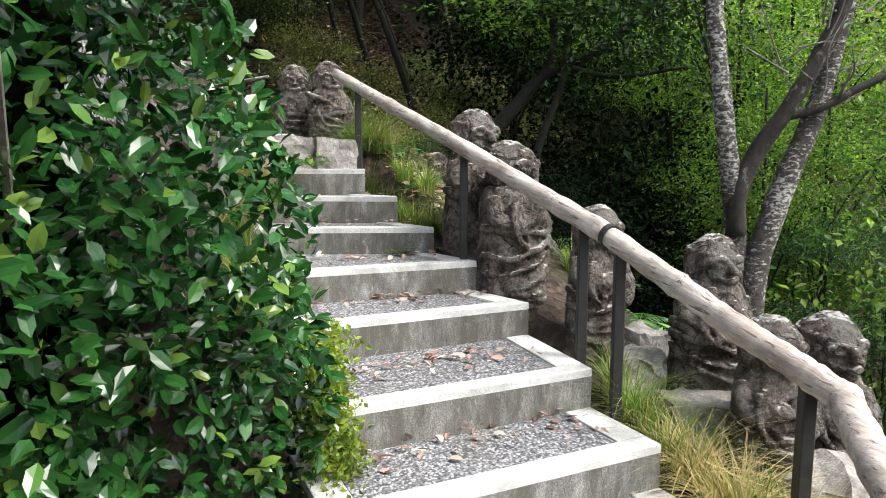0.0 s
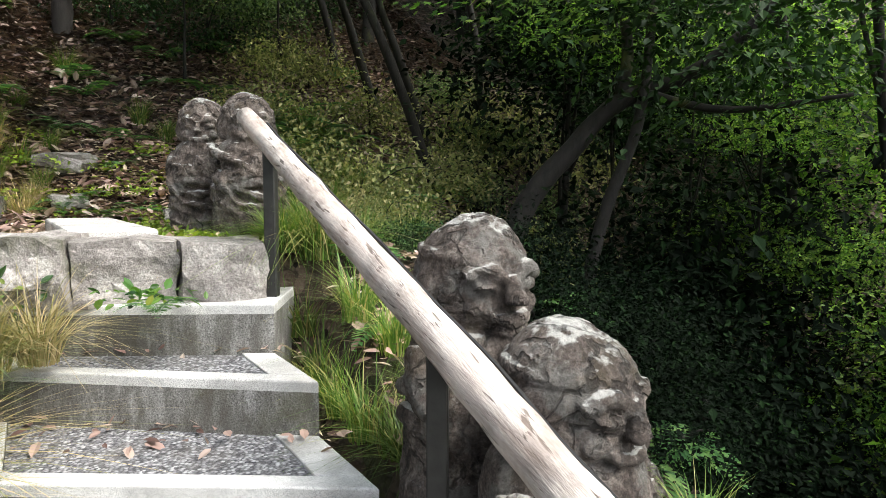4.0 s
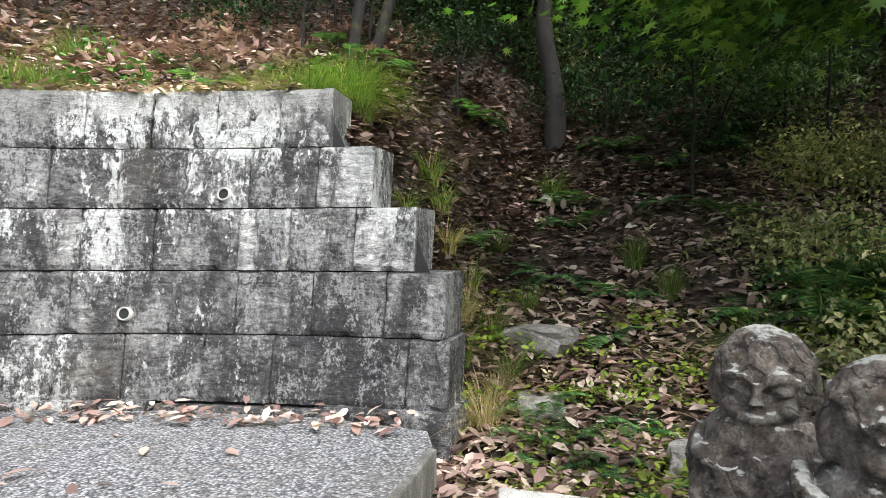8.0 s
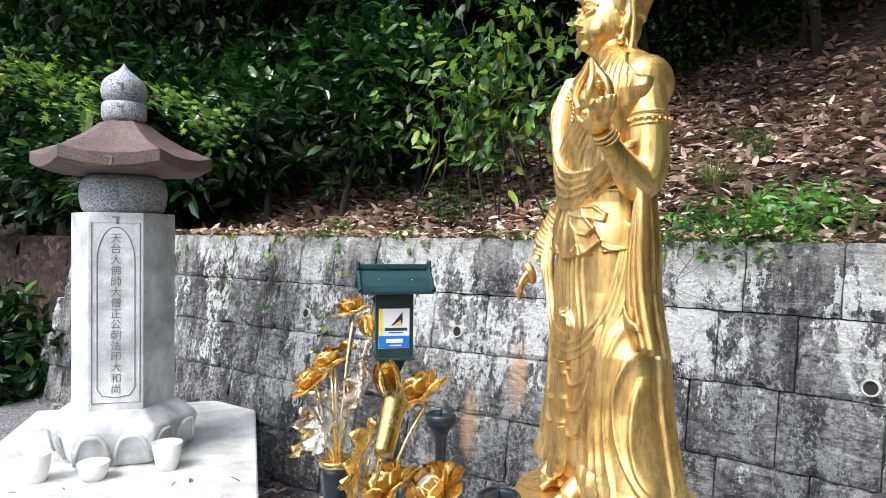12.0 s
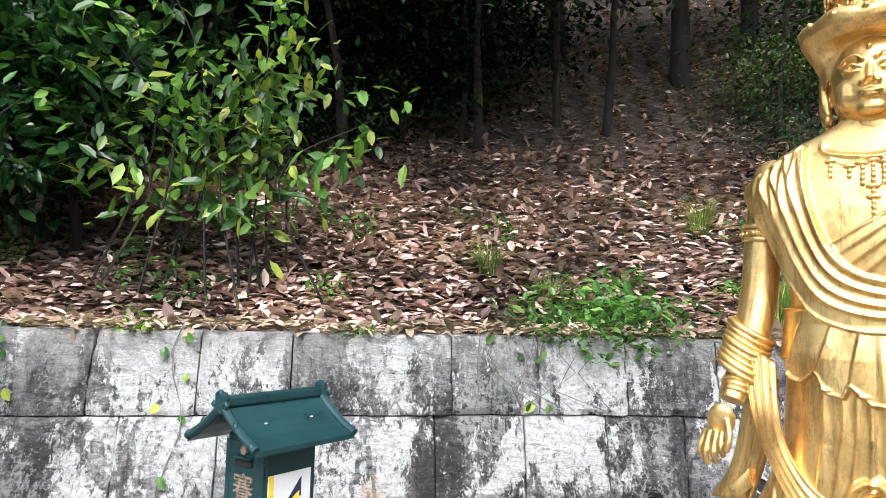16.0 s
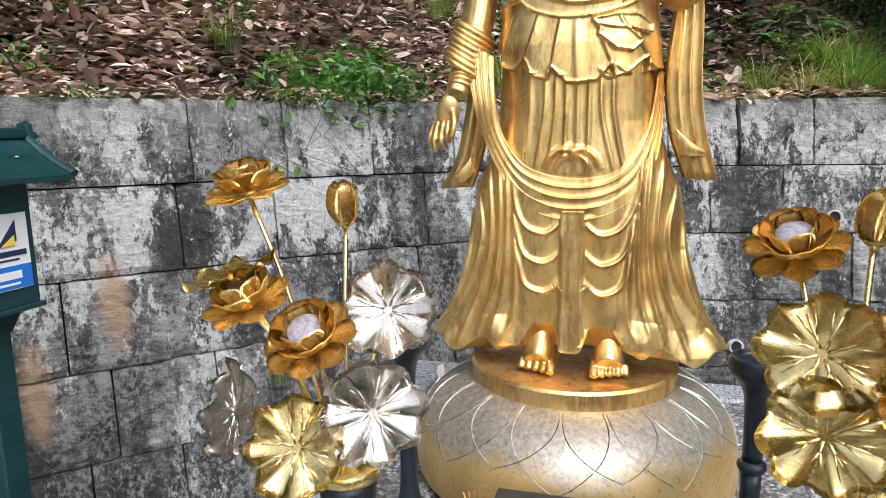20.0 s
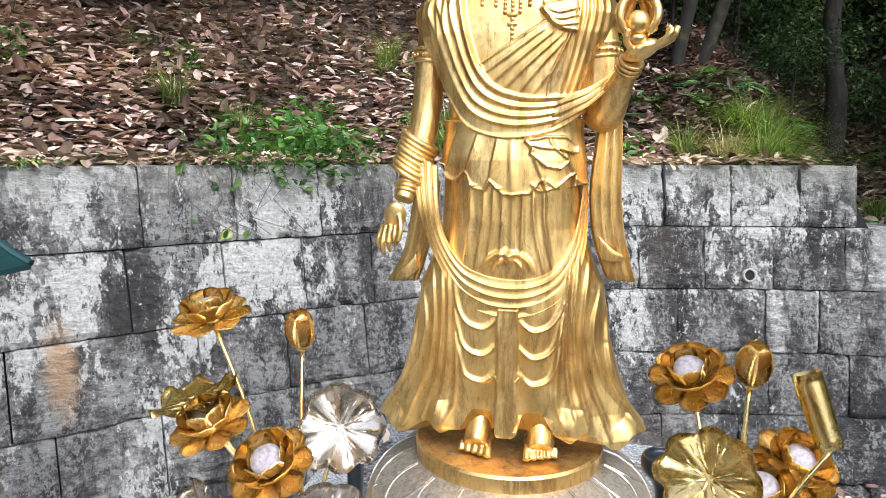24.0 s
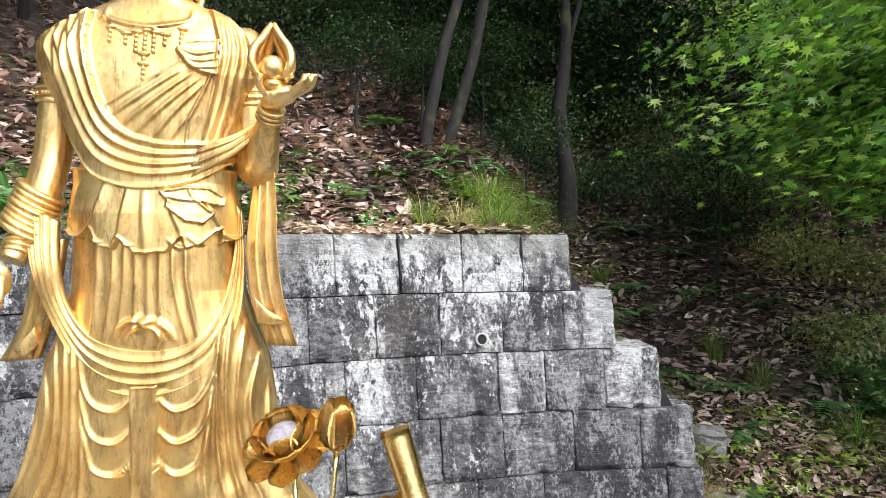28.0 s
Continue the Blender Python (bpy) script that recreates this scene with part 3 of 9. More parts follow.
def behind_wall(x, y):
    """Distance behind the wall's foot (minus: in front) and the length along it from its free end, for arrays."""
    best = np.full(x.shape, 1e9)
    sd, along = np.zeros(x.shape), np.zeros(x.shape)
    run = 0.0
    for i, (a, b) in enumerate(zip(WP[:-1], WP[1:])):
        d = b - a
        L = np.hypot(*d)
        d = d / L
        n = np.array((d[1], -d[0]))
        s = (x - a[0]) * d[0] + (y - a[1]) * d[1]
        lo = -1e9 if i == 0 else 0
        hi = 1e9 if i == len(WP) - 2 else L
        sc = np.clip(s, lo, hi)
        px, py = x - a[0] - sc * d[0], y - a[1] - sc * d[1]
        dist = np.hypot(px, py)
        side = px * n[0] + py * n[1]
        upd = dist < best
        best = np.where(upd, dist, best)
        sd = np.where(upd, np.sign(side) * dist, sd)
        along = np.where(upd, run + sc, along)
        run += L
    return sd, along


def ground_z(x, y):
    """The lie of the land: steps rising along the wall, the held hillside, the gully beyond the figures."""
    x, y = np.asarray(x, float), np.asarray(y, float)
    b, a = behind_wall(x, y)
    q = (x - 0.65) * -0.48 + (y - 2.7) * 0.88
    g = (x - 0.65) * 0.88 + (y - 2.7) * 0.48
    stairs = np.clip(0.16 + 0.42 * q, -1.5, 1.70)
    stairs = stairs + 0.36 * step01(g, -0.02, 0.16) * step01(q, 3.4, 2.3)
    head = (x + 1.5) * -0.385 + (y - 4.37) * 0.92
    stairs = stairs + step01(head, 0.10, 0.22) * step01(q, 2.0, 2.3) * np.maximum(1.70 - stairs, 0)
    side = -0.25 * np.clip(g - 0.25, 0, 1.0) - 2.6 * step01(g, 0.9, 3.6) + 4.5 * step01(g, 5.0, 15.0)
    low = stairs + side * step01(q, 6.5, 3.3)
    left = step01(g, -1.32, -1.6) * step01(q, 2.6, 2.2)
    low = low + left * np.maximum(1.72 - low, 0) * step01(q, -0.6, 0.8)
    free = 0.10 * np.clip(b, 0, 0.6) + 0.58 * np.maximum(b - 0.3, 0) + 0.12 * np.maximum(b - 5, 0)
    held = 1.60 + 0.50 * np.maximum(b - 0.75, 0) + 0.2 * np.maximum(b - 3, 0)
    w = step01(a, 0.0, 0.95)
    hill = np.where(b > 0.45, free * (1 - w) + held * w, free * (1 - w))
    wave = 0.05 * np.sin(x * 2.3 + 0.7 * y) * np.sin(y * 1.9) * step01(b, 0.6, 1.6)
    z = wave + np.where(b > 0, np.maximum(low, 1.74 - 1.5 * step01(g, 1.0, 4.0)) + hill, low)
    return z


def gz(x, y):
    return float(ground_z(np.array([x]), np.array([y]))[0])

# ---- ground ----
def grid_axis():
    fine = np.arange(-8, 9.01, 0.1)
    out = 9 + np.cumsum(np.geomspace(0.2, 16, 24))
    lo = -8 - np.cumsum(np.geomspace(0.2, 16, 24))
    return np.concatenate([lo[::-1], fine, out])


def build_ground():
    ax = grid_axis()
    X, Y = np.meshgrid(ax, ax)
    Z = ground_z(X, Y)
    n = len(ax)
    rng = np.random.default_rng(3)
    b, a = behind_wall(X, Y)
    Z = Z + rng.normal(0, 0.011, Z.shape)
    verts = np.stack([X, Y, Z], -1).reshape(-1, 3)
    idx = np.arange(n * n).reshape(n, n)
    faces = np.stack([idx[:-1, :-1], idx[:-1, 1:], idx[1:, 1:], idx[1:, :-1]], -1).reshape(-1, 4)
    me = link_mesh("ground", verts.tolist(), faces.tolist(), M_GROUND, True)
    return thing("ground", "steep wooded hillside of brown soil and moss", "ground", kind="structure", data=me)


build_ground()


def prism_bm(outline, z0, z1, bevel=0.0):
    bm = bmesh.new()
    lo = [bm.verts.new((p[0], p[1], z0)) for p in outline]
    hi = [bm.verts.new((p[0], p[1], z1)) for p in outline]
    n = len(outline)
    for k in range(n):
        bm.faces.new((lo[k], lo[(k + 1) % n], hi[(k + 1) % n], hi[k]))
    bm.faces.new(lo[::-1])
    bm.faces.new(hi)
    bmesh.ops.recalc_face_normals(bm, faces=bm.faces[:])
    if bevel:
        edges = [e for e in bm.edges if all(v.co.z > z1 - 1e-6 for v in e.verts)]
        bmesh.ops.bevel(bm, geom=edges, offset=bevel, segments=2, profile=0.5, affect="EDGES")
    return bm


# ---- terrace paving ----
PAVE = [(-2.30, 5.46), (-1.42, 4.0), (-1.24, 3.70), (-1.30, 3.45), (-1.6, 3.2), (-2.2, 1.6), (-1.9, -0.6), (-3.5, -2.0), (-6.3, -2.0), (-5.75, -0.8), (-5.45, 0.1), (-5.2, 1.0), (-4.94, 1.9), (-4.78, 2.6), (-4.58, 3.5), (-4.36, 4.05), (-3.98, 4.6), (-3.55, 5.03), (-2.95, 5.45), (-2.5, 5.62)]
thing("pavement", "grey washed-gravel concrete terrace scattered with leaves", "pavement", kind="structure", data=mesh_of(prism_bm(PAVE, 1.0, PAVE_Z, 0.012), M_AGG))
kerb = prism_bm([(-2.31, 5.478), (-1.408, 3.985), (-1.228, 3.685), (-1.29, 3.44), (-1.33, 3.46), (-1.28, 3.69), (-1.45, 3.99), (-2.34, 5.46)], 1.0, PAVE_Z + 0.003, 0.01)
thing("trim", "weathered concrete edge of the raised terrace", "kerb", kind="structure", data=mesh_of(kerb, M_CONC))

# ---- garden steps: right end of the nosing, way to the left, height ----
STEPS = [((1.16, 1.64), (-0.9, -0.43), 0.21), ((0.98, 1.97), (-0.9, -0.43), 0.38), ((0.80, 2.29), (-0.9, -0.43), 0.55), ((0.625, 2.66), (-0.9, -0.43), 0.72), ((0.43, 3.22), (-0.9, -0.43), 0.885),
         ((0.185, 3.55), (-0.92, -0.38), 1.05), ((-0.055, 3.89), (-1.0, -0.05), 1.205), ((-0.295, 4.22), (-0.99, 0.04), 1.375), ((-0.54, 4.55), (-0.97, -0.12), 1.55)]


def build_steps():
    for i, ((x, y), (dx, dy), z) in enumerate(STEPS):
        L = math.hypot(dx, dy)
        d = Vector((dx / L, dy / L))
        back = Vector((d.y, -d.x))
        if back.y < 0:
            back = -back
        a = Vector((x, y))
        w = (1.3, 1.3, 1.25, 1.2, 1.18, 1.2, 1.08, 1.1, 1.05)[i]
        deep = 0.72
        if i + 1 < len(STEPS):
            nx, ny = STEPS[i + 1][0]
            side = (Vector((nx, ny)) - a)
            edge = side.normalized()
        else:
            edge = back
        root = thing("step", "grey concrete step with pale granite nosing and gravel tread", "step", group="garden steps")
        body = [a, a + edge * deep, a + edge * deep + d * w, a + d * w]
        part("riser_block", prism_bm(body, z - 0.42, z - 0.035), M_CONC, root)
        f = 0.085
        nose = [a, a + edge * f, a + edge * f + d * w, a + d * w]
        part("nosing", prism_bm(nose, z - 0.035, z, 0.006), M_PALE, root, "pale granite nosing strip")
        s0 = a + edge * (f + 0.002)
        part("side_strip", prism_bm([s0, a + edge * deep, a + edge * deep + d * 0.13, s0 + d * 0.13], z - 0.035, z, 0.004), M_PALE, root, "pale granite border strip")
        e0 = s0 + d * (w - 0.11)
        part("side_strip", prism_bm([e0, e0 + edge * (deep - f), e0 + edge * (deep - f) + d * 0.11, e0 + d * 0.11], z - 0.035, z - 0.001, 0.004), M_PALE, root, "pale granite border strip")
        g0 = s0 + d * 0.133
        gw = w - 0.247
        part("tread", prism_bm([g0, g0 + edge * (deep - f), g0 + edge * (deep - f) + d * gw, g0 + d * gw], z - 0.035, z - 0.006), M_AGG, root, "washed-gravel tread infill")


build_steps()


def rock_mesh(sx, sy, sz, seed, rough=0.12, material=None, cuts=3):
    bm = bmesh.new()
    bmesh.ops.create_cube(bm, size=1.0)
    bmesh.ops.subdivide_edges(bm, edges=bm.edges[:], cuts=cuts, use_grid_fill=True)
    off = Vector((seed * 3.1, seed * 1.7, seed * 0.9))
    for v in bm.verts:
        p = v.co.copy()
        q = p.normalized() * 0.62
        p = p.lerp(q, 0.28 if rough > 0.09 else 0.13)
        p += Vector((noise.noise(p * 2.2 + off), noise.noise(p * 2.2 + off + Vector((9, 0, 0))), noise.noise(p * 2.2 + off + Vector((0, 9, 0))))) * rough
        p += p.normalized() * (noise.noise(p * 6 + off) * 0.35 + noise.noise(p * 14 + off) * 0.2) * rough
        v.co = Vector((p.x * sx, p.y * sy, p.z * sz))
    return mesh_of(bm, material or M_ROCK, False, "rock")


# top step of rough stones and the pale slab behind it
def top_stones():
    u = Vector((0.92, 0.385))
    v = Vector((-0.385, 0.92))
    at = Vector((-1.50, 4.37))
    x = 0.0
    for k, w in enumerate((0.29, 0.35, 0.28)):
        c = at + u * (x + w / 2) + v * 0.13
        thing("step_stone", "rough grey-brown boulder set as a step edge", "stone", pose(c.x, c.y, 1.665 - (0.0, 0.012, 0.02)[k], 0, 0, 22.7 + (-4, 1, 5)[k]), group="step stones", data=rock_mesh(w * (1.04, 1.0, 1.06)[k], (0.40, 0.34, 0.42)[k], (0.25, 0.24, 0.22)[k], k + 3, 0.085, None, 7))
        x += w
    thing("stone_slab", "long pale cut stone slab set in the ground", "slab", data=mesh_of(prism_bm([(-1.37, 4.665), (-1.07, 4.775), (-1.79, 5.66), (-2.06, 5.52)], 1.6, 1.80, 0.012), M_SLAB))


top_stones()

# ---- retaining wall ----
WLEN = np.concatenate([[0], np.cumsum(np.hypot(*np.diff(WP, axis=0).T))])


def wall_point(s, z, off=0.0):
    """A point of the wall's face at the length s from the free end; off: metres proud of it."""
    i = int(np.clip(np.searchsorted(WLEN, s) - 1, 0, len(WP) - 2))
    a, b = WP[i], WP[i + 1]
    d = (b - a) / (WLEN[i + 1] - WLEN[i])
    p = a + d * (s - WLEN[i])
    j = min(max(i + (1 if s - WLEN[i] > 0.5 * (WLEN[i + 1] - WLEN[i]) else -1), 0), len(WP) - 2)
    n = np.array((d[1], -d[0]))
    p = p + n * (BATTER * (z - 1.9) - off)
    return Vector((p[0], p[1], z))


COURSES = [1.90, 2.2, 2.49, 2.785, 3.08, 3.375]
ENDS = [0.09, 0.12, 0.28, 0.495, 0.70]
LAST = [8.7, 8.7, 8.7, 8.5, 7.1]
FIRST = [(0.19, 0.63, 0.33, 0.36), (0.28, 0.34, 0.36, 0.31), (0.28, 0.31, 0.24, 0.40), (0.26, 0.32, 0.31, 0.30), (0.25, 0.31, 0.30, 0.3)]
PALE = {(2, 0), (3, 0), (4, 0), (2, 2)}


def wall_block(s, w, z0, z1, proud, rr):
    nx, nz = 16, 12
    verts, faces = [], []
    seed = Vector((rr.uniform(0, 50), 0, 0))
    for k in range(nz + 1):
        for i in range(nx + 1):
            ss, zz = s + w * i / nx, z0 + (z1 - z0) * k / nz
            rim = i in (0, nx) or k in (0, nz)
            e = (-0.005 if rim else 0.002) + proud + 0.012 * noise.noise(Vector((ss * 7, zz * 9, 0)) + seed) + 0.009 * noise.noise(Vector((ss * 21, zz * 30, 0)) + seed) + 0.005 * noise.noise(Vector((ss * 50, zz * 70, 0)) + seed)
            if rim:
                e += 0.030 * min(0.0, noise.noise(Vector((ss * 17, zz * 17, 4)) + seed))
            if i in (0, nx) and k in (0, nz):
                e -= 0.010
            verts.append(wall_point(ss, zz, e))
    at = lambda i, k: k * (nx + 1) + i
    for k in range(nz):
        for i in range(nx):
            faces.append((at(i, k), at(i, k + 1), at(i + 1, k + 1), at(i + 1, k)))
    rim = [at(i, 0) for i in range(nx + 1)] + [at(nx, k) for k in range(1, nz + 1)] + [at(i, nz) for i in range(nx - 1, -1, -1)] + [at(0, k) for k in range(nz - 1, 0, -1)]
    base = len(verts)
    for r_ in rim:
        i, k = r_ % (nx + 1), r_ // (nx + 1)
        verts.append(wall_point(s + w * i / nx, z0 + (z1 - z0) * k / nz, -0.3))
    m = len(rim)
    for t in range(m):
        faces.append((rim[t], rim[(t + 1) % m], base + (t + 1) % m, base + t))
    faces.append(tuple(base + t for t in range(m))[::-1])
    return link_mesh("stone_block", [tuple(v) for v in verts], faces)


def build_wall():
    root = thing("wall_north", "curved grey granite block retaining wall with lichen", "wall", kind="structure")
    rr = random.Random(5)
    for c in range(5):
        s, k = ENDS[c], 0
        while s < LAST[c]:
            w = FIRST[c][k] if k < 4 else rr.choice((0.28, 0.31, 0.33, 0.36, 0.45, 0.6))
            me = wall_block(s, w - 0.006, COURSES[c] + 0.003, COURSES[c + 1] - 0.003, rr.uniform(-0.004, 0.006), rr)
            me.materials.append(M_WALL_PALE if (c, k) in PALE else M_WALL)
            part("stone_block", me, None, root)
            s += w
            k += 1
    s = 0.06
    while s < 8.6:
        w = rr.uniform(0.5, 0.9)
        me = wall_block(s, w - 0.008, 1.72, 1.905 + rr.uniform(-0.02, 0.01), 0.045, rr)
        me.materials.append(M_WALL)
        part("footing_stone", me, None, root)
        s += w
    # backing that closes the joints
    verts, faces = [], []
    for i in range(60):
        s = 0.2 + 8.5 * i / 59
        zt = 1.95
        for c in range(5):
            if ENDS[c] + 0.05 <= s <= LAST[c]:
                zt = COURSES[c + 1] - 0.02
        verts += [tuple(wall_point(s, 1.75, -0.04)), tuple(wall_point(s, zt, -0.04))]
        if i:
            faces.append((2 * i - 2, 2 * i, 2 * i + 1, 2 * i - 1))
    part("mortar_core", link_mesh("mortar_core", verts, faces, M_HOLE), None, root)
    # drain pipes
    ring = bmesh.new()
    outer, inner = [], []
    for r, lst in ((0.032, outer), (0.025, inner)):
        for y in (-0.025, 0.16):
            lst.append([ring.verts.new((r * math.cos(a * math.pi / 10), y, r * math.sin(a * math.pi / 10))) for a in range(20)])
    for k in range(20):
        j = (k + 1) % 20
        ring.faces.new((outer[0][k], outer[0][j], outer[1][j], outer[1][k]))
        ring.faces.new((inner[0][j], inner[0][k], inner[1][k], inner[1][j]))
        ring.faces.new((outer[0][j], outer[0][k], inner[0][k], inner[0][j]))
    ring.faces.new(inner[1])
    ring_me = mesh_of(ring, M_PIPE, True, "drain_pipe")
    for s, z in PIPES:
        p = wall_point(s, z, 0.0)
        q = wall_point(s + 0.02, z, 0.0)
        t = (q - p).normalized()
        ang = math.degrees(math.atan2(t.y, t.x)) + 180
        ob = part("drain_pipe", ring_me, None, root, "grey plastic drain pipe", m=pose(p.x, p.y, p.z, -11, 0, ang))
        hole = lathe_bm([(0.0255, 0.0), (0.0255, 0.004)], 20)
        part("pipe_bore", hole, M_HOLE, ob, "dark pipe bore", m=pose(0, -0.012, 0, 90, 0, 0))


def along_wall(x, y):
    return float(behind_wall(np.array([x]), np.array([y]))[1][0])


PIPES = [(along_wall(-3.61, 5.35), 2.85), (along_wall(-3.76, 4.89), 2.29), (along_wall(-4.57, 4.14), 2.845), (along_wall(-5.0, 2.39), 2.885), (along_wall(-5.35, 1.35), 2.9)]
build_wall()

# ---- shrine platform ----
SX, SY, TH = -3.51, 3.30, 31.3
TOP = PAVE_Z + 0.61


def shrine(u, v, z=TOP, turn=0.0):
    """A pose on the platform: u to the beholder's right, v to the front."""
    t = radians(TH)
    return pose(SX + u * math.cos(t) + v * math.sin(t), SY + u * math.sin(t) - v * math.cos(t), z, 0, 0, TH + turn)


def build_platform():
    root = thing("stone_platform", "grey granite platform with a washed-gravel top", "platform", shrine(0.02, 0.14, PAVE_Z))
    part("core", box_bm(1.06, 1.32, 0.5, 0.0, at=(0, 0, 0)), M_SLATE, root)
    for s in (-1, 1):
        x = 0
        for k, w in enumerate((0.44, 0.46, 0.46)):
            part("side_panel", box_bm(0.03, w - 0.004, 0.495, 0.004, at=(s * 0.55, -0.68 + x + w / 2, 0)), M_GRANITE, root)
            x += w
        x = 0
        for k, w in enumerate((0.54, 0.53)):
            part("end_panel", box_bm(w - 0.004, 0.03, 0.495, 0.004, at=(-0.535 + x + w / 2, s * 0.675, 0)), M_GRANITE, root)
            x += w
    for s in (-1, 1):
        x = 0
        for w in (0.12, 0.62, 0.68):
            part("coping_stone", box_bm(0.13, w - 0.004, 0.105, 0.005, at=(s * 0.54, 0.71 - x - w / 2, 0.5)), M_GRANITE, root, "granite coping stone")
            x += w
        part("coping_stone", box_bm(0.944, 0.13, 0.105, 0.005, at=(0, s * 0.645, 0.5)), M_GRANITE, root, "granite coping stone")
    part("gravel_top", box_bm(0.945, 1.155, 0.1, 0.0, at=(0, 0, 0.5)), M_AGG, root, "washed-gravel infill")


build_platform()

# ---- pedestal ----
PED_PROFILE = [(0.350, 0.0), (0.356, 0.012), (0.357, 0.045), (0.353, 0.085), (0.343, 0.12), (0.326, 0.148), (0.300, 0.172), (0.267, 0.192), (0.228, 0.207)]


def ped_surface(a, s, lift=0.0):
    """A point of the pedestal at the angle a (0: front) and the share s up its profile."""
    n = len(PED_PROFILE) - 1
    i = min(int(s * n), n - 1)
    t = s * n - i
    r = PED_PROFILE[i][0] * (1 - t) + PED_PROFILE[i + 1][0] * t + lift
    z = PED_PROFILE[i][1] * (1 - t) + PED_PROFILE[i + 1][1] * t + lift * 0.4
    return (r * math.sin(a), -r * math.cos(a), z)


def build_pedestal():
    root = thing("lotus_pedestal", "round gilded pedestal engraved with lotus petals, top grey with wear and painted sky sheen", "pedestal", shrine(0, 0))
    part("drum", lathe_bm([p[:2] for p in smooth_path(PED_PROFILE, 3)], 64), M_PED, root, smooth=True)
    part("disc", lathe_bm([(0.20, 0.205), (0.226, 0.207), (0.228, 0.24), (0.223, 0.246), (0.0, 0.246)], 64), M_GOLD, root, "flat gilded disc under the feet", smooth=False)
    for ring, (n, top, low, wide) in enumerate(((9, 0.985, 0.40, 0.335), (9, 0.985, 0.50, 0.335))):
        for k in range(n):
            c = 2 * math.pi * (k + 0.5 * ring) / n
            pts = []
            for j in range(21):
                t = j / 10 - 1
                q = abs(t)
                half = wide * math.sin(math.pi / 2 * min(1.0, q * 1.15) ** 0.85)
                pts.append(ped_surface(c + math.copysign(half, t), low + (top - low) * q, 0.0012))
            part("petal_line", tube_bm(pts, 0.0010, 5), M_SILVERY, root, "engraved petal outline")
    for a0 in (-0.42, 0.42):
        for k in range(7):
            t = (k - 3) / 3
            pts = [ped_surface(a0 + t * 0.11 * q + 0.02 * math.sin(q * 3.1) * t, 0.16 + 0.18 * q * (1 - 0.35 * abs(t)), 0.001) for q in (0, 0.25, 0.5, 0.75, 1.0)]
            part("flower_line", tube_bm(pts, 0.0016, 4), M_PED, root, "engraved lotus flower")
        pts = [ped_surface(a0 + 0.1 * math.cos(j * 0.42), 0.14 + 0.035 * math.sin(j * 0.42), 0.001) for j in range(16)]
        part("flower_line", tube_bm(pts, 0.0016, 4), M_PED, root, "engraved lotus flower")


build_pedestal()
STATUE_Z = TOP + 0.246


# ---- the standing statue, one plain mesh ----
BODY = [(0.0, 0.345, 0.130, 0.125), (0.045, 0.325, 0.128, 0.12), (0.10, 0.282, 0.122, 0.115), (0.17, 0.258, 0.116, 0.108), (0.26, 0.232, 0.112, 0.102), (0.38, 0.215, 0.112, 0.10), (0.45, 0.185, 0.112, 0.098), (0.52, 0.165, 0.112, 0.096), (0.60, 0.160, 0.112, 0.095), (0.67, 0.155, 0.108, 0.092), (0.73, 0.146, 0.098, 0.086),
        (0.79, 0.148, 0.098, 0.084), (0.86, 0.160, 0.104, 0.080), (0.90, 0.174, 0.104, 0.078), (0.94, 0.196, 0.102, 0.076), (0.98, 0.210, 0.094, 0.074), (1.01, 0.208, 0.086, 0.072), (1.04, 0.188, 0.074, 0.068), (1.065, 0.155, 0.064, 0.064), (1.085, 0.115, 0.056, 0.060), (1.102, 0.078, 0.052, 0.056), (1.115, 0.060, 0.050, 0.054), (1.15, 0.054, 0.05, 0.052)]
BODY_Z = np.array([b[0] for b in BODY])


def body_size(z):
    return [np.interp(z, BODY_Z, [b[k] for b in BODY]) for k in (1, 2, 3)]


def ell(bm, c, r, turn=(0, 0, 0), seg=14):
    one = bmesh.new()
    bmesh.ops.create_uvsphere(one, u_segments=seg, v_segments=max(6, seg * 2 // 3), radius=1.0)
    bmesh.ops.transform(one, matrix=Matrix.LocRotScale(c, Euler([radians(t) for t in turn]), r), verts=one.verts)
    add_bm(bm, one)


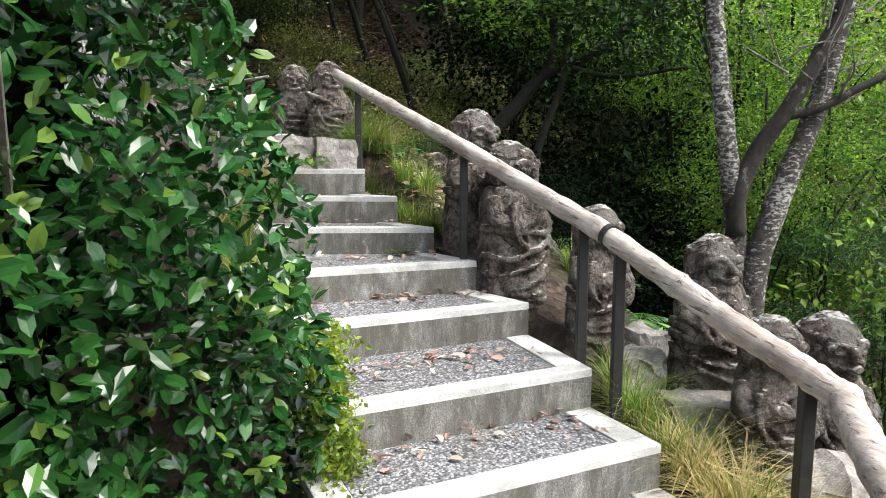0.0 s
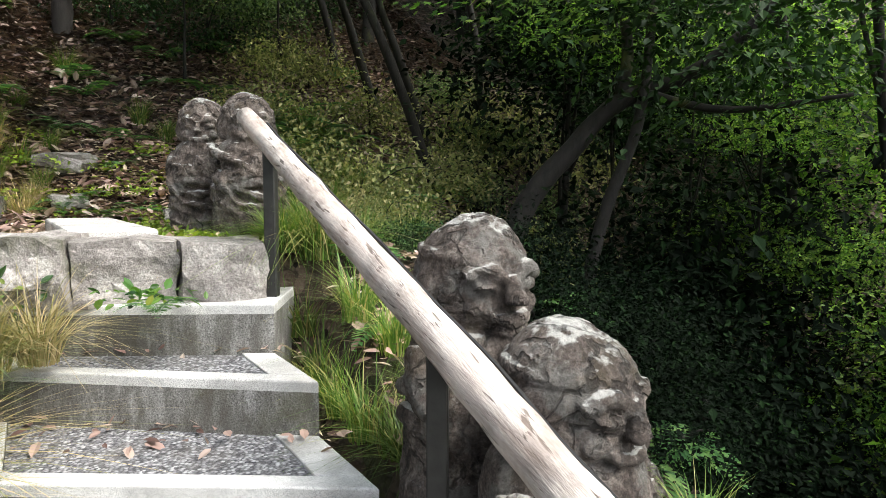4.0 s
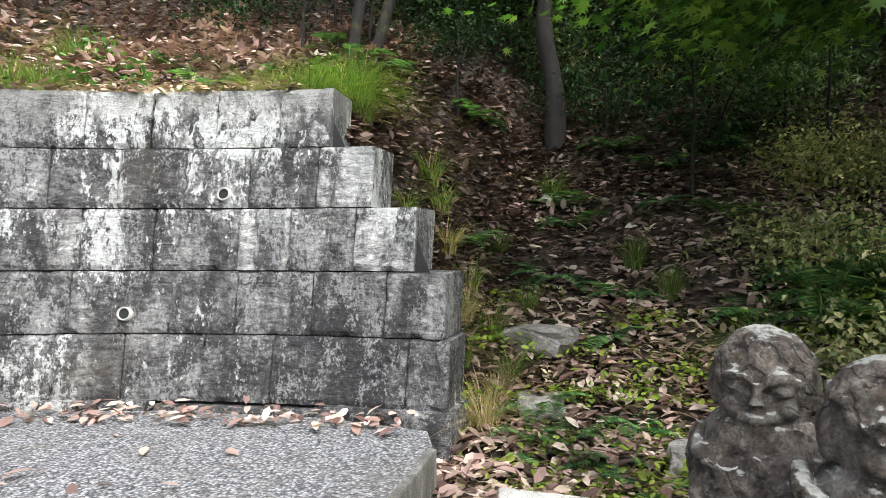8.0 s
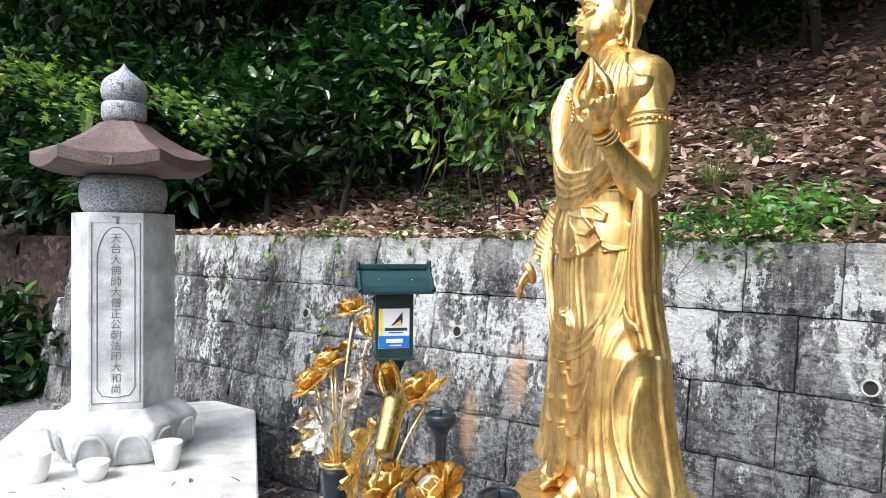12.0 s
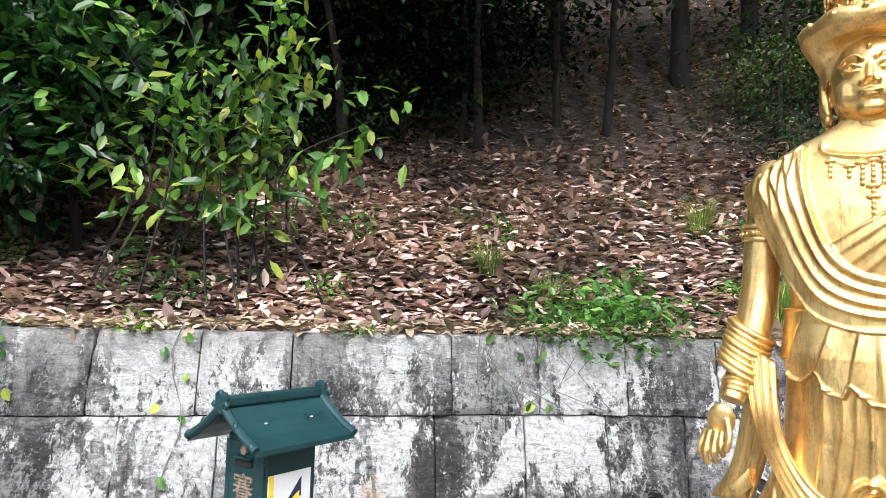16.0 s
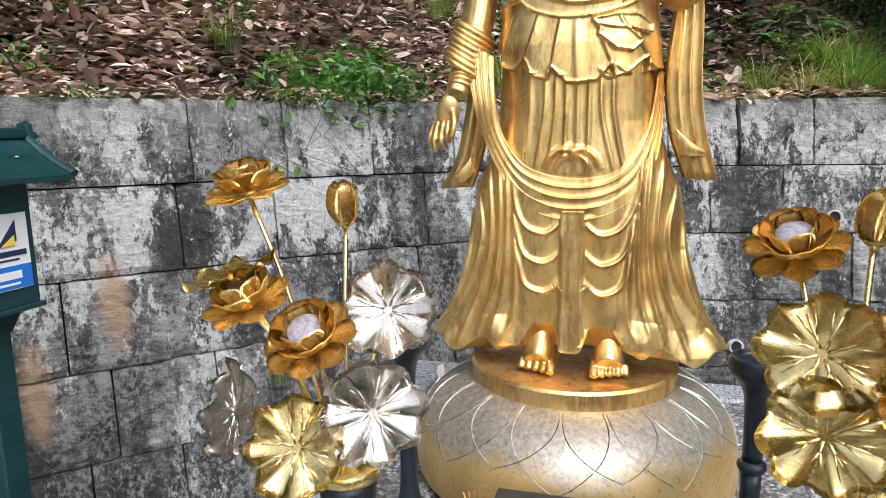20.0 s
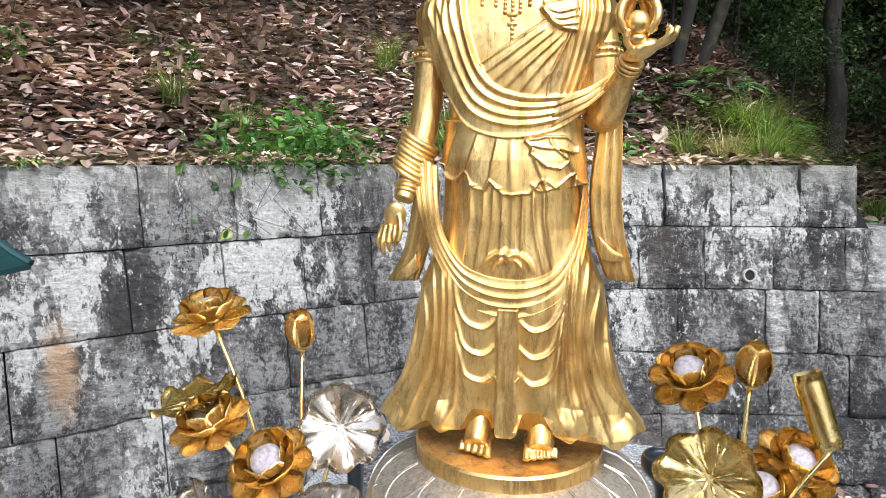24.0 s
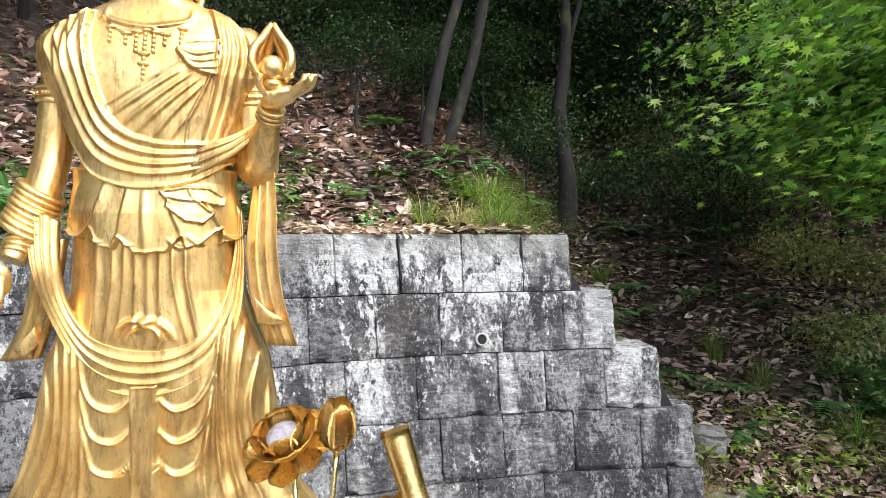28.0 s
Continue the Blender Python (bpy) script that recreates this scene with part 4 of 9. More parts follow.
class Relief:
    """Height of the carved cloth over the body's front, on a grid of x and z."""

    def __init__(self):
        self.step = 0.0016
        self.xs, self.zs = np.arange(-0.4, 0.4, self.step), np.arange(-0.02, 1.16, self.step)
        self.X, self.Z = np.meshgrid(self.xs, self.zs)
        self.H = np.zeros(self.X.shape)

    def window(self, pts, pad):
        lo, hi = pts.min(0) - pad, pts.max(0) + pad
        i0, i1 = np.searchsorted(self.xs, (lo[0], hi[0]))
        k0, k1 = np.searchsorted(self.zs, (lo[1], hi[1]))
        return slice(k0, k1), slice(i0, i1)

    def ridge(self, path, amp=0.004, left=0.006, right=0.003, steps=5):
        """A fold along the path, falling off by left and right metres on its two sides, thinner at its ends."""
        pts = np.array(smooth_path(path, steps))
        w = self.window(pts, 3 * max(left, right))
        X, Z = self.X[w], self.Z[w]
        best, side, run = np.full(X.shape, 1e9), np.zeros(X.shape), np.zeros(X.shape)
        n = len(pts) - 1
        for i in range(n):
            a, d = pts[i], pts[i + 1] - pts[i]
            L = max(float(d @ d), 1e-12)
            t = np.clip(((X - a[0]) * d[0] + (Z - a[1]) * d[1]) / L, 0, 1)
            px, pz = X - a[0] - t * d[0], Z - a[1] - t * d[1]
            dist = np.hypot(px, pz)
            near = dist < best
            best = np.where(near, dist, best)
            side = np.where(near, d[0] * pz - d[1] * px, side)
            run = np.where(near, (i + t) / n, run)
        width = np.where(side > 0, left, right)
        ends = np.clip(np.sin(np.pi * np.clip(run, 0.02, 0.98)), 0, 1) ** 0.45
        self.H[w] += amp * ends * np.exp(-(best / width) ** 2)

    def layer(self, outline, lift, keep=0.25, lip=0.0015):
        """A piece of cloth inside the outline, laid over what is under it."""
        pts = np.array(outline, float)
        w = self.window(pts, 0.004)
        X, Z = self.X[w], self.Z[w]
        inside, near = np.zeros(X.shape, bool), np.full(X.shape, 1e9)
        for a, b in zip(pts, np.roll(pts, -1, 0)):
            d = b - a
            if abs(d[1]) > 1e-9:
                cross = (a[1] > Z) != (b[1] > Z)
                inside ^= cross & (X < a[0] + (Z - a[1]) * d[0] / d[1])
            t = np.clip(((X - a[0]) * d[0] + (Z - a[1]) * d[1]) / max(float(d @ d), 1e-12), 0, 1)
            near = np.minimum(near, np.hypot(X - a[0] - t * d[0], Z - a[1] - t * d[1]))
        top = lift + keep * self.H[w] + lip * np.exp(-(near / 0.004) ** 2)
        self.H[w] = np.where(inside, top, self.H[w])

    def at(self, x, z):
        i = np.clip((x - self.xs[0]) / self.step, 0, len(self.xs) - 1.01)
        k = np.clip((z - self.zs[0]) / self.step, 0, len(self.zs) - 1.01)
        i0, k0 = i.astype(int), k.astype(int)
        u, v = i - i0, k - k0
        H = self.H
        return (H[k0, i0] * (1 - u) + H[k0, i0 + 1] * u) * (1 - v) + (H[k0 + 1, i0] * (1 - u) + H[k0 + 1, i0 + 1] * u) * v


def carve():
    """The folds of skirt, swags, over-skirt, sash and stoles, as seen from the front."""
    R_ = Relief()
    both = lambda path: (path, [(-x, z) for x, z in path])
    # legs under the cloth
    for s in (-1, 1):
        R_.ridge([(s * 0.062, 0.42), (s * 0.064, 0.25), (s * 0.068, 0.10)], 0.012, 0.045, 0.045)
    # pleats between over-skirt and knot
    for x0, x1 in ((-0.055, -0.075), (-0.034, -0.05), (-0.014, -0.018), (0.008, 0.008), (0.03, 0.03), (0.052, 0.08), (0.075, 0.10), (-0.085, -0.10)):
        R_.ridge([(x0, 0.61), (x0 * 0.9 + x1 * 0.1, 0.53), (x1, 0.42)], 0.0055, 0.006, 0.0028)
    # scallops over each leg
    for k in range(3):
        z = 0.296 - 0.061 * k
        o = 0.004 * k
        R_.ridge([(-0.122 + o, z + 0.10), (-0.112 + o, z + 0.05), (-0.092, z + 0.014), (-0.056, z), (-0.034, z + 0.008), (-0.019, z + 0.026)], 0.0085, 0.0062, 0.0024)
        R_.ridge([(0.024, z + 0.026), (0.040, z + 0.008), (0.064, z - 0.002), (0.10, z + 0.014), (0.124 - o, z + 0.06), (0.132 - o, z + 0.12)], 0.0085, 0.0062, 0.0024)
    # middle band with its rounded end
    R_.layer([(-0.019, 0.345), (-0.019, 0.2), (-0.021, 0.062), (-0.012, 0.05), (0.016, 0.05), (0.029, 0.06), (0.027, 0.2), (0.026, 0.345)], 0.024, 0.0, 0.003)
    R_.ridge([(0.004, 0.33), (0.004, 0.2), (0.005, 0.055)], 0.004, 0.006, 0.003)
    # long falls at both sides, down to the spreading hem
    for path in ([(-0.205, 0.39), (-0.188, 0.30), (-0.20, 0.225), (-0.228, 0.16), (-0.29, 0.075)], [(-0.178, 0.46), (-0.166, 0.30), (-0.182, 0.19), (-0.218, 0.10), (-0.24, 0.045)],
                 [(-0.155, 0.50), (-0.146, 0.33), (-0.155, 0.20), (-0.18, 0.11), (-0.195, 0.07)], [(-0.136, 0.48), (-0.130, 0.32), (-0.136, 0.18), (-0.158, 0.09)], [(-0.118, 0.33), (-0.110, 0.2), (-0.115, 0.12), (-0.13, 0.08)],
                 [(-0.22, 0.34), (-0.222, 0.25), (-0.25, 0.15), (-0.31, 0.065)]):
        for k, p in enumerate(both(path)):
            R_.ridge(p, 0.0085, 0.007 if k else 0.0028, 0.0028 if k else 0.007)
    for s in (-1, 1):
        R_.ridge([(s * 0.155, 0.12), (s * 0.150, 0.08), (s * 0.146, 0.05)], 0.016, 0.026, 0.026)
        R_.ridge([(s * 0.26, 0.09), (s * 0.28, 0.06), (s * 0.285, 0.03)], 0.010, 0.03, 0.03)
    # knot
    for s in (-1, 1):
        R_.ridge([(0.0, 0.462), (s * 0.022, 0.466), (s * 0.042, 0.452), (s * 0.054, 0.430)], 0.012, 0.005, 0.005)
        R_.ridge([(0.0, 0.456), (s * 0.018, 0.452), (s * 0.03, 0.438), (s * 0.034, 0.425)], 0.010, 0.004, 0.004)
    R_.ridge([(-0.003, 0.472), (0.002, 0.462), (0.003, 0.45)], 0.014, 0.007, 0.007)
    # over-skirt with folded pleats
    hem = [(-0.17, 0.665), (-0.1365, 0.662), (-0.1345, 0.630), (-0.114, 0.622), (-0.093, 0.644), (-0.077, 0.608), (-0.051, 0.603), (-0.041, 0.625), (-0.014, 0.596), (0.007, 0.594), (0.044, 0.598), (0.068, 0.627), (0.076, 0.603), (0.101, 0.613), (0.130, 0.641), (0.131, 0.613), (0.150, 0.619), (0.17, 0.63)]
    R_.layer(hem + [(0.17, 0.76), (-0.17, 0.76)], 0.013, 0.0, 0.004)
    for path in ([(-0.068, 0.725), (-0.08, 0.68), (-0.093, 0.645)], [(-0.025, 0.72), (-0.034, 0.67), (-0.041, 0.624)], [(0.001, 0.715), (0.003, 0.66), (0.005, 0.597)], [(0.037, 0.712), (0.052, 0.67), (0.069, 0.627)], [(-0.115, 0.73), (-0.128, 0.68), (-0.136, 0.645)], [(0.105, 0.70), (0.118, 0.665), (0.13, 0.64)]):
        R_.ridge(path, 0.0055, 0.010, 0.0022)
    for x, z in ((-0.126, 0.634), (-0.083, 0.622), (-0.03, 0.616), (0.060, 0.611), (0.092, 0.618), (0.139, 0.628)):
        R_.ridge([(x - 0.013, z + 0.008), (x, z - 0.004), (x + 0.013, z - 0.007)], 0.006, 0.004, 0.003)
    # kerchief tucked in at the waist
    R_.layer([(0.07, 0.722), (0.108, 0.722), (0.130, 0.703), (0.130, 0.685), (0.095, 0.693), (0.118, 0.67), (0.102, 0.651), (0.075, 0.655), (0.041, 0.684), (0.045, 0.693), (0.03, 0.712)], 0.021, 0.1, 0.004)
    R_.ridge([(0.035, 0.705), (0.06, 0.698), (0.09, 0.694)], 0.005, 0.004, 0.002)
    R_.ridge([(0.077, 0.72), (0.082, 0.705), (0.09, 0.694)], 0.004, 0.004, 0.002)
    # under-robe slanting over the breast
    R_.layer([(-0.068, 0.875), (0.073, 0.965), (0.15, 0.96), (0.15, 0.78), (-0.03, 0.80)], 0.007, 0.1, 0.003)
    for (x0, z0), (x1, z1) in (((-0.05, 0.858), (0.07, 0.945)), ((-0.035, 0.838), (0.085, 0.937)), ((-0.01, 0.825), (0.10, 0.93)), ((0.018, 0.813), (0.112, 0.925)), ((0.045, 0.805), (0.118, 0.90))):
        R_.ridge([(x0, z0), ((x0 + x1) / 2 - 0.008, (z0 + z1) / 2 - 0.006), (x1, z1)], 0.0042, 0.006, 0.0026)
    # stole over the shoulder of the raised arm
    R_.layer([(0.105, 1.085), (0.14, 1.07), (0.21, 1.0), (0.22, 0.93), (0.19, 0.86), (0.165, 0.80), (0.072, 0.80), (0.078, 0.85), (0.115, 0.93), (0.135, 1.0), (0.118, 1.06)], 0.011, 0.0, 0.003)
    for k in range(6):
        o = 0.014 * k
        R_.ridge([(0.125 + o * 0.9, 1.06 - 0.25 * o), (0.137 + o, 0.99), (0.122 + o * 0.95, 0.91), (0.094 + o * 0.85, 0.80)], 0.0050, 0.005, 0.0026)
    R_.layer([(0.058, 0.986), (0.075, 1.0), (0.134, 1.010), (0.131, 0.936), (0.101, 0.941), (0.082, 0.953)], 0.018, 0.1, 0.003)
    for k in range(3):
        R_.ridge([(0.068 + 0.004 * k, 0.985 - 0.012 * k), (0.095, 0.975 - 0.013 * k), (0.131, 0.985 - 0.016 * k)], 0.004, 0.005, 0.0024)
    # stole of the hanging arm, sweeping under the chest to the raised forearm
    inner = [(-0.105, 1.07), (-0.104, 1.0), (-0.086, 0.92), (-0.057, 0.853), (-0.014, 0.818), (0.05, 0.804), (0.13, 0.81), (0.19, 0.835)]
    outer = [(-0.21, 1.0), (-0.205, 0.97), (-0.165, 0.89), (-0.128, 0.805), (-0.093, 0.747), (-0.042, 0.722), (0.016, 0.717), (0.087, 0.733), (0.130, 0.762), (0.185, 0.81)]
    R_.layer([tuple(p) for p in smooth_path(inner, 5)] + [tuple(p) for p in smooth_path(outer[::-1], 5)], 0.017, 0.0, 0.004)
    a, b = np.array(smooth_path(inner, 6)), np.array(smooth_path(outer, 6))
    m = 18
    a = np.array([a[int(i * (len(a) - 1) / m)] for i in range(m + 1)])
    b = np.array([b[int(i * (len(b) - 1) / m)] for i in range(m + 1)])
    for u, amp in ((0.08, 0.007), (0.28, 0.008), (0.50, 0.008), (0.70, 0.007)):
        R_.ridge([tuple(a[i] * (1 - u) + b[i] * u) for i in range(0, m + 1, 2)], amp, 0.0065, 0.0024)
    # cloth over the other half of that shoulder
    for k in range(5):
        R_.ridge([(-0.115 - 0.016 * k, 1.075 - 0.012 * k), (-0.128 - 0.016 * k, 1.0 - 0.004 * k), (-0.122 - 0.013 * k, 0.94 - 0.01 * k)], 0.004, 0.005, 0.0026)
    # necklace
    R_.ridge([(-0.082, 1.075), (-0.075, 1.05), (-0.03, 1.036), (0.0, 1.033), (0.03, 1.036), (0.075, 1.05), (0.082, 1.075)], 0.007, 0.005, 0.005)
    R_.ridge([(-0.075, 1.042), (-0.04, 1.021), (0.0, 1.03), (0.04, 1.021), (0.075, 1.042)], 0.004, 0.0028, 0.0028)
    return R_


def build_statue():
    relief = carve()
    n, rows = 380, 600
    ang = np.concatenate([np.linspace(-1.75, 1.75, 300), np.linspace(1.75, 2 * math.pi - 1.75, n - 300 + 2)[1:-1]])
    zz = np.linspace(0.0, 1.15, rows)
    A, Z = np.meshgrid(ang, zz)
    w, f, bk = body_size(Z)
    s, c = np.sin(A), np.cos(A)
    e = 0.80
    # the hem rises over the feet and dips at its corners
    x0 = np.sign(s) * np.abs(s) ** e * w
    arch = 0.055 + 0.052 * np.exp(-(((np.abs(x0 - 0.006) - 0.072) / 0.040) ** 6)) - 0.020 * step01(np.abs(x0), 0.19, 0.28) + 0.024 * step01(np.abs(x0), 0.28, 0.35) + 0.012 * np.cos(np.abs(x0) * 62) * step01(np.abs(x0), 0.12, 0.16)
    Zw = np.where(Z < 0.28, arch + (0.28 - arch) * Z / 0.28, Z)
    w, f, bk = body_size(Zw)
    x = np.sign(s) * np.abs(s) ** e * w
    y = -np.sign(c) * np.abs(c) ** e * np.where(c > 0, f, bk)
    lift = relief.at(x, Zw) * step01(c, -0.06, 0.16)
    lift = lift + np.where(c < 0.1, 0.004 * np.sin(30 * A) * step01(-c, -0.1, 0.2), 0)
    nx, ny = s / np.maximum(w, 0.05), -c / np.where(c > 0, f, bk)
    ln = np.hypot(nx, ny)
    x, y = x + lift * nx / ln, y + lift * ny / ln
    verts = np.stack([x, y, Zw], -1).reshape(-1, 3).tolist()
    faces = []
    for k in range(rows - 1):
        for i in range(n):
            j = (i + 1) % n
            faces.append((k * n + i, k * n + j, (k + 1) * n + j, (k + 1) * n + i))
    faces.append(tuple(range(n))[::-1])
    faces.append(tuple((rows - 1) * n + i for i in range(n)))
    body = link_mesh("statue_body", verts, faces)

    bm = bmesh.new()
    # shoulders under the robe
    for s_ in (-1, 1):
        ell(bm, (s_ * 0.163, 0.004, 0.992), (0.052, 0.066, 0.070), (0, s_ * 18, 0), 20)
        ell(bm, (s_ * 0.110, 0.004, 1.045), (0.085, 0.056, 0.042), (0, s_ * 28, 0), 20)
    # neck, head
    ell(bm, (0, 0.0, 1.10), (0.056, 0.056, 0.07), seg=22)
    ell(bm, (0, -0.004, 1.1850), (0.070, 0.079, 0.105), seg=28)
    ell(bm, (0, -0.034, 1.1590), (0.061, 0.052, 0.060), seg=22)
    ell(bm, (0, -0.066, 1.1240), (0.024, 0.019, 0.016))
    for s_ in (-1, 1):
        ell(bm, (s_ * 0.033, -0.054, 1.1540), (0.028, 0.026, 0.034))
        ell(bm, (s_ * 0.030, -0.0700, 1.1955), (0.0185, 0.0085, 0.0078))
        tube_bm(smooth_path([(s_ * 0.009, -0.084, 1.2100), (s_ * 0.022, -0.082, 1.2210), (s_ * 0.038, -0.075, 1.2190), (s_ * 0.052, -0.062, 1.2080)], 4), 0.0036, 6, bm)
        tube_bm(smooth_path([(s_ * 0.013, -0.0785, 1.1935), (s_ * 0.029, -0.0820, 1.1905), (s_ * 0.046, -0.071, 1.1940)], 4), 0.0026, 5, bm)
        tube_bm(smooth_path([(s_ * 0.013, -0.0805, 1.1985), (s_ * 0.029, -0.0840, 1.2035), (s_ * 0.046, -0.071, 1.1985)], 4), 0.0032, 5, bm)
        ell(bm, (s_ * 0.010, -0.086, 1.1670), (0.0072, 0.0075, 0.006), seg=10)
        # ears with long ringed lobes, strands to the shoulders
        tube_bm(smooth_path([(s_ * 0.071, -0.010, 1.2200), (s_ * 0.084, 0.002, 1.2050), (s_ * 0.080, 0.0, 1.1600), (s_ * 0.072, -0.010, 1.1200)], 4), [0.009 + 0.003 * math.sin(j) for j in range(13)], 8, bm)
        ell(bm, (s_ * 0.075, -0.012, 1.122), (0.010, 0.012, 0.013), seg=12)
        tube_bm(smooth_path([(s_ * 0.084, 0.012, 1.21), (s_ * 0.085, 0.014, 1.1500), (s_ * 0.078, 0.010, 1.1000), (s_ * 0.092, -0.02, 1.0750), (s_ * 0.125, -0.03, 1.05)], 4), 0.0085, 6, bm)
    tube_bm(smooth_path([(0, -0.077, 1.206), (0, -0.087, 1.1880), (0, -0.097, 1.1690)], 4), [0.0046, 0.0048, 0.0050, 0.0053, 0.0057, 0.0062, 0.0068, 0.0072, 0.0074], 8, bm)
    ell(bm, (0, -0.0845, 1.1500), (0.0180, 0.009, 0.0046))
    ell(bm, (0, -0.0830, 1.1425), (0.0145, 0.0095, 0.0052))
    ell(bm, (0, -0.0785, 1.2360), (0.0048, 0.004, 0.0048), seg=8)
    # flaring headdress with a thick rolled brim, open over the face
    m, prev = 56, None
    for z, r in ((1.185, 0.080), (1.215, 0.089), (1.240, 0.100), (1.262, 0.112), (1.280, 0.121), (1.296, 0.124), (1.307, 0.119), (1.312, 0.106), (1.308, 0.09)):
        ring = []
        for k in range(m):
            t = -math.pi + 2 * math.pi * k / m
            face = max(0.0, 1 - (abs(t) / 1.15) ** 2) ** 0.6
            zz_ = z + face * max(0.0, 1.264 - z) * 0.985
            rr_ = r - face * 0.010 * (z < 1.27)
            ring.append(bm.verts.new((rr_ * math.sin(t), -rr_ * 0.95 * math.cos(t) + 0.006, zz_ - 0.006 * math.cos(7 * t) * (z > 1.29))))
        if prev:
            for k in range(m):
                bm.faces.new((prev[k], prev[(k + 1) % m], ring[(k + 1) % m], ring[k]))
        else:
            bm.faces.new(ring[::-1])
        prev = ring
    bm.faces.new(prev)
    for k in range(9):
        t = -1.796 + 0.449 * k
        ell(bm, (0.122 * math.sin(t), -0.116 * math.cos(t) + 0.006, 1.300), (0.006, 0.006, 0.006), seg=8)
    add_bm(bm, lathe_bm([(0.080, 1.300), (0.074, 1.312), (0.072, 1.34), (0.075, 1.38), (0.072, 1.43), (0.05, 1.455), (0.02, 1.467)], 36))
    # hanging arm and hand
    tube_bm(smooth_path([(-0.178, 0.0, 1.0), (-0.196, 0.0, 0.90), (-0.205, -0.008, 0.79), (-0.216, -0.035, 0.70), (-0.228, -0.070, 0.635), (-0.240, -0.098, 0.580)], 6), [0.042, 0.041, 0.040, 0.039, 0.038, 0.037, 0.0365, 0.036, 0.0355, 0.035, 0.0348, 0.0346, 0.0346, 0.0348, 0.035, 0.035, 0.0345, 0.034, 0.033, 0.032, 0.031, 0.030, 0.029, 0.028, 0.027, 0.026, 0.0255, 0.025, 0.0245, 0.024, 0.0235], 18, bm)
    ell(bm, (-0.254, -0.118, 0.545), (0.026, 0.017, 0.036), (22, 16, 0))
    for k, (dx, dy, l) in enumerate(((-0.018, 0.004, 0.052), (-0.008, -0.006, 0.062), (0.004, -0.010, 0.058), (0.014, -0.010, 0.044))):
        tube_bm(smooth_path([(-0.262 + dx, -0.124 + dy, 0.525), (-0.266 + dx * 1.3, -0.136 + dy * 1.4, 0.525 - l * 0.6), (-0.262 + dx * 1.4, -0.132 + dy * 1.4, 0.525 - l)], 3), [0.007, 0.007, 0.0068, 0.0066, 0.0062, 0.0058, 0.005], 7, bm)
    tube_bm(smooth_path([(-0.240, -0.134, 0.545), (-0.232, -0.152, 0.52), (-0.238, -0.154, 0.492)], 3), 0.0068, 7, bm)
    # raised arm and hand
    tube_bm(smooth_path([(0.172, 0.0, 1.0), (0.186, 0.0, 0.90), (0.192, -0.004, 0.81), (0.200, -0.030, 0.772), (0.222, -0.085, 0.815), (0.243, -0.135, 0.868)], 6), [0.042 + 0.004 * math.sin(j / 21 * math.pi) - 0.021 * max(0, j - 18) / 12 for j in range(31)], 18, bm)
    ell(bm, (0.260, -0.157, 0.886), (0.038, 0.030, 0.018), (0, -22, -20))
    for k, (dx, dy) in enumerate(((0.036, 0.014), (0.048, -0.001), (0.046, -0.016), (0.034, -0.029))):
        tube_bm(smooth_path([(0.270 + dx * 0.3, -0.158 + dy * 0.6, 0.890), (0.276 + dx * 0.85, -0.161 + dy, 0.906), (0.278 + dx, -0.160 + dy, 0.934 - 0.004 * k)], 3), 0.0070, 7, bm)
    tube_bm(smooth_path([(0.240, -0.174, 0.886), (0.228, -0.187, 0.902), (0.232, -0.189, 0.922)], 3), 0.0074, 7, bm)
    # feet
    for x_, s_ in ((-0.058, -1), (0.078, 1)):
        tube_bm(smooth_path([(x_, -0.050, 0.15), (x_, -0.066, 0.098), (x_ + s_ * 0.002, -0.096, 0.056), (x_ + s_ * 0.005, -0.132, 0.024)], 4), [0.030, 0.031, 0.032, 0.033, 0.034, 0.035, 0.0355, 0.036, 0.0365, 0.037, 0.037, 0.036, 0.034], 18, bm, flat=0.80)
        ell(bm, (x_, -0.075, 0.025), (0.037, 0.062, 0.026), seg=18)
        for k in range(5):
            tube_bm(smooth_path([(x_ + s_ * (-0.023 + 0.0145 * k), -0.120, 0.028), (x_ + s_ * (-0.024 + 0.0155 * k), -0.142 + 0.004 * k, 0.022), (x_ + s_ * (-0.024 + 0.0155 * k), -0.159 + 0.006 * k, 0.012)], 3), 0.0095 if k == 0 else 0.0078, 9, bm)
    bmesh.ops.recalc_face_normals(bm, faces=bm.faces[:])
    rough_cast = thing("rough_cast", "", "", data=mesh_of(bm, None, True, "rough_cast"))
    re = rough_cast.modifiers.new("cast", "REMESH")
    re.mode, re.voxel_size, re.use_smooth_shade = "VOXEL", 0.0024, True
    sm = rough_cast.modifiers.new("soften", "SMOOTH")
    sm.factor, sm.iterations = 0.5, 3
    cast = bpy.data.meshes.new_from_object(rough_cast.evaluated_get(bpy.context.evaluated_depsgraph_get()))
    bpy.data.objects.remove(rough_cast)

    # crisp pieces that need no softening
    bm = bmesh.new()
    band = lambda at, way, r, h: tube_bm([Vector(at) - Vector(way) * h, Vector(at) - Vector(way) * h * 0.6, Vector(at) + Vector(way) * h * 0.6, Vector(at) + Vector(way) * h], [r - 0.003, r, r, r - 0.003], 24, bm)
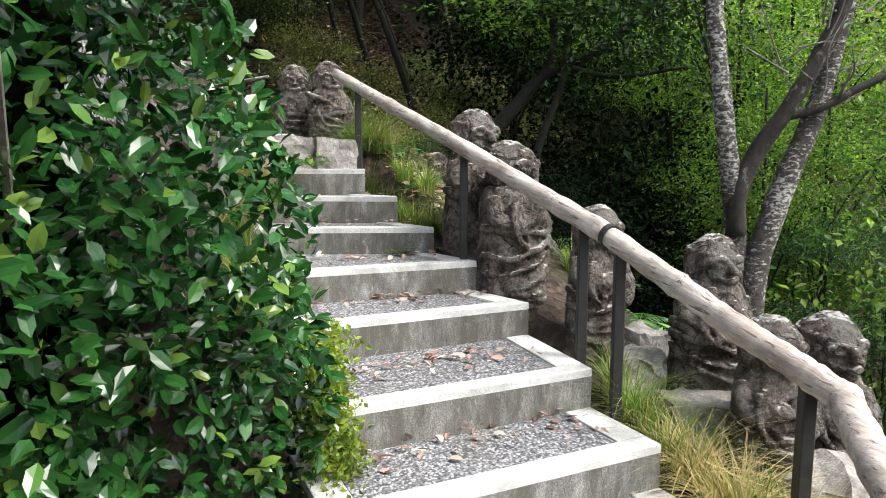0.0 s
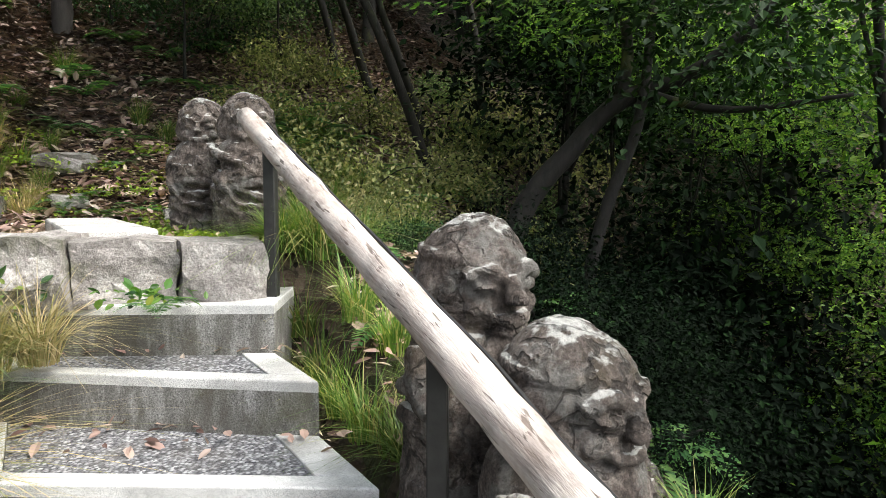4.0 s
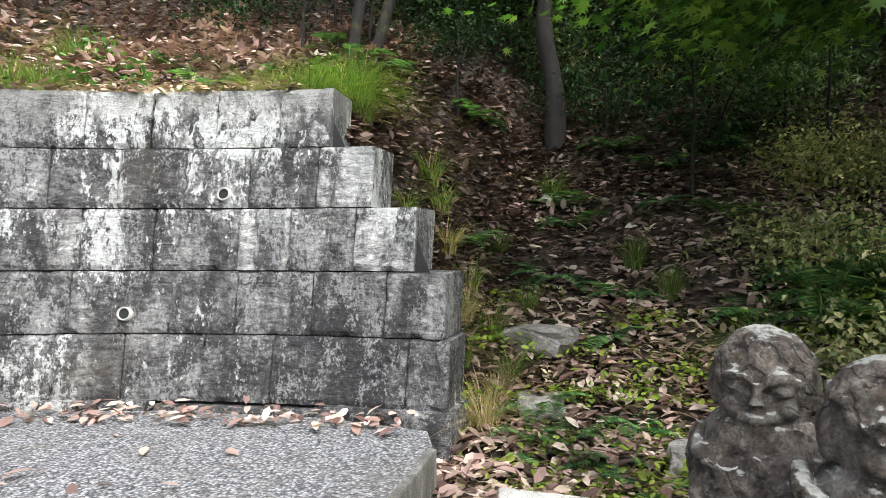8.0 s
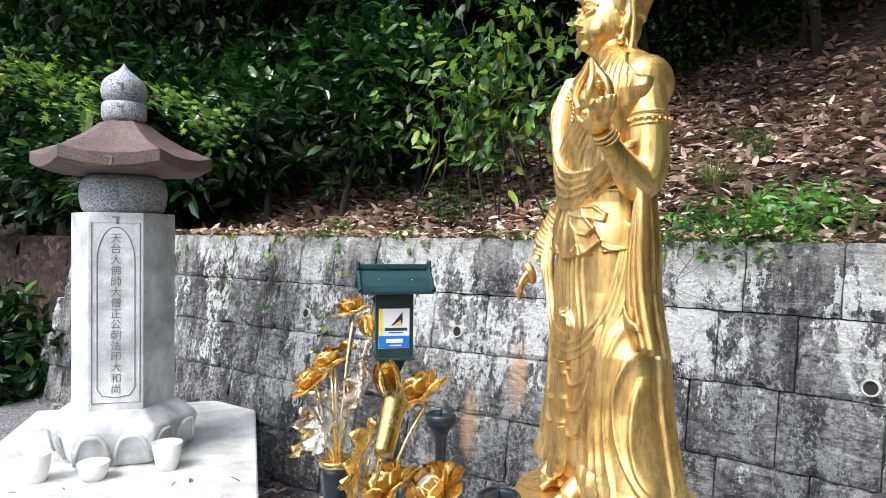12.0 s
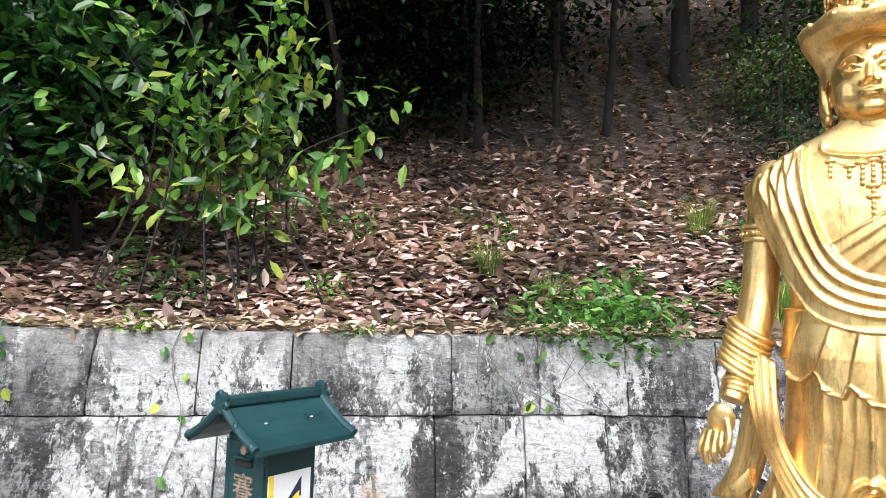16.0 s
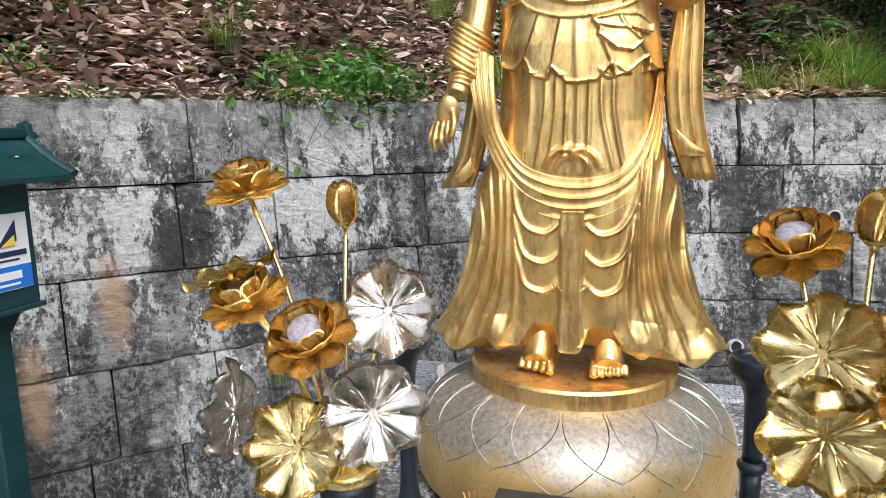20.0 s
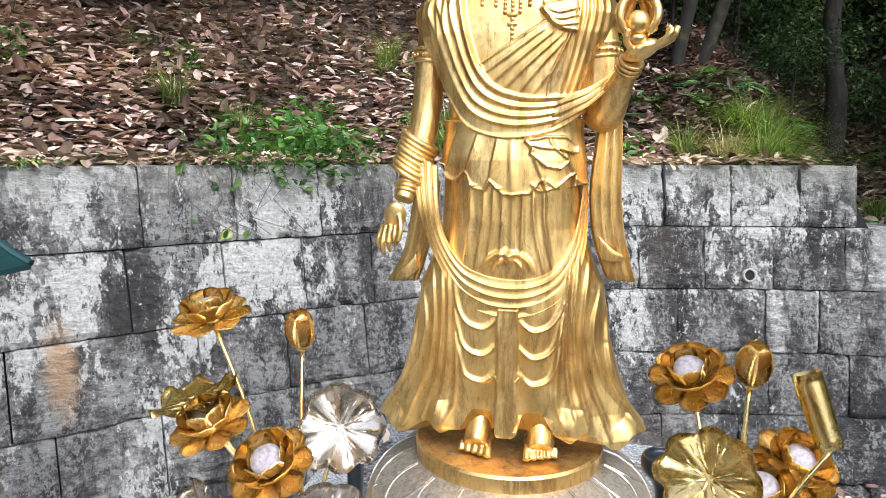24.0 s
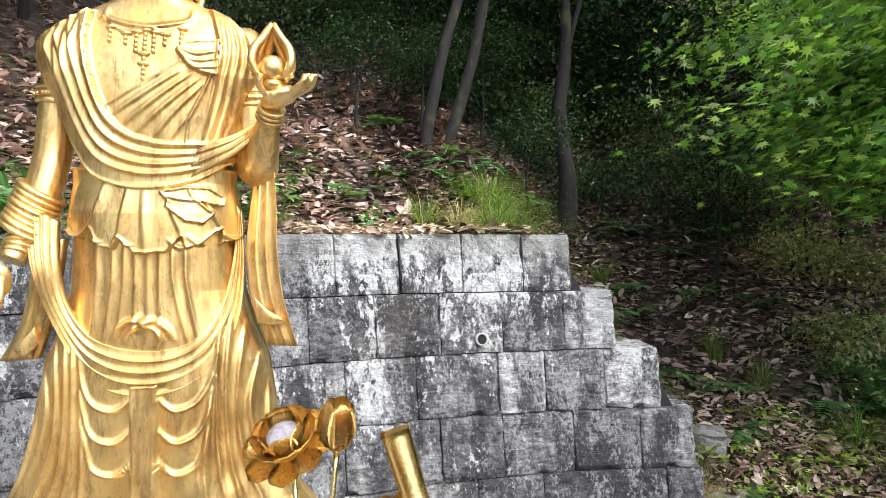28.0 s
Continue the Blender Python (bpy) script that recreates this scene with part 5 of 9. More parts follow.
    for x_, r_, sgn in ((-0.194, 0.0425, -1), (0.186, 0.0470, 1)):
        for o in (0.0, 0.013, 0.026):
            band((x_ + sgn * 0.001 * (1 - o * 40), -0.001, 0.895 + o), (-sgn * 0.1, 0, 1), r_ + 0.001 * (o == 0.013), 0.0048)
        for k in range(20):
            t = k * math.pi / 10
            ell(bm, (x_ + (r_ + 0.002) * math.cos(t), (r_ + 0.002) * math.sin(t), 0.9075), (0.004, 0.004, 0.0045), seg=6)
    for o in (0.0, 0.010, 0.020):
        way = Vector((-0.14, -0.42, -0.9)).normalized()
        band(Vector((-0.232, -0.082, 0.614)) + way * o, way, 0.0285 - 0.04 * o, 0.004)
        way = Vector((0.3, -0.65, 0.7)).normalized()
        band(Vector((0.238, -0.122, 0.854)) + way * o, way, 0.0275 - 0.04 * o, 0.004)
    # carved crown
    for k in range(11):
        t = -1.9 + 0.38 * k
        for z, r in ((1.328, 0.013), (1.352, 0.015), (1.382, 0.017), (1.412, 0.015), (1.434, 0.010)):
            q0 = Vector((0.0755 * math.sin(t), -0.0755 * math.cos(t), z))
            pts = [q0 + Vector((math.cos(t) * r * math.cos(q * 0.7 + k), math.sin(t) * r * math.cos(q * 0.7 + k), r * math.sin(q * 0.7 + k))) * (1 - q * 0.08) for q in range(10)]
            tube_bm(pts, 0.0030, 5, bm)
    # pendants of the necklace
    def front(x, z):
        w_, f_, _ = (float(v) for v in body_size(z))
        return -f_ * max(0.0, 1 - (abs(x) / w_) ** (2 / e)) ** (e / 2)
    for x_, zt, cnt in ((0.0, 1.024, 12), (-0.016, 1.020, 5), (0.016, 1.020, 5), (-0.036, 1.016, 3), (0.036, 1.016, 3), (-0.066, 1.030, 4), (0.066, 1.030, 4)):
        for j in range(cnt):
            z = zt - 0.0098 * j
            ell(bm, (x_, front(x_, z) - 0.002, z), (0.0046, 0.004, 0.0052), seg=8)
        ell(bm, (x_, front(x_, zt) - 0.002, zt), (0.011, 0.004, 0.004), seg=8)
    for z in (0.955, 0.975):
        ell(bm, (0, front(0, z) - 0.003, z), (0.012, 0.004, 0.0045), seg=8)

    def ribbon(edge_a, edge_b, lips, thick=0.012, amp=0.007, cross=30, steps=6, out=(0, -1, 0)):
        """A band of cloth in terraces between two edges in space."""
        P, Q = smooth_path(edge_a, steps), smooth_path(edge_b, steps)
        o = Vector(out).normalized()
        fr, ba = [], []
        for p, q in zip(P, Q):
            p, q = Vector(p), Vector(q)
            r1, r2 = [], []
            for j in range(cross + 1):
                u = j / cross
                saw = (u * lips) % 1.0
                h = amp * (saw ** 4 if j < cross else 0.9) + 0.004 * math.sin(math.pi * u)
                r1.append(bm.verts.new(p.lerp(q, u) + o * h))
                r2.append(bm.verts.new(p.lerp(q, u) - o * thick))
            fr.append(r1)
            ba.append(r2)
        for i in range(len(fr) - 1):
            for j in range(cross):
                bm.faces.new((fr[i][j], fr[i + 1][j], fr[i + 1][j + 1], fr[i][j + 1]))
                bm.faces.new((ba[i][j], ba[i][j + 1], ba[i + 1][j + 1], ba[i + 1][j]))
            for j in (0, cross):
                bm.faces.new((fr[i][j], ba[i][j], ba[i + 1][j], fr[i + 1][j]))
        for i in (0, len(fr) - 1):
            for j in range(cross):
                bm.faces.new((fr[i][j], fr[i][j + 1], ba[i][j + 1], ba[i][j]))

    # the swag that hangs from the wrist across the thighs and up at the other side
    up = [(-0.165, -0.085, 0.655), (-0.160, -0.098, 0.575), (-0.145, -0.10, 0.50), (-0.105, -0.108, 0.442), (-0.055, -0.116, 0.418), (0.0, -0.119, 0.409), (0.06, -0.116, 0.414), (0.105, -0.106, 0.440), (0.142, -0.080, 0.505), (0.158, -0.055, 0.60), (0.160, -0.035, 0.69)]
    low = [(-0.222, -0.070, 0.690), (-0.205, -0.095, 0.575), (-0.182, -0.085, 0.485), (-0.128, -0.090, 0.385), (-0.065, -0.112, 0.338), (0.004, -0.120, 0.325), (0.07, -0.112, 0.337), (0.128, -0.092, 0.378), (0.165, -0.060, 0.455), (0.172, -0.035, 0.56), (0.166, -0.020, 0.68)]
    ribbon(up, low, 4, 0.016, 0.010, 48, 8)
    # cloth wound about the hanging forearm
    for k in range(8):
        z, o = 0.712 - 0.011 * k, 0.0022 * k
        r = 0.0365 - 0.0003 * k
        tube_bm([(-0.216 - o + r * math.cos(t), -0.032 - 0.0055 * k + r * math.sin(t), z - 0.022 * math.cos(t)) for t in [j * math.pi / 12 for j in range(25)]], 0.0066 if k % 3 else 0.0085, 7, bm)
    # long hanging sleeve ends
    ribbon([(-0.222, -0.03, 0.64), (-0.238, -0.035, 0.54), (-0.258, -0.035, 0.45), (-0.296, -0.035, 0.380)], [(-0.170, -0.045, 0.62), (-0.180, -0.05, 0.54), (-0.200, -0.05, 0.45), (-0.222, -0.045, 0.385)], 3, 0.016, 0.010, 24, 6, (-0.2, -1, 0))
    ribbon([(-0.262, -0.055, 0.412), (-0.242, -0.062, 0.425), (-0.220, -0.058, 0.450)], [(-0.252, -0.050, 0.394), (-0.236, -0.055, 0.396), (-0.214, -0.05, 0.415)], 1, 0.004, 0.006, 10)
    ribbon([(0.196, -0.02, 0.78), (0.188, -0.035, 0.70), (0.180, -0.045, 0.60), (0.190, -0.05, 0.50), (0.222, -0.045, 0.405)], [(0.232, -0.045, 0.80), (0.238, -0.045, 0.70), (0.240, -0.045, 0.60), (0.252, -0.042, 0.50), (0.279, -0.035, 0.400)], 3, 0.026, 0.010, 24, 6, (0.25, -1, 0))
    ribbon([(0.196, -0.060, 0.505), (0.222, -0.066, 0.480), (0.252, -0.056, 0.462)], [(0.204, -0.056, 0.452), (0.226, -0.06, 0.448), (0.256, -0.05, 0.450)], 1, 0.004, 0.007, 10)
    # stole end laid over the raised forearm
    ribbon([(0.09, -0.100, 0.803), (0.13, -0.100, 0.812), (0.165, -0.095, 0.825), (0.196, -0.080, 0.845), (0.215, -0.06, 0.86)], [(0.088, -0.100, 0.740), (0.128, -0.102, 0.764), (0.165, -0.100, 0.785), (0.198, -0.092, 0.815), (0.222, -0.070, 0.845)], 3, 0.02, 0.008, 20)
    # jewel with its flame
    ell(bm, (0.250, -0.168, 0.906), (0.020, 0.020, 0.012))
    ell(bm, (0.250, -0.168, 0.936), (0.0245, 0.0245, 0.0245), seg=24)
    for k in range(3):
        t = math.radians((90, 5, 175)[k])
        for s_ in (-1, 1):
            pts = [(0.250 + 0.033 * q * math.cos(t + s_ * o), -0.168 + 0.033 * q * math.sin(t + s_ * o), z) for q, o, z in ((0.75, 0.62, 0.915), (1.2, 0.58, 0.942), (1.0, 0.46, 0.970), (0.5, 0.34, 0.992), (0.03, 0.0, 1.018))]
            tube_bm(smooth_path(pts, 4), [0.006 + 0.003 * math.sin(j * math.pi / 16) for j in range(17)], 7, bm)
        for q, z in ((0.95, 0.925), (1.02, 0.962)):
            ell(bm, (0.250 + 0.033 * q * math.cos(t), -0.168 + 0.033 * q * math.sin(t), z), (0.008, 0.008, 0.006), seg=8)
    bmesh.ops.recalc_face_normals(bm, faces=bm.faces[:])
    for me in (body, cast):
        bm.from_mesh(me)
        bpy.data.meshes.remove(me)
    thing("standing_statue", "gilded robed standing statue in a tall headdress holding a jewel", "statue", shrine(0, 0, STATUE_Z - 0.002), data=mesh_of(bm, M_GOLD, True, "standing_statue"))


build_statue()


# ---- altar pieces ----
def build_candlestick(u, v):
    root = thing("candlestick", "tall dark bronze candlestick with a spiked cup", "candlestick", shrine(u, v), group="altar candlesticks")
    prof = [(0.052, 0.0), (0.054, 0.012), (0.048, 0.03), (0.032, 0.05), (0.02, 0.075), (0.0165, 0.12), (0.0155, 0.2)]
    part("base", lathe_bm([p[:2] for p in smooth_path(prof, 3)], 28), M_BRONZE, root, smooth=True)
    part("ring", lathe_bm([(0.0155, 0.2), (0.021, 0.204), (0.023, 0.21), (0.021, 0.216), (0.0155, 0.22)], 28), M_BRONZE, root, smooth=True)
    prof = [(0.0155, 0.219), (0.016, 0.28), (0.018, 0.325), (0.028, 0.35), (0.041, 0.365), (0.044, 0.38), (0.041, 0.392), (0.034, 0.394), (0.03, 0.386), (0.0, 0.382)]
    part("cup", lathe_bm([p[:2] for p in smooth_path(prof, 3)][:-1] + [(0.001, 0.382)], 28), M_BRONZE, root, smooth=True)
    part("spike", lathe_bm([(0.003, 0.38), (0.002, 0.40), (0.0004, 0.415)], 8), M_BRONZE, root, smooth=True)


build_candlestick(-0.27, 0.37)
build_candlestick(0.315, 0.375)


def petal_bm(length, width, cup, tip=0.2, n=9, m=7):
    """A spoon-shaped petal that starts at the origin and runs along +y, its hollow up."""
    bm = bmesh.new()
    rows = []
    for i in range(n + 1):
        t = i / n
        w = width * (0.30 + 0.70 * math.sin(math.pi * 0.5 * min(1.0, t / 0.62))) * math.sqrt(max(0.012, 1 - max(0.0, (t - 0.58) / 0.42) ** 2.4))
        row = []
        for j in range(m):
            q = 2 * j / (m - 1) - 1
            row.append(bm.verts.new((q * w / 2, length * t * (1 - 0.25 * cup * t), cup * length * (0.75 * t * t) + 0.22 * w * q * q + tip * length * max(0, t - 0.75))))
        rows.append(row)
    for a, b in zip(rows, rows[1:]):
        for j in range(m - 1):
            bm.faces.new((a[j], a[j + 1], b[j + 1], b[j]))
    bmesh.ops.solidify(bm, geom=bm.faces[:], thickness=0.0012)
    return bm


PETALS = [mesh_of(petal_bm(0.054, 0.042, 0.34, 0.1), M_LOTUS, True, "petal"), mesh_of(petal_bm(0.047, 0.040, 0.66, 0.1), M_LOTUS, True, "petal"), mesh_of(petal_bm(0.040, 0.036, 1.0, 0.1), M_LOTUS, True, "petal")]
BUD_PETAL = mesh_of(petal_bm(0.05, 0.036, 1.5), M_LOTUS, True, "petal")


def lotus_leaf_mesh(material):
    bm = bmesh.new()
    n, rings = 72, []
    mid = bm.verts.new((0, 0, 0))
    for r in (0.012, 0.026, 0.042, 0.056, 0.066):
        ring = []
        for k in range(n):
            a = 2 * math.pi * k / n
            q = r / 0.066
            rr_ = r * (1 + 0.09 * q ** 3 * (2 * abs(math.cos(4 * a)) ** 0.55 - 1.2) + 0.03 * q * q * math.sin(3 * a))
            z = 0.012 * q * q + 0.0075 * q ** 3 * math.cos(8 * a) + 0.006 * q * q * math.sin(3 * a + 1) + 0.0022 * q ** 4 * math.cos(19 * a + 1)
            ring.append(bm.verts.new((rr_ * math.cos(a), rr_ * math.sin(a), z)))
        rings.append(ring)
    for k in range(n):
        bm.faces.new((mid, rings[0][k], rings[0][(k + 1) % n]))
    for a, b in zip(rings, rings[1:]):
        for k in range(n):
            bm.faces.new((a[k], b[k], b[(k + 1) % n], a[(k + 1) % n]))
    bmesh.ops.solidify(bm, geom=bm.faces[:], thickness=-0.0012)
    return mesh_of(bm, material, True, "lotus_leaf")


def vein_mesh(material):
    bm = bmesh.new()
    for k in range(8):
        a = 2 * math.pi * (k + 0.5) / 8
        tube_bm([(r * math.cos(a), r * math.sin(a), 0.001 + 0.010 * (r / 0.066) ** 2 - 0.006 * (r / 0.066) ** 2) for r in (0.006, 0.02, 0.035, 0.048)], [0.0024, 0.0022, 0.0018, 0.0010], 5, bm)
        for s in (-1, 1):
            tube_bm([((r * math.cos(a + s * o)), r * math.sin(a + s * o), 0.002 + 0.007 * (r / 0.066) ** 2) for r, o in ((0.02, 0.02), (0.034, 0.16), (0.05, 0.2))], [0.0012, 0.001, 0.0006], 4, bm)
    return mesh_of(bm, material, True, "veins")


LEAF_GOLD, LEAF_PALE = lotus_leaf_mesh(M_LEAFGOLD), lotus_leaf_mesh(M_SILVERY)
VEIN_GOLD, VEIN_PALE = vein_mesh(M_LEAFGOLD), vein_mesh(M_SILVERY)
POD = mesh_of(lathe_bm([(0.006, 0.0), (0.018, 0.01), (0.023, 0.026), (0.022, 0.029), (0.012, 0.0305), (0.001, 0.0305)], 20), M_SEED, True, "seed_pod")


def facing(at, way, spin=0.0):
    """A pose at a point whose +z looks along way."""
    q = Vector(way).to_track_quat("Z", "Y")
    return Matrix.Translation(at) @ q.to_matrix().to_4x4() @ pose(0, 0, 0, 0, 0, spin)


def lotus_vase(u, v, blooms):
    root = thing("lotus_vase", "dark bronze vase of gilded metal lotus flowers and leaves", "vase", shrine(u, v), group="altar vases")
    prof = [(0.055, 0.0), (0.058, 0.01), (0.05, 0.03), (0.038, 0.06), (0.034, 0.12), (0.037, 0.2), (0.042, 0.27)]
    part("vase_body", lathe_bm([p[:2] for p in smooth_path(prof, 3)], 32), M_BRONZE, root, smooth=True)
    part("rim", lathe_bm([(0.042, 0.268), (0.047, 0.27), (0.048, 0.284), (0.044, 0.288), (0.001, 0.284)], 32), M_LOTUS, root, "gilded vase rim", smooth=True)
    rr = random.Random(int(abs(u) * 1000))
    for kind, x, y, z, way in blooms:
        at = Vector((x - u, v - y, z))
        w = Vector((way[0], -way[1], way[2])).normalized()
        foot = Vector((at.x * 0.08, at.y * 0.08, 0.27))
        bend = foot.lerp(at, 0.5) + Vector((0, 0, 0.02 + 0.1 * (Vector((at.x, at.y, 0)).length)))
        part("stem", tube_bm(smooth_path([foot, bend, at - w * 0.012], 7), 0.0036, 7), M_LEAFGOLD, root, "thin gilded stem", smooth=True)
        m = facing(at, w, rr.uniform(0, 360))
        if kind in ("gold", "pale"):
            leaf = part("lotus_leaf", LEAF_GOLD if kind == "gold" else LEAF_PALE, None, root, "wavy gilded lotus leaf" if kind == "gold" else "wavy pale silver-gold lotus leaf", m=m)
            part("vein", VEIN_GOLD if kind == "gold" else VEIN_PALE, None, leaf)
        elif kind == "rolled":
            roll = bmesh.new()
            grid = [[roll.verts.new((0.021 * math.cos(q) * (0.82 + 0.18 * h), 0.021 * math.sin(q) * (0.82 + 0.18 * h), -0.01 + 0.115 * h)) for q in np.linspace(-2.5, 2.5, 15)] for h in np.linspace(0, 0.9, 9)]
            for g0, g1 in zip(grid, grid[1:]):
                for i in range(14):
                    roll.faces.new((g0[i], g0[i + 1], g1[i + 1], g1[i]))
            bmesh.ops.solidify(roll, geom=roll.faces[:], thickness=0.0014)
            part("rolled_leaf", roll, M_LEAFGOLD, root, "young gilded leaf rolled into a tube", smooth=True, m=m)
        elif kind == "bud":
            bud = part("lotus_bud", lathe_bm([(0.004, -0.012), (0.016, 0.0), (0.02, 0.018), (0.014, 0.036), (0.003, 0.048)], 16), M_LOTUS, root, "closed gilded lotus bud", smooth=True, m=m)
            for k in range(5):
                part("petal", BUD_PETAL, None, bud, m=pose(0, 0, -0.008, 0, 0, 72 * k) @ pose(0, 0.006, 0, 22, 0, 0))
        else:
            flower = part("lotus_flower", lathe_bm([(0.004, -0.012), (0.012, -0.004), (0.014, 0.002)], 12), M_LOTUS, root, "open gilded lotus flower", smooth=True, m=m)
            part("seed_pod", POD, None, flower, "grey pitted seed pod")
            for ring, (cnt, tilt, z0) in enumerate(((8, -8, -0.004), (8, 14, 0.0), (6, 26, 0.003))):
                for k in range(cnt):
                    part("petal", PETALS[ring], None, flower, m=pose(0, 0, z0, 0, 0, 360 / cnt * (k + 0.5 * ring) + rr.uniform(-4, 4)) @ pose(0, 0.012, 0, tilt + rr.uniform(-6, 6), 0, 0))


lotus_vase(-0.26, 0.66, [("flower", -0.423, 0.609, 0.665, (-0.1, 0.25, 0.9)), ("flower", -0.391, 0.676, 0.515, (-0.15, 0.35, 0.85)), ("flower", -0.272, 0.725, 0.485, (0.0, 0.6, 0.75)), ("bud", -0.287, 0.575, 0.62, (0.0, 0.15, 1)),
                         ("pale", -0.214, 0.6, 0.496, (0.25, 0.85, 0.3)), ("pale", -0.393, 0.719, 0.375, (-0.5, 0.75, 0.3)), ("gold", -0.294, 0.735, 0.342, (0.05, 0.85, 0.5)), ("pale", -0.202, 0.70, 0.386, (0.45, 0.8, 0.25)), ("gold", -0.425, 0.66, 0.545, (-0.25, 0.12, 0.95))])
lotus_vase(0.36, 0.65, [("flower", 0.320, 0.527, 0.59, (-0.25, 0.55, 0.8)), ("flower", 0.472, 0.53, 0.465, (0.1, 0.6, 0.75)), ("flower", 0.41, 0.60, 0.45, (-0.2, 0.6, 0.75)), ("bud", 0.385, 0.598, 0.615, (0.05, 0.2, 1)),
                        ("gold", 0.330, 0.64, 0.487, (-0.35, 0.85, 0.3)), ("gold", 0.334, 0.66, 0.396, (-0.3, 0.9, 0.15)), ("gold", 0.41, 0.74, 0.33, (0.1, 0.8, 0.5)), ("rolled", 0.481, 0.62, 0.545, (-0.28, -0.25, 0.9))])


def build_incense_box():
    root = thing("incense_burner", "square dark bronze incense burner with a flat lid, on short feet", "burner", shrine(0.03, 0.5))
    bm = bmesh.new()
    lo, hi = [], []
    for lst, s, z in ((lo, 0.085, 0.025), (hi, 0.105, 0.10)):
        for x, y in ((-1, -1), (1, -1), (1, 1), (-1, 1)):
            lst.append(bm.verts.new((x * s, y * s * 0.82, z)))
    bm.faces.new(lo[::-1])
    bm.faces.new(hi)
    for k in range(4):
        bm.faces.new((lo[k], lo[(k + 1) % 4], hi[(k + 1) % 4], hi[k]))
    bmesh.ops.bevel(bm, geom=bm.edges[:], offset=0.008, segments=3, profile=0.5, affect="EDGES")
    part("body", bm, M_BRONZE, root, smooth=False)
    part("rim", box_bm(0.232, 0.19, 0.018, 0.004, 2, at=(0, 0, 0.098)), M_BRONZE, root)
    part("lid", box_bm(0.25, 0.205, 0.012, 0.004, 2, at=(0, 0, 0.116)), M_BRONZE, root, "flat blue-black lid")
    part("lid_ring", lathe_bm([(0.06, 0.127), (0.062, 0.131), (0.056, 0.131), (0.05, 0.129)], 32), M_BRONZE, root, smooth=True)
    part("knob", lathe_bm([(0.006, 0.128), (0.005, 0.138), (0.010, 0.143), (0.010, 0.149), (0.003, 0.151)], 16), M_BRONZE, root, smooth=True, m=pose(-0.005, 0.035, 0))
    for x, y in ((-1, -1), (1, -1), (1, 1), (-1, 1)):
        part("foot", tube_bm(smooth_path([(x * 0.06, y * 0.048, 0.03), (x * 0.085, y * 0.066, 0.022), (x * 0.105, y * 0.08, 0.004)], 3), 0.007, 8), M_BRONZE, root, smooth=True)


build_incense_box()
cup_prof = [(0.02, 0.0), (0.03, 0.008), (0.034, 0.03), (0.035, 0.05), (0.032, 0.05), (0.028, 0.012), (0.001, 0.01)]
thing("white_cup", "small white porcelain cup on the platform", "cup", shrine(-0.08, 0.70), data=mesh_of(lathe_bm(cup_prof, 24), M_CUP, True))


def text_mesh(body, size, depth, material):
    cu = bpy.data.curves.new("letters", "FONT")
    cu.body, cu.size, cu.extrude, cu.align_x, cu.align_y = body, size, depth, "CENTER", "CENTER"
    cu.resolution_u = 3
    ob = bpy.data.objects.new("letters", cu)
    scene.collection.objects.link(ob)
    me = bpy.data.meshes.new_from_object(ob.evaluated_get(bpy.context.evaluated_depsgraph_get()))
    bpy.data.objects.remove(ob)
    me.materials.clear()
    me.materials.append(material)
    return me


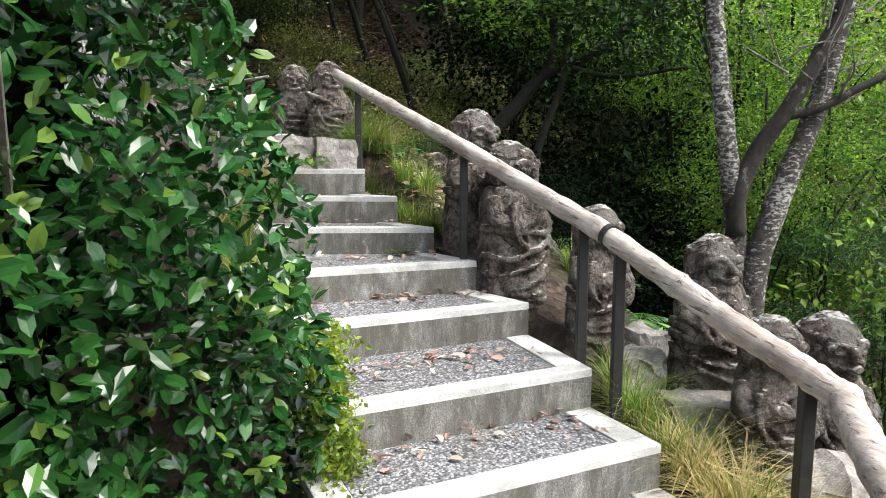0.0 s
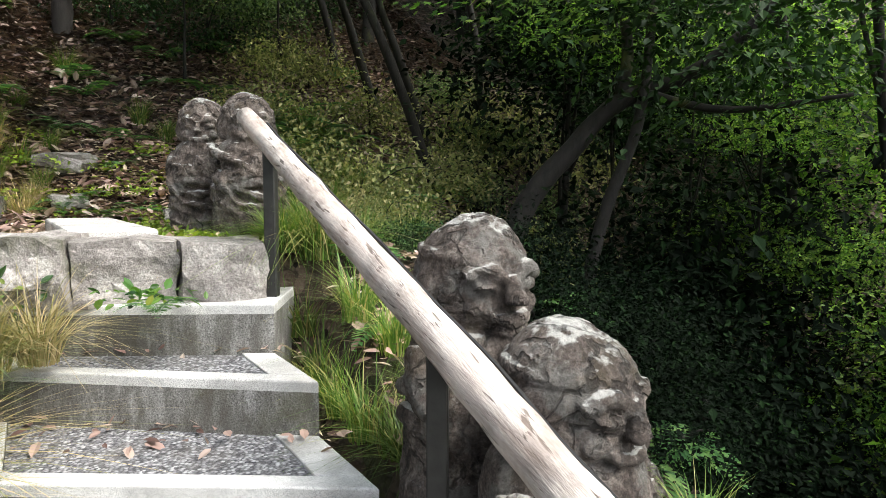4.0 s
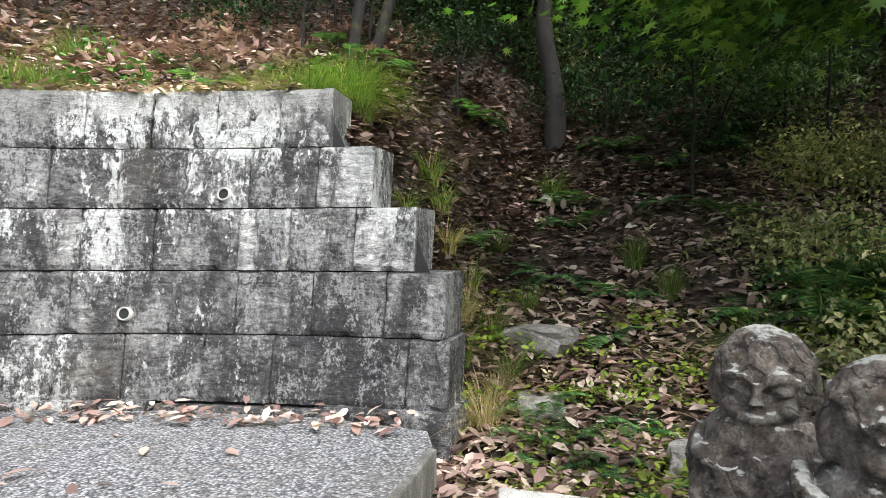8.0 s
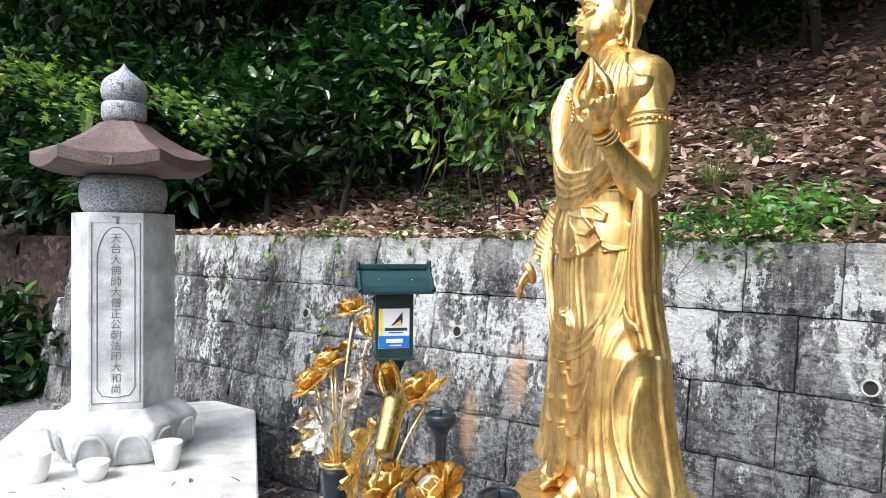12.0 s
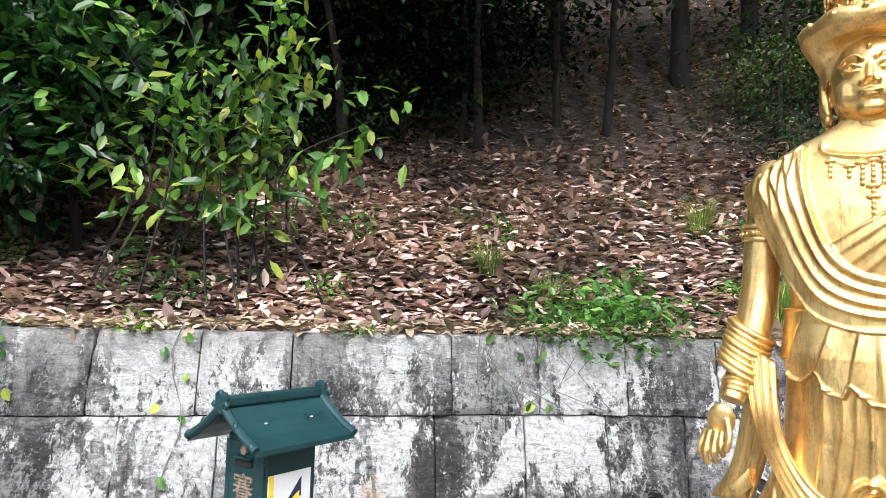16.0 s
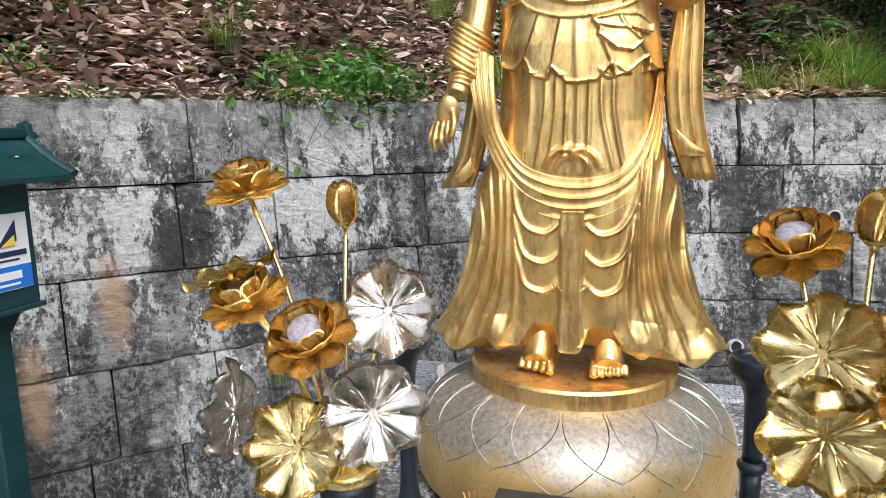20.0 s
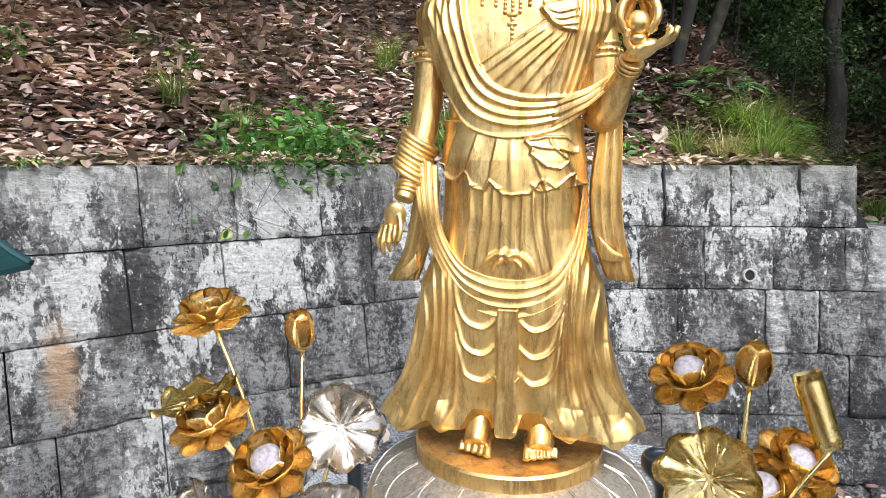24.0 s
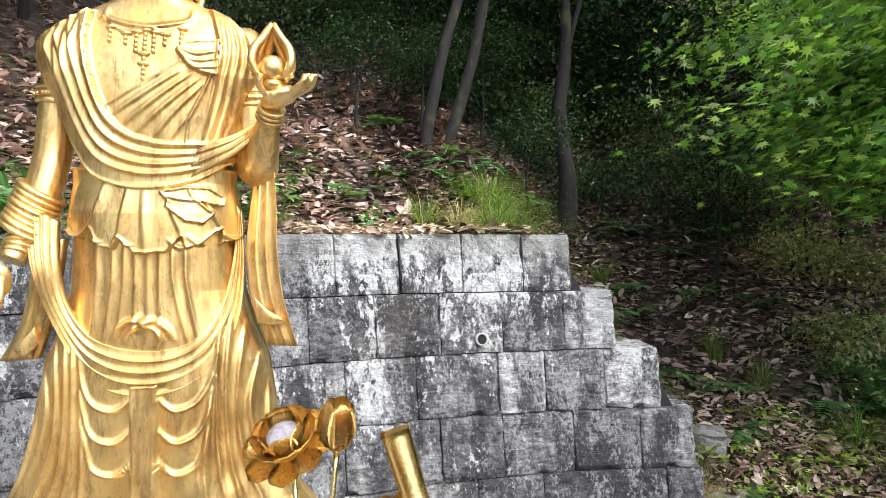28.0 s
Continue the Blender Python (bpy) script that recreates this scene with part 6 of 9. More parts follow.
# ---- offering box on its post ----
def build_offering_box():
    root = thing("offering_box", "dark green gabled metal offering box on a square post", "offering box", pose(-4.374, 2.33, PAVE_Z, 0, 0, TH))
    part("post", box_bm(0.058, 0.058, 0.93, 0.004, 2, at=(0, 0, 0.02)), M_GREEN, root)
    part("foot_plate", box_bm(0.14, 0.14, 0.02, 0.003, at=(0, 0, 0)), M_GREEN, root)
    bm = bmesh.new()
    lo = [bm.verts.new((x * 0.03, y * 0.03, 0.93)) for x, y in ((-1, -1), (1, -1), (1, 1), (-1, 1))]
    hi = [bm.verts.new((x * 0.05, y * 0.05, 0.985)) for x, y in ((-1, -1), (1, -1), (1, 1), (-1, 1))]
    bm.faces.new(lo[::-1])
    bm.faces.new(hi)
    for k in range(4):
        bm.faces.new((lo[k], lo[(k + 1) % 4], hi[(k + 1) % 4], hi[k]))
    part("bracket", bm, M_GREEN, root)
    part("floor_plate", box_bm(0.165, 0.165, 0.012, 0.002, at=(0, 0, 0.983)), M_GREEN, root)
    part("body", box_bm(0.15, 0.15, 0.29, 0.003, at=(0, 0, 0.994)), M_GREEN, root)
    door = part("door", box_bm(0.118, 0.006, 0.27, 0.002, at=(0, -0.077, 1.0)), M_GREEN, root, "narrow green front door")
    part("door_frame", box_bm(0.014, 0.008, 0.27, 0.002, at=(-0.066, -0.078, 1.0)), M_GREEN, root)
    part("door_frame", box_bm(0.014, 0.008, 0.27, 0.002, at=(0.066, -0.078, 1.0)), M_GREEN, root)
    part("coin_slot", box_bm(0.062, 0.006, 0.016, 0.002, at=(0, -0.082, 1.213)), M_HOLE, door, "dark coin slot")
    part("slot_lip", box_bm(0.07, 0.014, 0.006, 0.002, at=(0, -0.086, 1.231)), M_GREEN, door)
    part("lock", lathe_bm([(0.011, 0), (0.011, 0.006), (0.007, 0.008)], 16), M_INK, door, "round steel lock", smooth=False, m=pose(0, -0.08, 1.251, 90, 0, 0))
    for k, ch in enumerate("賽銭"):
        part("letter", text_mesh(ch, 0.078, 0.002, M_INK), None, door, "worn raised character", m=pose(0, -0.0825, 1.155 - 0.082 * k, 90, 0, 0))
    # sheet metal roof, gables to front and back
    for s in (-1, 1):
        bm = bmesh.new()
        pts = [(0.0, 1.362), (0.045, 1.325), (0.09, 1.296), (0.132, 1.276)]
        up = [[bm.verts.new((s * x, y, z)) for x, z in pts] for y in (-0.15, 0.15)]
        dn = [[bm.verts.new((s * x, y, z - 0.012)) for x, z in pts] for y in (-0.15, 0.15)]
        for j in range(3):
            bm.faces.new((up[0][j], up[0][j + 1], up[1][j + 1], up[1][j]))
            bm.faces.new((dn[0][j], dn[1][j], dn[1][j + 1], dn[0][j + 1]))
            for y in (0, 1):
                bm.faces.new((up[y][j], dn[y][j], dn[y][j + 1], up[y][j + 1]))
        bm.faces.new((up[0][3], dn[0][3], dn[1][3], up[1][3]))
        bm.faces.new((up[0][0], up[1][0], dn[1][0], dn[0][0]))
        bmesh.ops.recalc_face_normals(bm, faces=bm.faces[:])
        slope = part("roof_slope", bm, M_GREEN, root)
        for y in (-0.15, 0.15):
            part("barge_board", tube_bm([(s * x, y, z + 0.002) for x, z in pts], 0.010, 8), M_GREEN, slope)
        for y in (-0.07, 0.07):
            part("rivet", lathe_bm([(0.004, 0), (0.003, 0.003)], 8), M_PIPE, slope, "bright rivet", m=pose(s * 0.06, y, 1.318))
    part("ridge", box_bm(0.026, 0.3, 0.026, 0.006, 2, at=(0, 0, 1.357)), M_GREEN, root)
    for y in (-0.152, 0.152):
        cap = part("ridge_end", box_bm(0.04, 0.016, 0.05, 0.008, 2, at=(0, y, 1.345)), M_GREEN, root)
        for x, z in ((0, 1.39), (-0.022, 1.365), (0.022, 1.365), (0, 1.35), (-0.06, 1.322), (0.06, 1.322), (-0.12, 1.285), (0.12, 1.285)):
            part("stud", lathe_bm([(0.009, 0), (0.009, 0.005), (0.005, 0.009)], 10), M_GREEN, cap, m=pose(x, y, z, 90 if y < 0 else -90, 0, 0))
    # security sticker on the side
    st = part("sticker", box_bm(0.002, 0.128, 0.165, 0.0, at=(0.0765, -0.006, 1.035)), M_WHITE, root, "white and blue printed security sticker")
    part("band", box_bm(0.0012, 0.126, 0.05, 0.0, at=(0.0782, -0.006, 1.037)), M_BLUE, st, "blue printed band")
    part("stripe", box_bm(0.0012, 0.014, 0.112, 0.0, at=(0.0782, -0.062, 1.088)), M_YELLOW, st, "yellow printed stripe")
    part("printed_bar", box_bm(0.0008, 0.07, 0.017, 0.0, at=(0.0792, -0.004, 1.058)), M_WHITE, st)
    part("printed_bar", box_bm(0.0012, 0.094, 0.012, 0.0, at=(0.0782, 0.002, 1.108)), M_NAVY, st)
    part("printed_bar", box_bm(0.0012, 0.06, 0.004, 0.0, at=(0.0782, 0.0, 1.098)), M_NAVY, st)
    part("printed_bar", box_bm(0.0012, 0.05, 0.005, 0.0, at=(0.0790, 0.0, 1.045)), M_WHITE, st)
    for pts, m_ in ((((-0.02, 1.128), (0.028, 1.185), (0.028, 1.14)), M_NAVY), (((-0.012, 1.13), (0.022, 1.153), (0.022, 1.132)), M_YELLOW)):
        bm = bmesh.new()
        x0 = 0.0782 if m_ is M_NAVY else 0.0794
        va = [bm.verts.new((x0 + 0.001, y, z)) for y, z in pts]
        vb = [bm.verts.new((x0 - 0.001, y, z)) for y, z in pts]
        bm.faces.new(va)
        bm.faces.new(vb[::-1])
        for k in range(3):
            bm.faces.new((va[k], vb[k], vb[(k + 1) % 3], va[(k + 1) % 3]))
        bmesh.ops.recalc_face_normals(bm, faces=bm.faces[:])
        part("printed_shape", bm, m_, st)


build_offering_box()


# ---- hexagonal stone monument ----
def hexa(profile, spin=30):
    bm = lathe_bm(profile, 6)
    bmesh.ops.rotate(bm, cent=(0, 0, 0), matrix=Matrix.Rotation(radians(spin - 30), 3, "Z"), verts=bm.verts)
    return bm


def build_monument():
    MX, MY, MT = -4.40, 0.83, 126.0
    basep = thing("stone_plinth", "low pale stone plinth under the monument", "plinth", pose(MX, MY, PAVE_Z, 0, 0, MT))
    part("slab", box_bm(1.30, 2.1, 0.16, 0.008, at=(0.0, -0.12, 0.24)), M_PALE, basep)
    part("block_course", box_bm(1.2, 2.0, 0.24, 0.006, at=(0.0, -0.12, 0.0)), M_GRANITE, basep)
    root = thing("stone_monument", "hexagonal inscribed granite monument with a red-brown stone roof", "monument", pose(MX, MY, PAVE_Z + 0.40, 0, 0, MT))
    b = hexa([(0.295, 0.0), (0.315, 0.03), (0.352, 0.145), (0.352, 0.175), (0.335, 0.195), (0.25, 0.255)])
    bmesh.ops.bevel(b, geom=[e for e in b.edges], offset=0.012, segments=2, profile=0.5, affect="EDGES")
    base = part("lotus_base", b, M_MONUMENT, root, "petal-carved stone base")
    for k in range(6):
        a = math.pi / 3 * k - math.pi / 2
        for off in (-0.085, 0.085):
            pts = []
            for j in range(11):
                t = j / 10 * 2 - 1
                hz = 0.02 + 0.135 * (1 - abs(t) ** 4)
                ap = 0.866 * (0.308 + 0.322 * (hz - 0.02)) + 0.004
                pts.append((ap * math.cos(a) - (off + t * 0.078) * math.sin(a), ap * math.sin(a) + (off + t * 0.078) * math.cos(a), hz))
            part("petal_edge", tube_bm(pts, 0.011, 6), M_MONUMENT, base, smooth=True)
    sh = hexa([(0.24, 0.25), (0.24, 1.20)])
    bmesh.ops.bevel(sh, geom=sh.edges[:], offset=0.005, segments=2, profile=0.5, affect="EDGES")
    shaft = part("shaft", sh, M_MONUMENT, root, "inscribed pale granite shaft")
    f = -0.24 * math.cos(math.pi / 6)
    for pts in ([(-0.105, 0.29), (-0.105, 1.15), (0.105, 1.15), (0.105, 0.29), (-0.105, 0.29)],):
        part("panel_line", tube_bm([(x, f, z) for x, z in pts], 0.003, 5), M_CUT, shaft, "incised frame line")
    arch = [(-0.082, 0.36)] + [(-0.082 + 0.082 * (j / 8) ** 1.6, 0.98 + 0.15 * math.sin(j / 8 * math.pi / 2)) for j in range(9)]
    arch = arch + [(-x, z) for x, z in arch[::-1]] + [(0.06, 0.325), (0, 0.315), (-0.06, 0.325), (-0.082, 0.36)]
    part("panel_line", tube_bm([(x, f, z) for x, z in arch], 0.003, 5), M_CUT, shaft, "incised pointed arch line")
    for k, ch in enumerate("天台大佛師大僧正公朝法印大和尚"):
        part("letter", text_mesh(ch, 0.050, 0.0012, M_CUT), None, shaft, "carved character", m=pose(0, f - 0.001, 1.075 - 0.0515 * k, 90, 0, 0))
    prof = [(0.165, 1.20), (0.19, 1.22), (0.203, 1.29), (0.195, 1.35), (0.17, 1.385)]
    part("drum", lathe_bm([p[:2] for p in smooth_path(prof, 3)], 32), M_GRANITE, root, smooth=True)
    # roof with sagging eaves
    bm = bmesh.new()
    prof = [(0.18, 1.385), (0.405, 1.40), (0.42, 1.41), (0.42, 1.465), (0.395, 1.475), (0.29, 1.525), (0.19, 1.59), (0.115, 1.65), (0.09, 1.66)]
    rings = []
    for r, z in prof:
        ring = []
        for k in range(24):
            a = 2 * math.pi * k / 24 + math.pi / 6 * 0
            w = (k % 4) / 4
            ca = math.pi / 3 * (k // 4)
            p0 = Vector((math.cos(ca), math.sin(ca), 0)) * r
            p1 = Vector((math.cos(ca + math.pi / 3), math.sin(ca + math.pi / 3), 0)) * r
            p = p0.lerp(p1, w)
            lift = 0.03 * (r / 0.42) ** 2 * (2 * abs(w - 0.5)) ** 2
            ring.append(bm.verts.new((p.x, p.y, z + lift)))
        rings.append(ring)
    for a, b in zip(rings, rings[1:]):
        for k in range(24):
            bm.faces.new((a[k], a[(k + 1) % 24], b[(k + 1) % 24], b[k]))
    bm.faces.new(rings[0][::-1])
    bm.faces.new(rings[-1])
    part("roof", bm, M_ROOFSTONE, root, "red-brown six-sided stone roof")
    prof = [(0.085, 1.658), (0.102, 1.675), (0.105, 1.72), (0.098, 1.75), (0.088, 1.755)]
    part("finial_ring", lathe_bm([p[:2] for p in smooth_path(prof, 2)], 28), M_GRANITE, root, smooth=True)
    prof = [(0.085, 1.757), (0.103, 1.785), (0.106, 1.825), (0.092, 1.865), (0.058, 1.895), (0.026, 1.92), (0.002, 1.955)]
    part("finial", lathe_bm([p[:2] for p in smooth_path(prof, 3)], 28), M_GRANITE, root, "onion-shaped stone finial", smooth=True)
    for z, r in ((1.82, 0.107), (1.71, 0.104), (1.435, 0.365), (1.29, 0.205), (1.165, 0.209)):
        part("carved_mark", box_bm(0.032, 0.004, 0.006, at=(0, -r - 0.002, z + 0.01)), M_CUT, root, "small carved mark")
        part("carved_mark", box_bm(0.008, 0.004, 0.03, at=(0.006, -r - 0.002, z - 0.02)), M_CUT, root, "small carved mark")
    cups = [(-3.928, 0.807, 0.9), (-4.041, 1.023, 0.55), (-4.260, 1.234, 0.9)]
    for wx, wy, h in cups:
        thing("white_cup", "white porcelain offering cup on the plinth", "cup", pose(wx, wy, PAVE_Z + 0.4), group="plinth cups", data=mesh_of(lathe_bm([(0.045, 0), (0.055, 0.05 * h), (0.068, 0.14 * h), (0.063, 0.14 * h), (0.045, 0.03), (0.001, 0.025)], 24), M_CUP, True))


build_monument()

# ---- carved stone figures beside the steps, each one plain mesh ----
PITTING = bpy.data.textures.new("pitting", "CLOUDS")
PITTING.noise_scale, PITTING.noise_depth = 0.022, 5
WEAR = bpy.data.textures.new("wear", "CLOUDS")
WEAR.noise_scale, WEAR.noise_depth = 0.11, 2
FOLDS = bpy.data.textures.new("folds", "MARBLE")
FOLDS.noise_scale, FOLDS.turbulence, FOLDS.noise_depth, FOLDS.marble_type = 0.16, 9.0, 2, "SHARP"


def stone_figure(x, y, z0, z1, hr, face, seed, label, wide=1.0, lean=0.0):
    """A squat seated figure with a large round head; face: the heading of its front in degrees from +x."""
    rr = random.Random(seed)
    h = z1 - z0
    bm = bmesh.new()
    hz = h - hr * 1.08
    prof = [(hr * 1.15 * wide, -0.12), (hr * 1.22 * wide, 0.0), (hr * 1.25 * wide, (hz - hr) * 0.35), (hr * 1.12 * wide, (hz - hr) * 0.7), (hr * 1.0 * wide, hz - hr * 1.0), (hr * 0.6, hz - hr * 0.55)]
    add_bm(bm, lathe_bm([p[:2] for p in smooth_path(prof, 4)], 28))
    hx = lean
    ell(bm, (hx, 0, hz), (hr * 0.95, hr * 0.98, hr * 1.08), seg=24)
    ell(bm, (hx, -hr * 0.16, hz - hr * 0.38), (hr * 0.84, hr * 0.80, hr * 0.74), seg=20)
    for s in (-1, 1):
        ell(bm, (hx + s * hr * 0.9, hr * 0.05, hz - hr * 0.18), (hr * 0.17, hr * 0.26, hr * 0.42))
        tube_bm(smooth_path([(hx + s * hr * 0.12, -hr * 0.95, hz + hr * 0.08), (hx + s * hr * 0.4, -hr * 0.93, hz + hr * 0.22), (hx + s * hr * 0.72, -hr * 0.7, hz + hr * 0.08)], 5), hr * 0.12, 8, bm)
        ell(bm, (hx + s * hr * 0.38, -hr * 0.86, hz - hr * 0.06), (hr * 0.23, hr * 0.16, hr * 0.11))
        ell(bm, (hx + s * hr * 0.45, -hr * 0.76, hz - hr * 0.4), (hr * 0.24, hr * 0.16, hr * 0.2))
        # upper arm, forearm to the joined palms
        tube_bm(smooth_path([(s * hr * 0.95 * wide, 0, hz - hr * 1.15), (s * hr * 1.12 * wide, -hr * 0.3, hz - hr * 1.9), (s * hr * 0.75, -hr * 0.95, hz - hr * 2.1), (s * hr * 0.15, -hr * 1.2, hz - hr * 1.75)], 5), hr * 0.30, 10, bm)
        for k in range(3):
            tube_bm(smooth_path([(s * hr * (0.55 + 0.2 * k), -hr * 0.75, hz - hr * (1.1 + 0.1 * k)), (s * hr * (0.7 + 0.2 * k), -hr * 1.02, hz - hr * (1.7 + 0.3 * k)), (s * hr * (0.25 + 0.2 * k), -hr * 1.2, hz - hr * (2.3 + 0.35 * k))], 4), hr * 0.14, 7, bm)
    tube_bm([(hx, -hr * 0.98, hz + hr * 0.08), (hx, -hr * 1.12, hz - hr * 0.2), (hx, -hr * 1.14, hz - hr * 0.32)], [hr * 0.10, hr * 0.14, hr * 0.19], 9, bm)
    tube_bm(smooth_path([(hx - hr * 0.35, -hr * 0.92, hz - hr * 0.56), (hx, -hr * 1.04, hz - hr * 0.62), (hx + hr * 0.35, -hr * 0.92, hz - hr * 0.56)], 4), hr * 0.10, 7, bm)
    ell(bm, (hx, -hr * 0.92, hz - hr * 0.8), (hr * 0.3, hr * 0.14, hr * 0.12))
    ell(bm, (0, -hr * 1.3, hz - hr * 1.65), (hr * 0.22, hr * 0.2, hr * 0.42))
    for k in range(3):
        tube_bm(smooth_path([(-hr * 1.15 * wide, -hr * 0.5, h * (0.3 - 0.08 * k)), (0, -hr * 1.28 * wide, h * (0.2 - 0.08 * k)), (hr * 1.15 * wide, -hr * 0.5, h * (0.3 - 0.08 * k))], 5), hr * 0.17, 7, bm)
    # carved robe folds round the body
    for k in range(8):
        zf = h * (0.06 + 0.072 * k)
        if zf > hz - hr * 1.5:
            break
        tilt, R_ = rr.uniform(-0.09, 0.09), hr * 1.2 * wide
        arc = [(R_ * math.sin(q), -R_ * math.cos(q) * 1.02, zf + h * tilt * math.sin(q) - 0.03 * math.cos(q) + rr.gauss(0, 0.006)) for q in np.linspace(-1.9, 1.9, 9)]
        tube_bm(smooth_path(arc, 3), hr * rr.uniform(0.11, 0.17), 7, bm)
    # hair line and knot of the brow
    zc = hz + hr * 0.44
    rc = hr * 0.95 * math.sqrt(1 - (0.44 / 1.08) ** 2)
    tube_bm([(hx + rc * math.cos(q), rc * math.sin(q), zc + 0.012 * math.sin(q)) for q in np.linspace(0, 2 * math.pi, 25)], hr * 0.07, 6, bm)
    if seed % 2:
        ell(bm, (-hr * 0.2, -hr * 1.35, h * 0.22), (hr * 0.55, hr * 0.35, hr * 0.45))
    bmesh.ops.recalc_face_normals(bm, faces=bm.faces[:])
    ob = thing("stone_figure", label, "statue", pose(x, y, z0, 0, 0, face + 90), group="stone figures", data=mesh_of(bm, M_FIGURE, True, "stone_figure"))
    m = ob.modifiers.new("carve", "REMESH")
    m.mode, m.voxel_size, m.use_smooth_shade = "VOXEL", 0.0060, True
    d = ob.modifiers.new("weather", "DISPLACE")
    d.texture, d.strength, d.mid_level = PITTING, 0.011, 0.5
    e = ob.modifiers.new("wear", "DISPLACE")
    e.texture, e.strength, e.mid_level = WEAR, 0.014, 0.5
    f = ob.modifiers.new("folds", "DISPLACE")
    f.texture, f.strength, f.mid_level = FOLDS, 0.014, 0.6


FIG = "weathered dark stone figure with joined hands and white lichen"
stone_figure(0.175, 3.90, 0.95, 1.90, 0.142, -50, 1, "weathered stone figure with a round white-spotted head")
stone_figure(0.372, 3.60, 0.62, 1.705, 0.142, -40, 2, "mossy brown stone figure with closed eyes and folded robe", 1.1)
stone_figure(0.752, 3.19, 0.50, 1.378, 0.118, -60, 3, "small stone figure with a pale lichened crown")
stone_figure(1.232, 2.97, 0.30, 1.258, 0.122, -70, 4, "square-headed stone figure under a leaning tree", 1.15)
stone_figure(1.655, 2.745, 0.02, 0.946, 0.135, -75, 5, "low stone figure with a mossy white cap")
stone_figure(1.31, 2.55, 0.12, 0.972, 0.12, -75, 6, FIG)
stone_figure(-0.915, 5.35, 1.64, 2.395, 0.125, -60, 7, "stone figure with a bright white lichened top, at the rail's end", 1.1)
stone_figure(-1.235, 5.59, 1.64, 2.405, 0.125, -80, 8, "grey stone figure leaning beside another, pale lichen on its face", 1.1)
stone_figure(-0.045, 5.25, 0.95, 1.675, 0.105, -60, 9, FIG)
stone_figure(0.64, 4.45, 0.6, 1.29, 0.10, -60, 10, FIG)
for k, (x, y, z, sx, sy, sz) in enumerate(((1.12, 2.75, 0.42, 0.34, 0.26, 0.3), (1.5, 2.35, 0.25, 0.4, 0.3, 0.34), (0.92, 3.05, 0.55, 0.3, 0.26, 0.26), (1.02, 3.3, 0.62, 0.24, 0.2, 0.22), (1.9, 2.3, 0.1, 0.4, 0.34, 0.3), (-2.66, 6.62, 2.32, 0.34, 0.24, 0.14), (-2.45, 6.3, 2.06, 0.2, 0.16, 0.1), (-1.5, 6.05, 1.86, 0.24, 0.16, 0.12), (-1.75, 6.3, 2.0, 0.2, 0.14, 0.1), (-0.75, 5.75, 1.78, 0.3, 0.2, 0.16))):
    thing("boulder", "rough lichened boulder lying in the soil", "rock", pose(x, y, min(z, gz(x, y) + sz * 0.3) if k > 4 else z, 0, 0, 37 * k), group="loose boulders", data=rock_mesh(sx, sy, sz, 20 + k, 0.16))
thing("boulder", "dark rounded boulder at the terrace corner", "rock", pose(-1.36, 3.38, 1.72, 4, 3, 30), data=rock_mesh(0.36, 0.34, 0.70, 41, 0.12, M_FIGURE, cuts=6))

# ---- handrail ----
def build_rail():
    root = thing("handrail", "peeled log handrail on black steel posts beside the steps", "handrail")
    low = [(1.19, 1.89, 0.874), (1.11, 2.02, 0.938), (1.0, 2.195, 1.015), (0.874, 2.395, 1.12), (0.68, 2.70, 1.28)]
    foot = [(1.02, 1.15, 0.66), (1.08, 1.50, 0.785), (1.15, 1.74, 0.84), (1.197, 1.885, 0.872)]
    high = [(0.672, 2.712, 1.288), (0.42, 3.12, 1.455), (0.12, 3.60, 1.66), (-0.34, 4.31, 1.955), (-0.80, 5.02, 2.255)]
    for pts, r0, r1 in ((low, 0.048, 0.045), (high, 0.046, 0.04), (foot, 0.05, 0.048)):
        path = smooth_path(pts, 9)
        m = len(path)
        rad = [(r0 + (r1 - r0) * i / m) * (1 + 0.05 * math.sin(i * 1.9) + (0.10 if i % 11 == 5 else 0)) for i in range(m)]
        part("log_rail", tube_bm(path, rad, 14, None, 0.05), M_RAIL, root, "pale peeled log", smooth=True)
        crack = [Vector(p) + Vector((0.035, 0.02, 0.022 + 0.004 * math.sin(k))) for k, p in enumerate(path[2:-2])]
        part("drying_crack", tube_bm(crack, 0.0055, 5), M_HOLE, root, "dark drying crack in the log")
    part("rail_joint", tube_bm([(0.692, 2.678, 1.273), (0.682, 2.696, 1.281)], 0.051, 14), M_POST, root, "black joint ring")
    for x, y, z0, z1 in ((-0.60, 4.72, 1.45, 2.10), (0.115, 3.615, 0.9, 1.63), (0.61, 2.82, 0.60, 1.30), (0.72, 2.63, 0.5, 1.23), (1.14, 1.97, 0.2, 0.9), (1.05, 1.32, -0.1, 0.7)):
        part("post", box_bm(0.044, 0.044, z1 - z0, 0.004, at=(x, y, z0)), M_POST, root, "black steel post")


build_rail()


# ---- leaves in number ----
def unit(v):
    return v / np.maximum(np.linalg.norm(v, axis=1, keepdims=True), 1e-9)


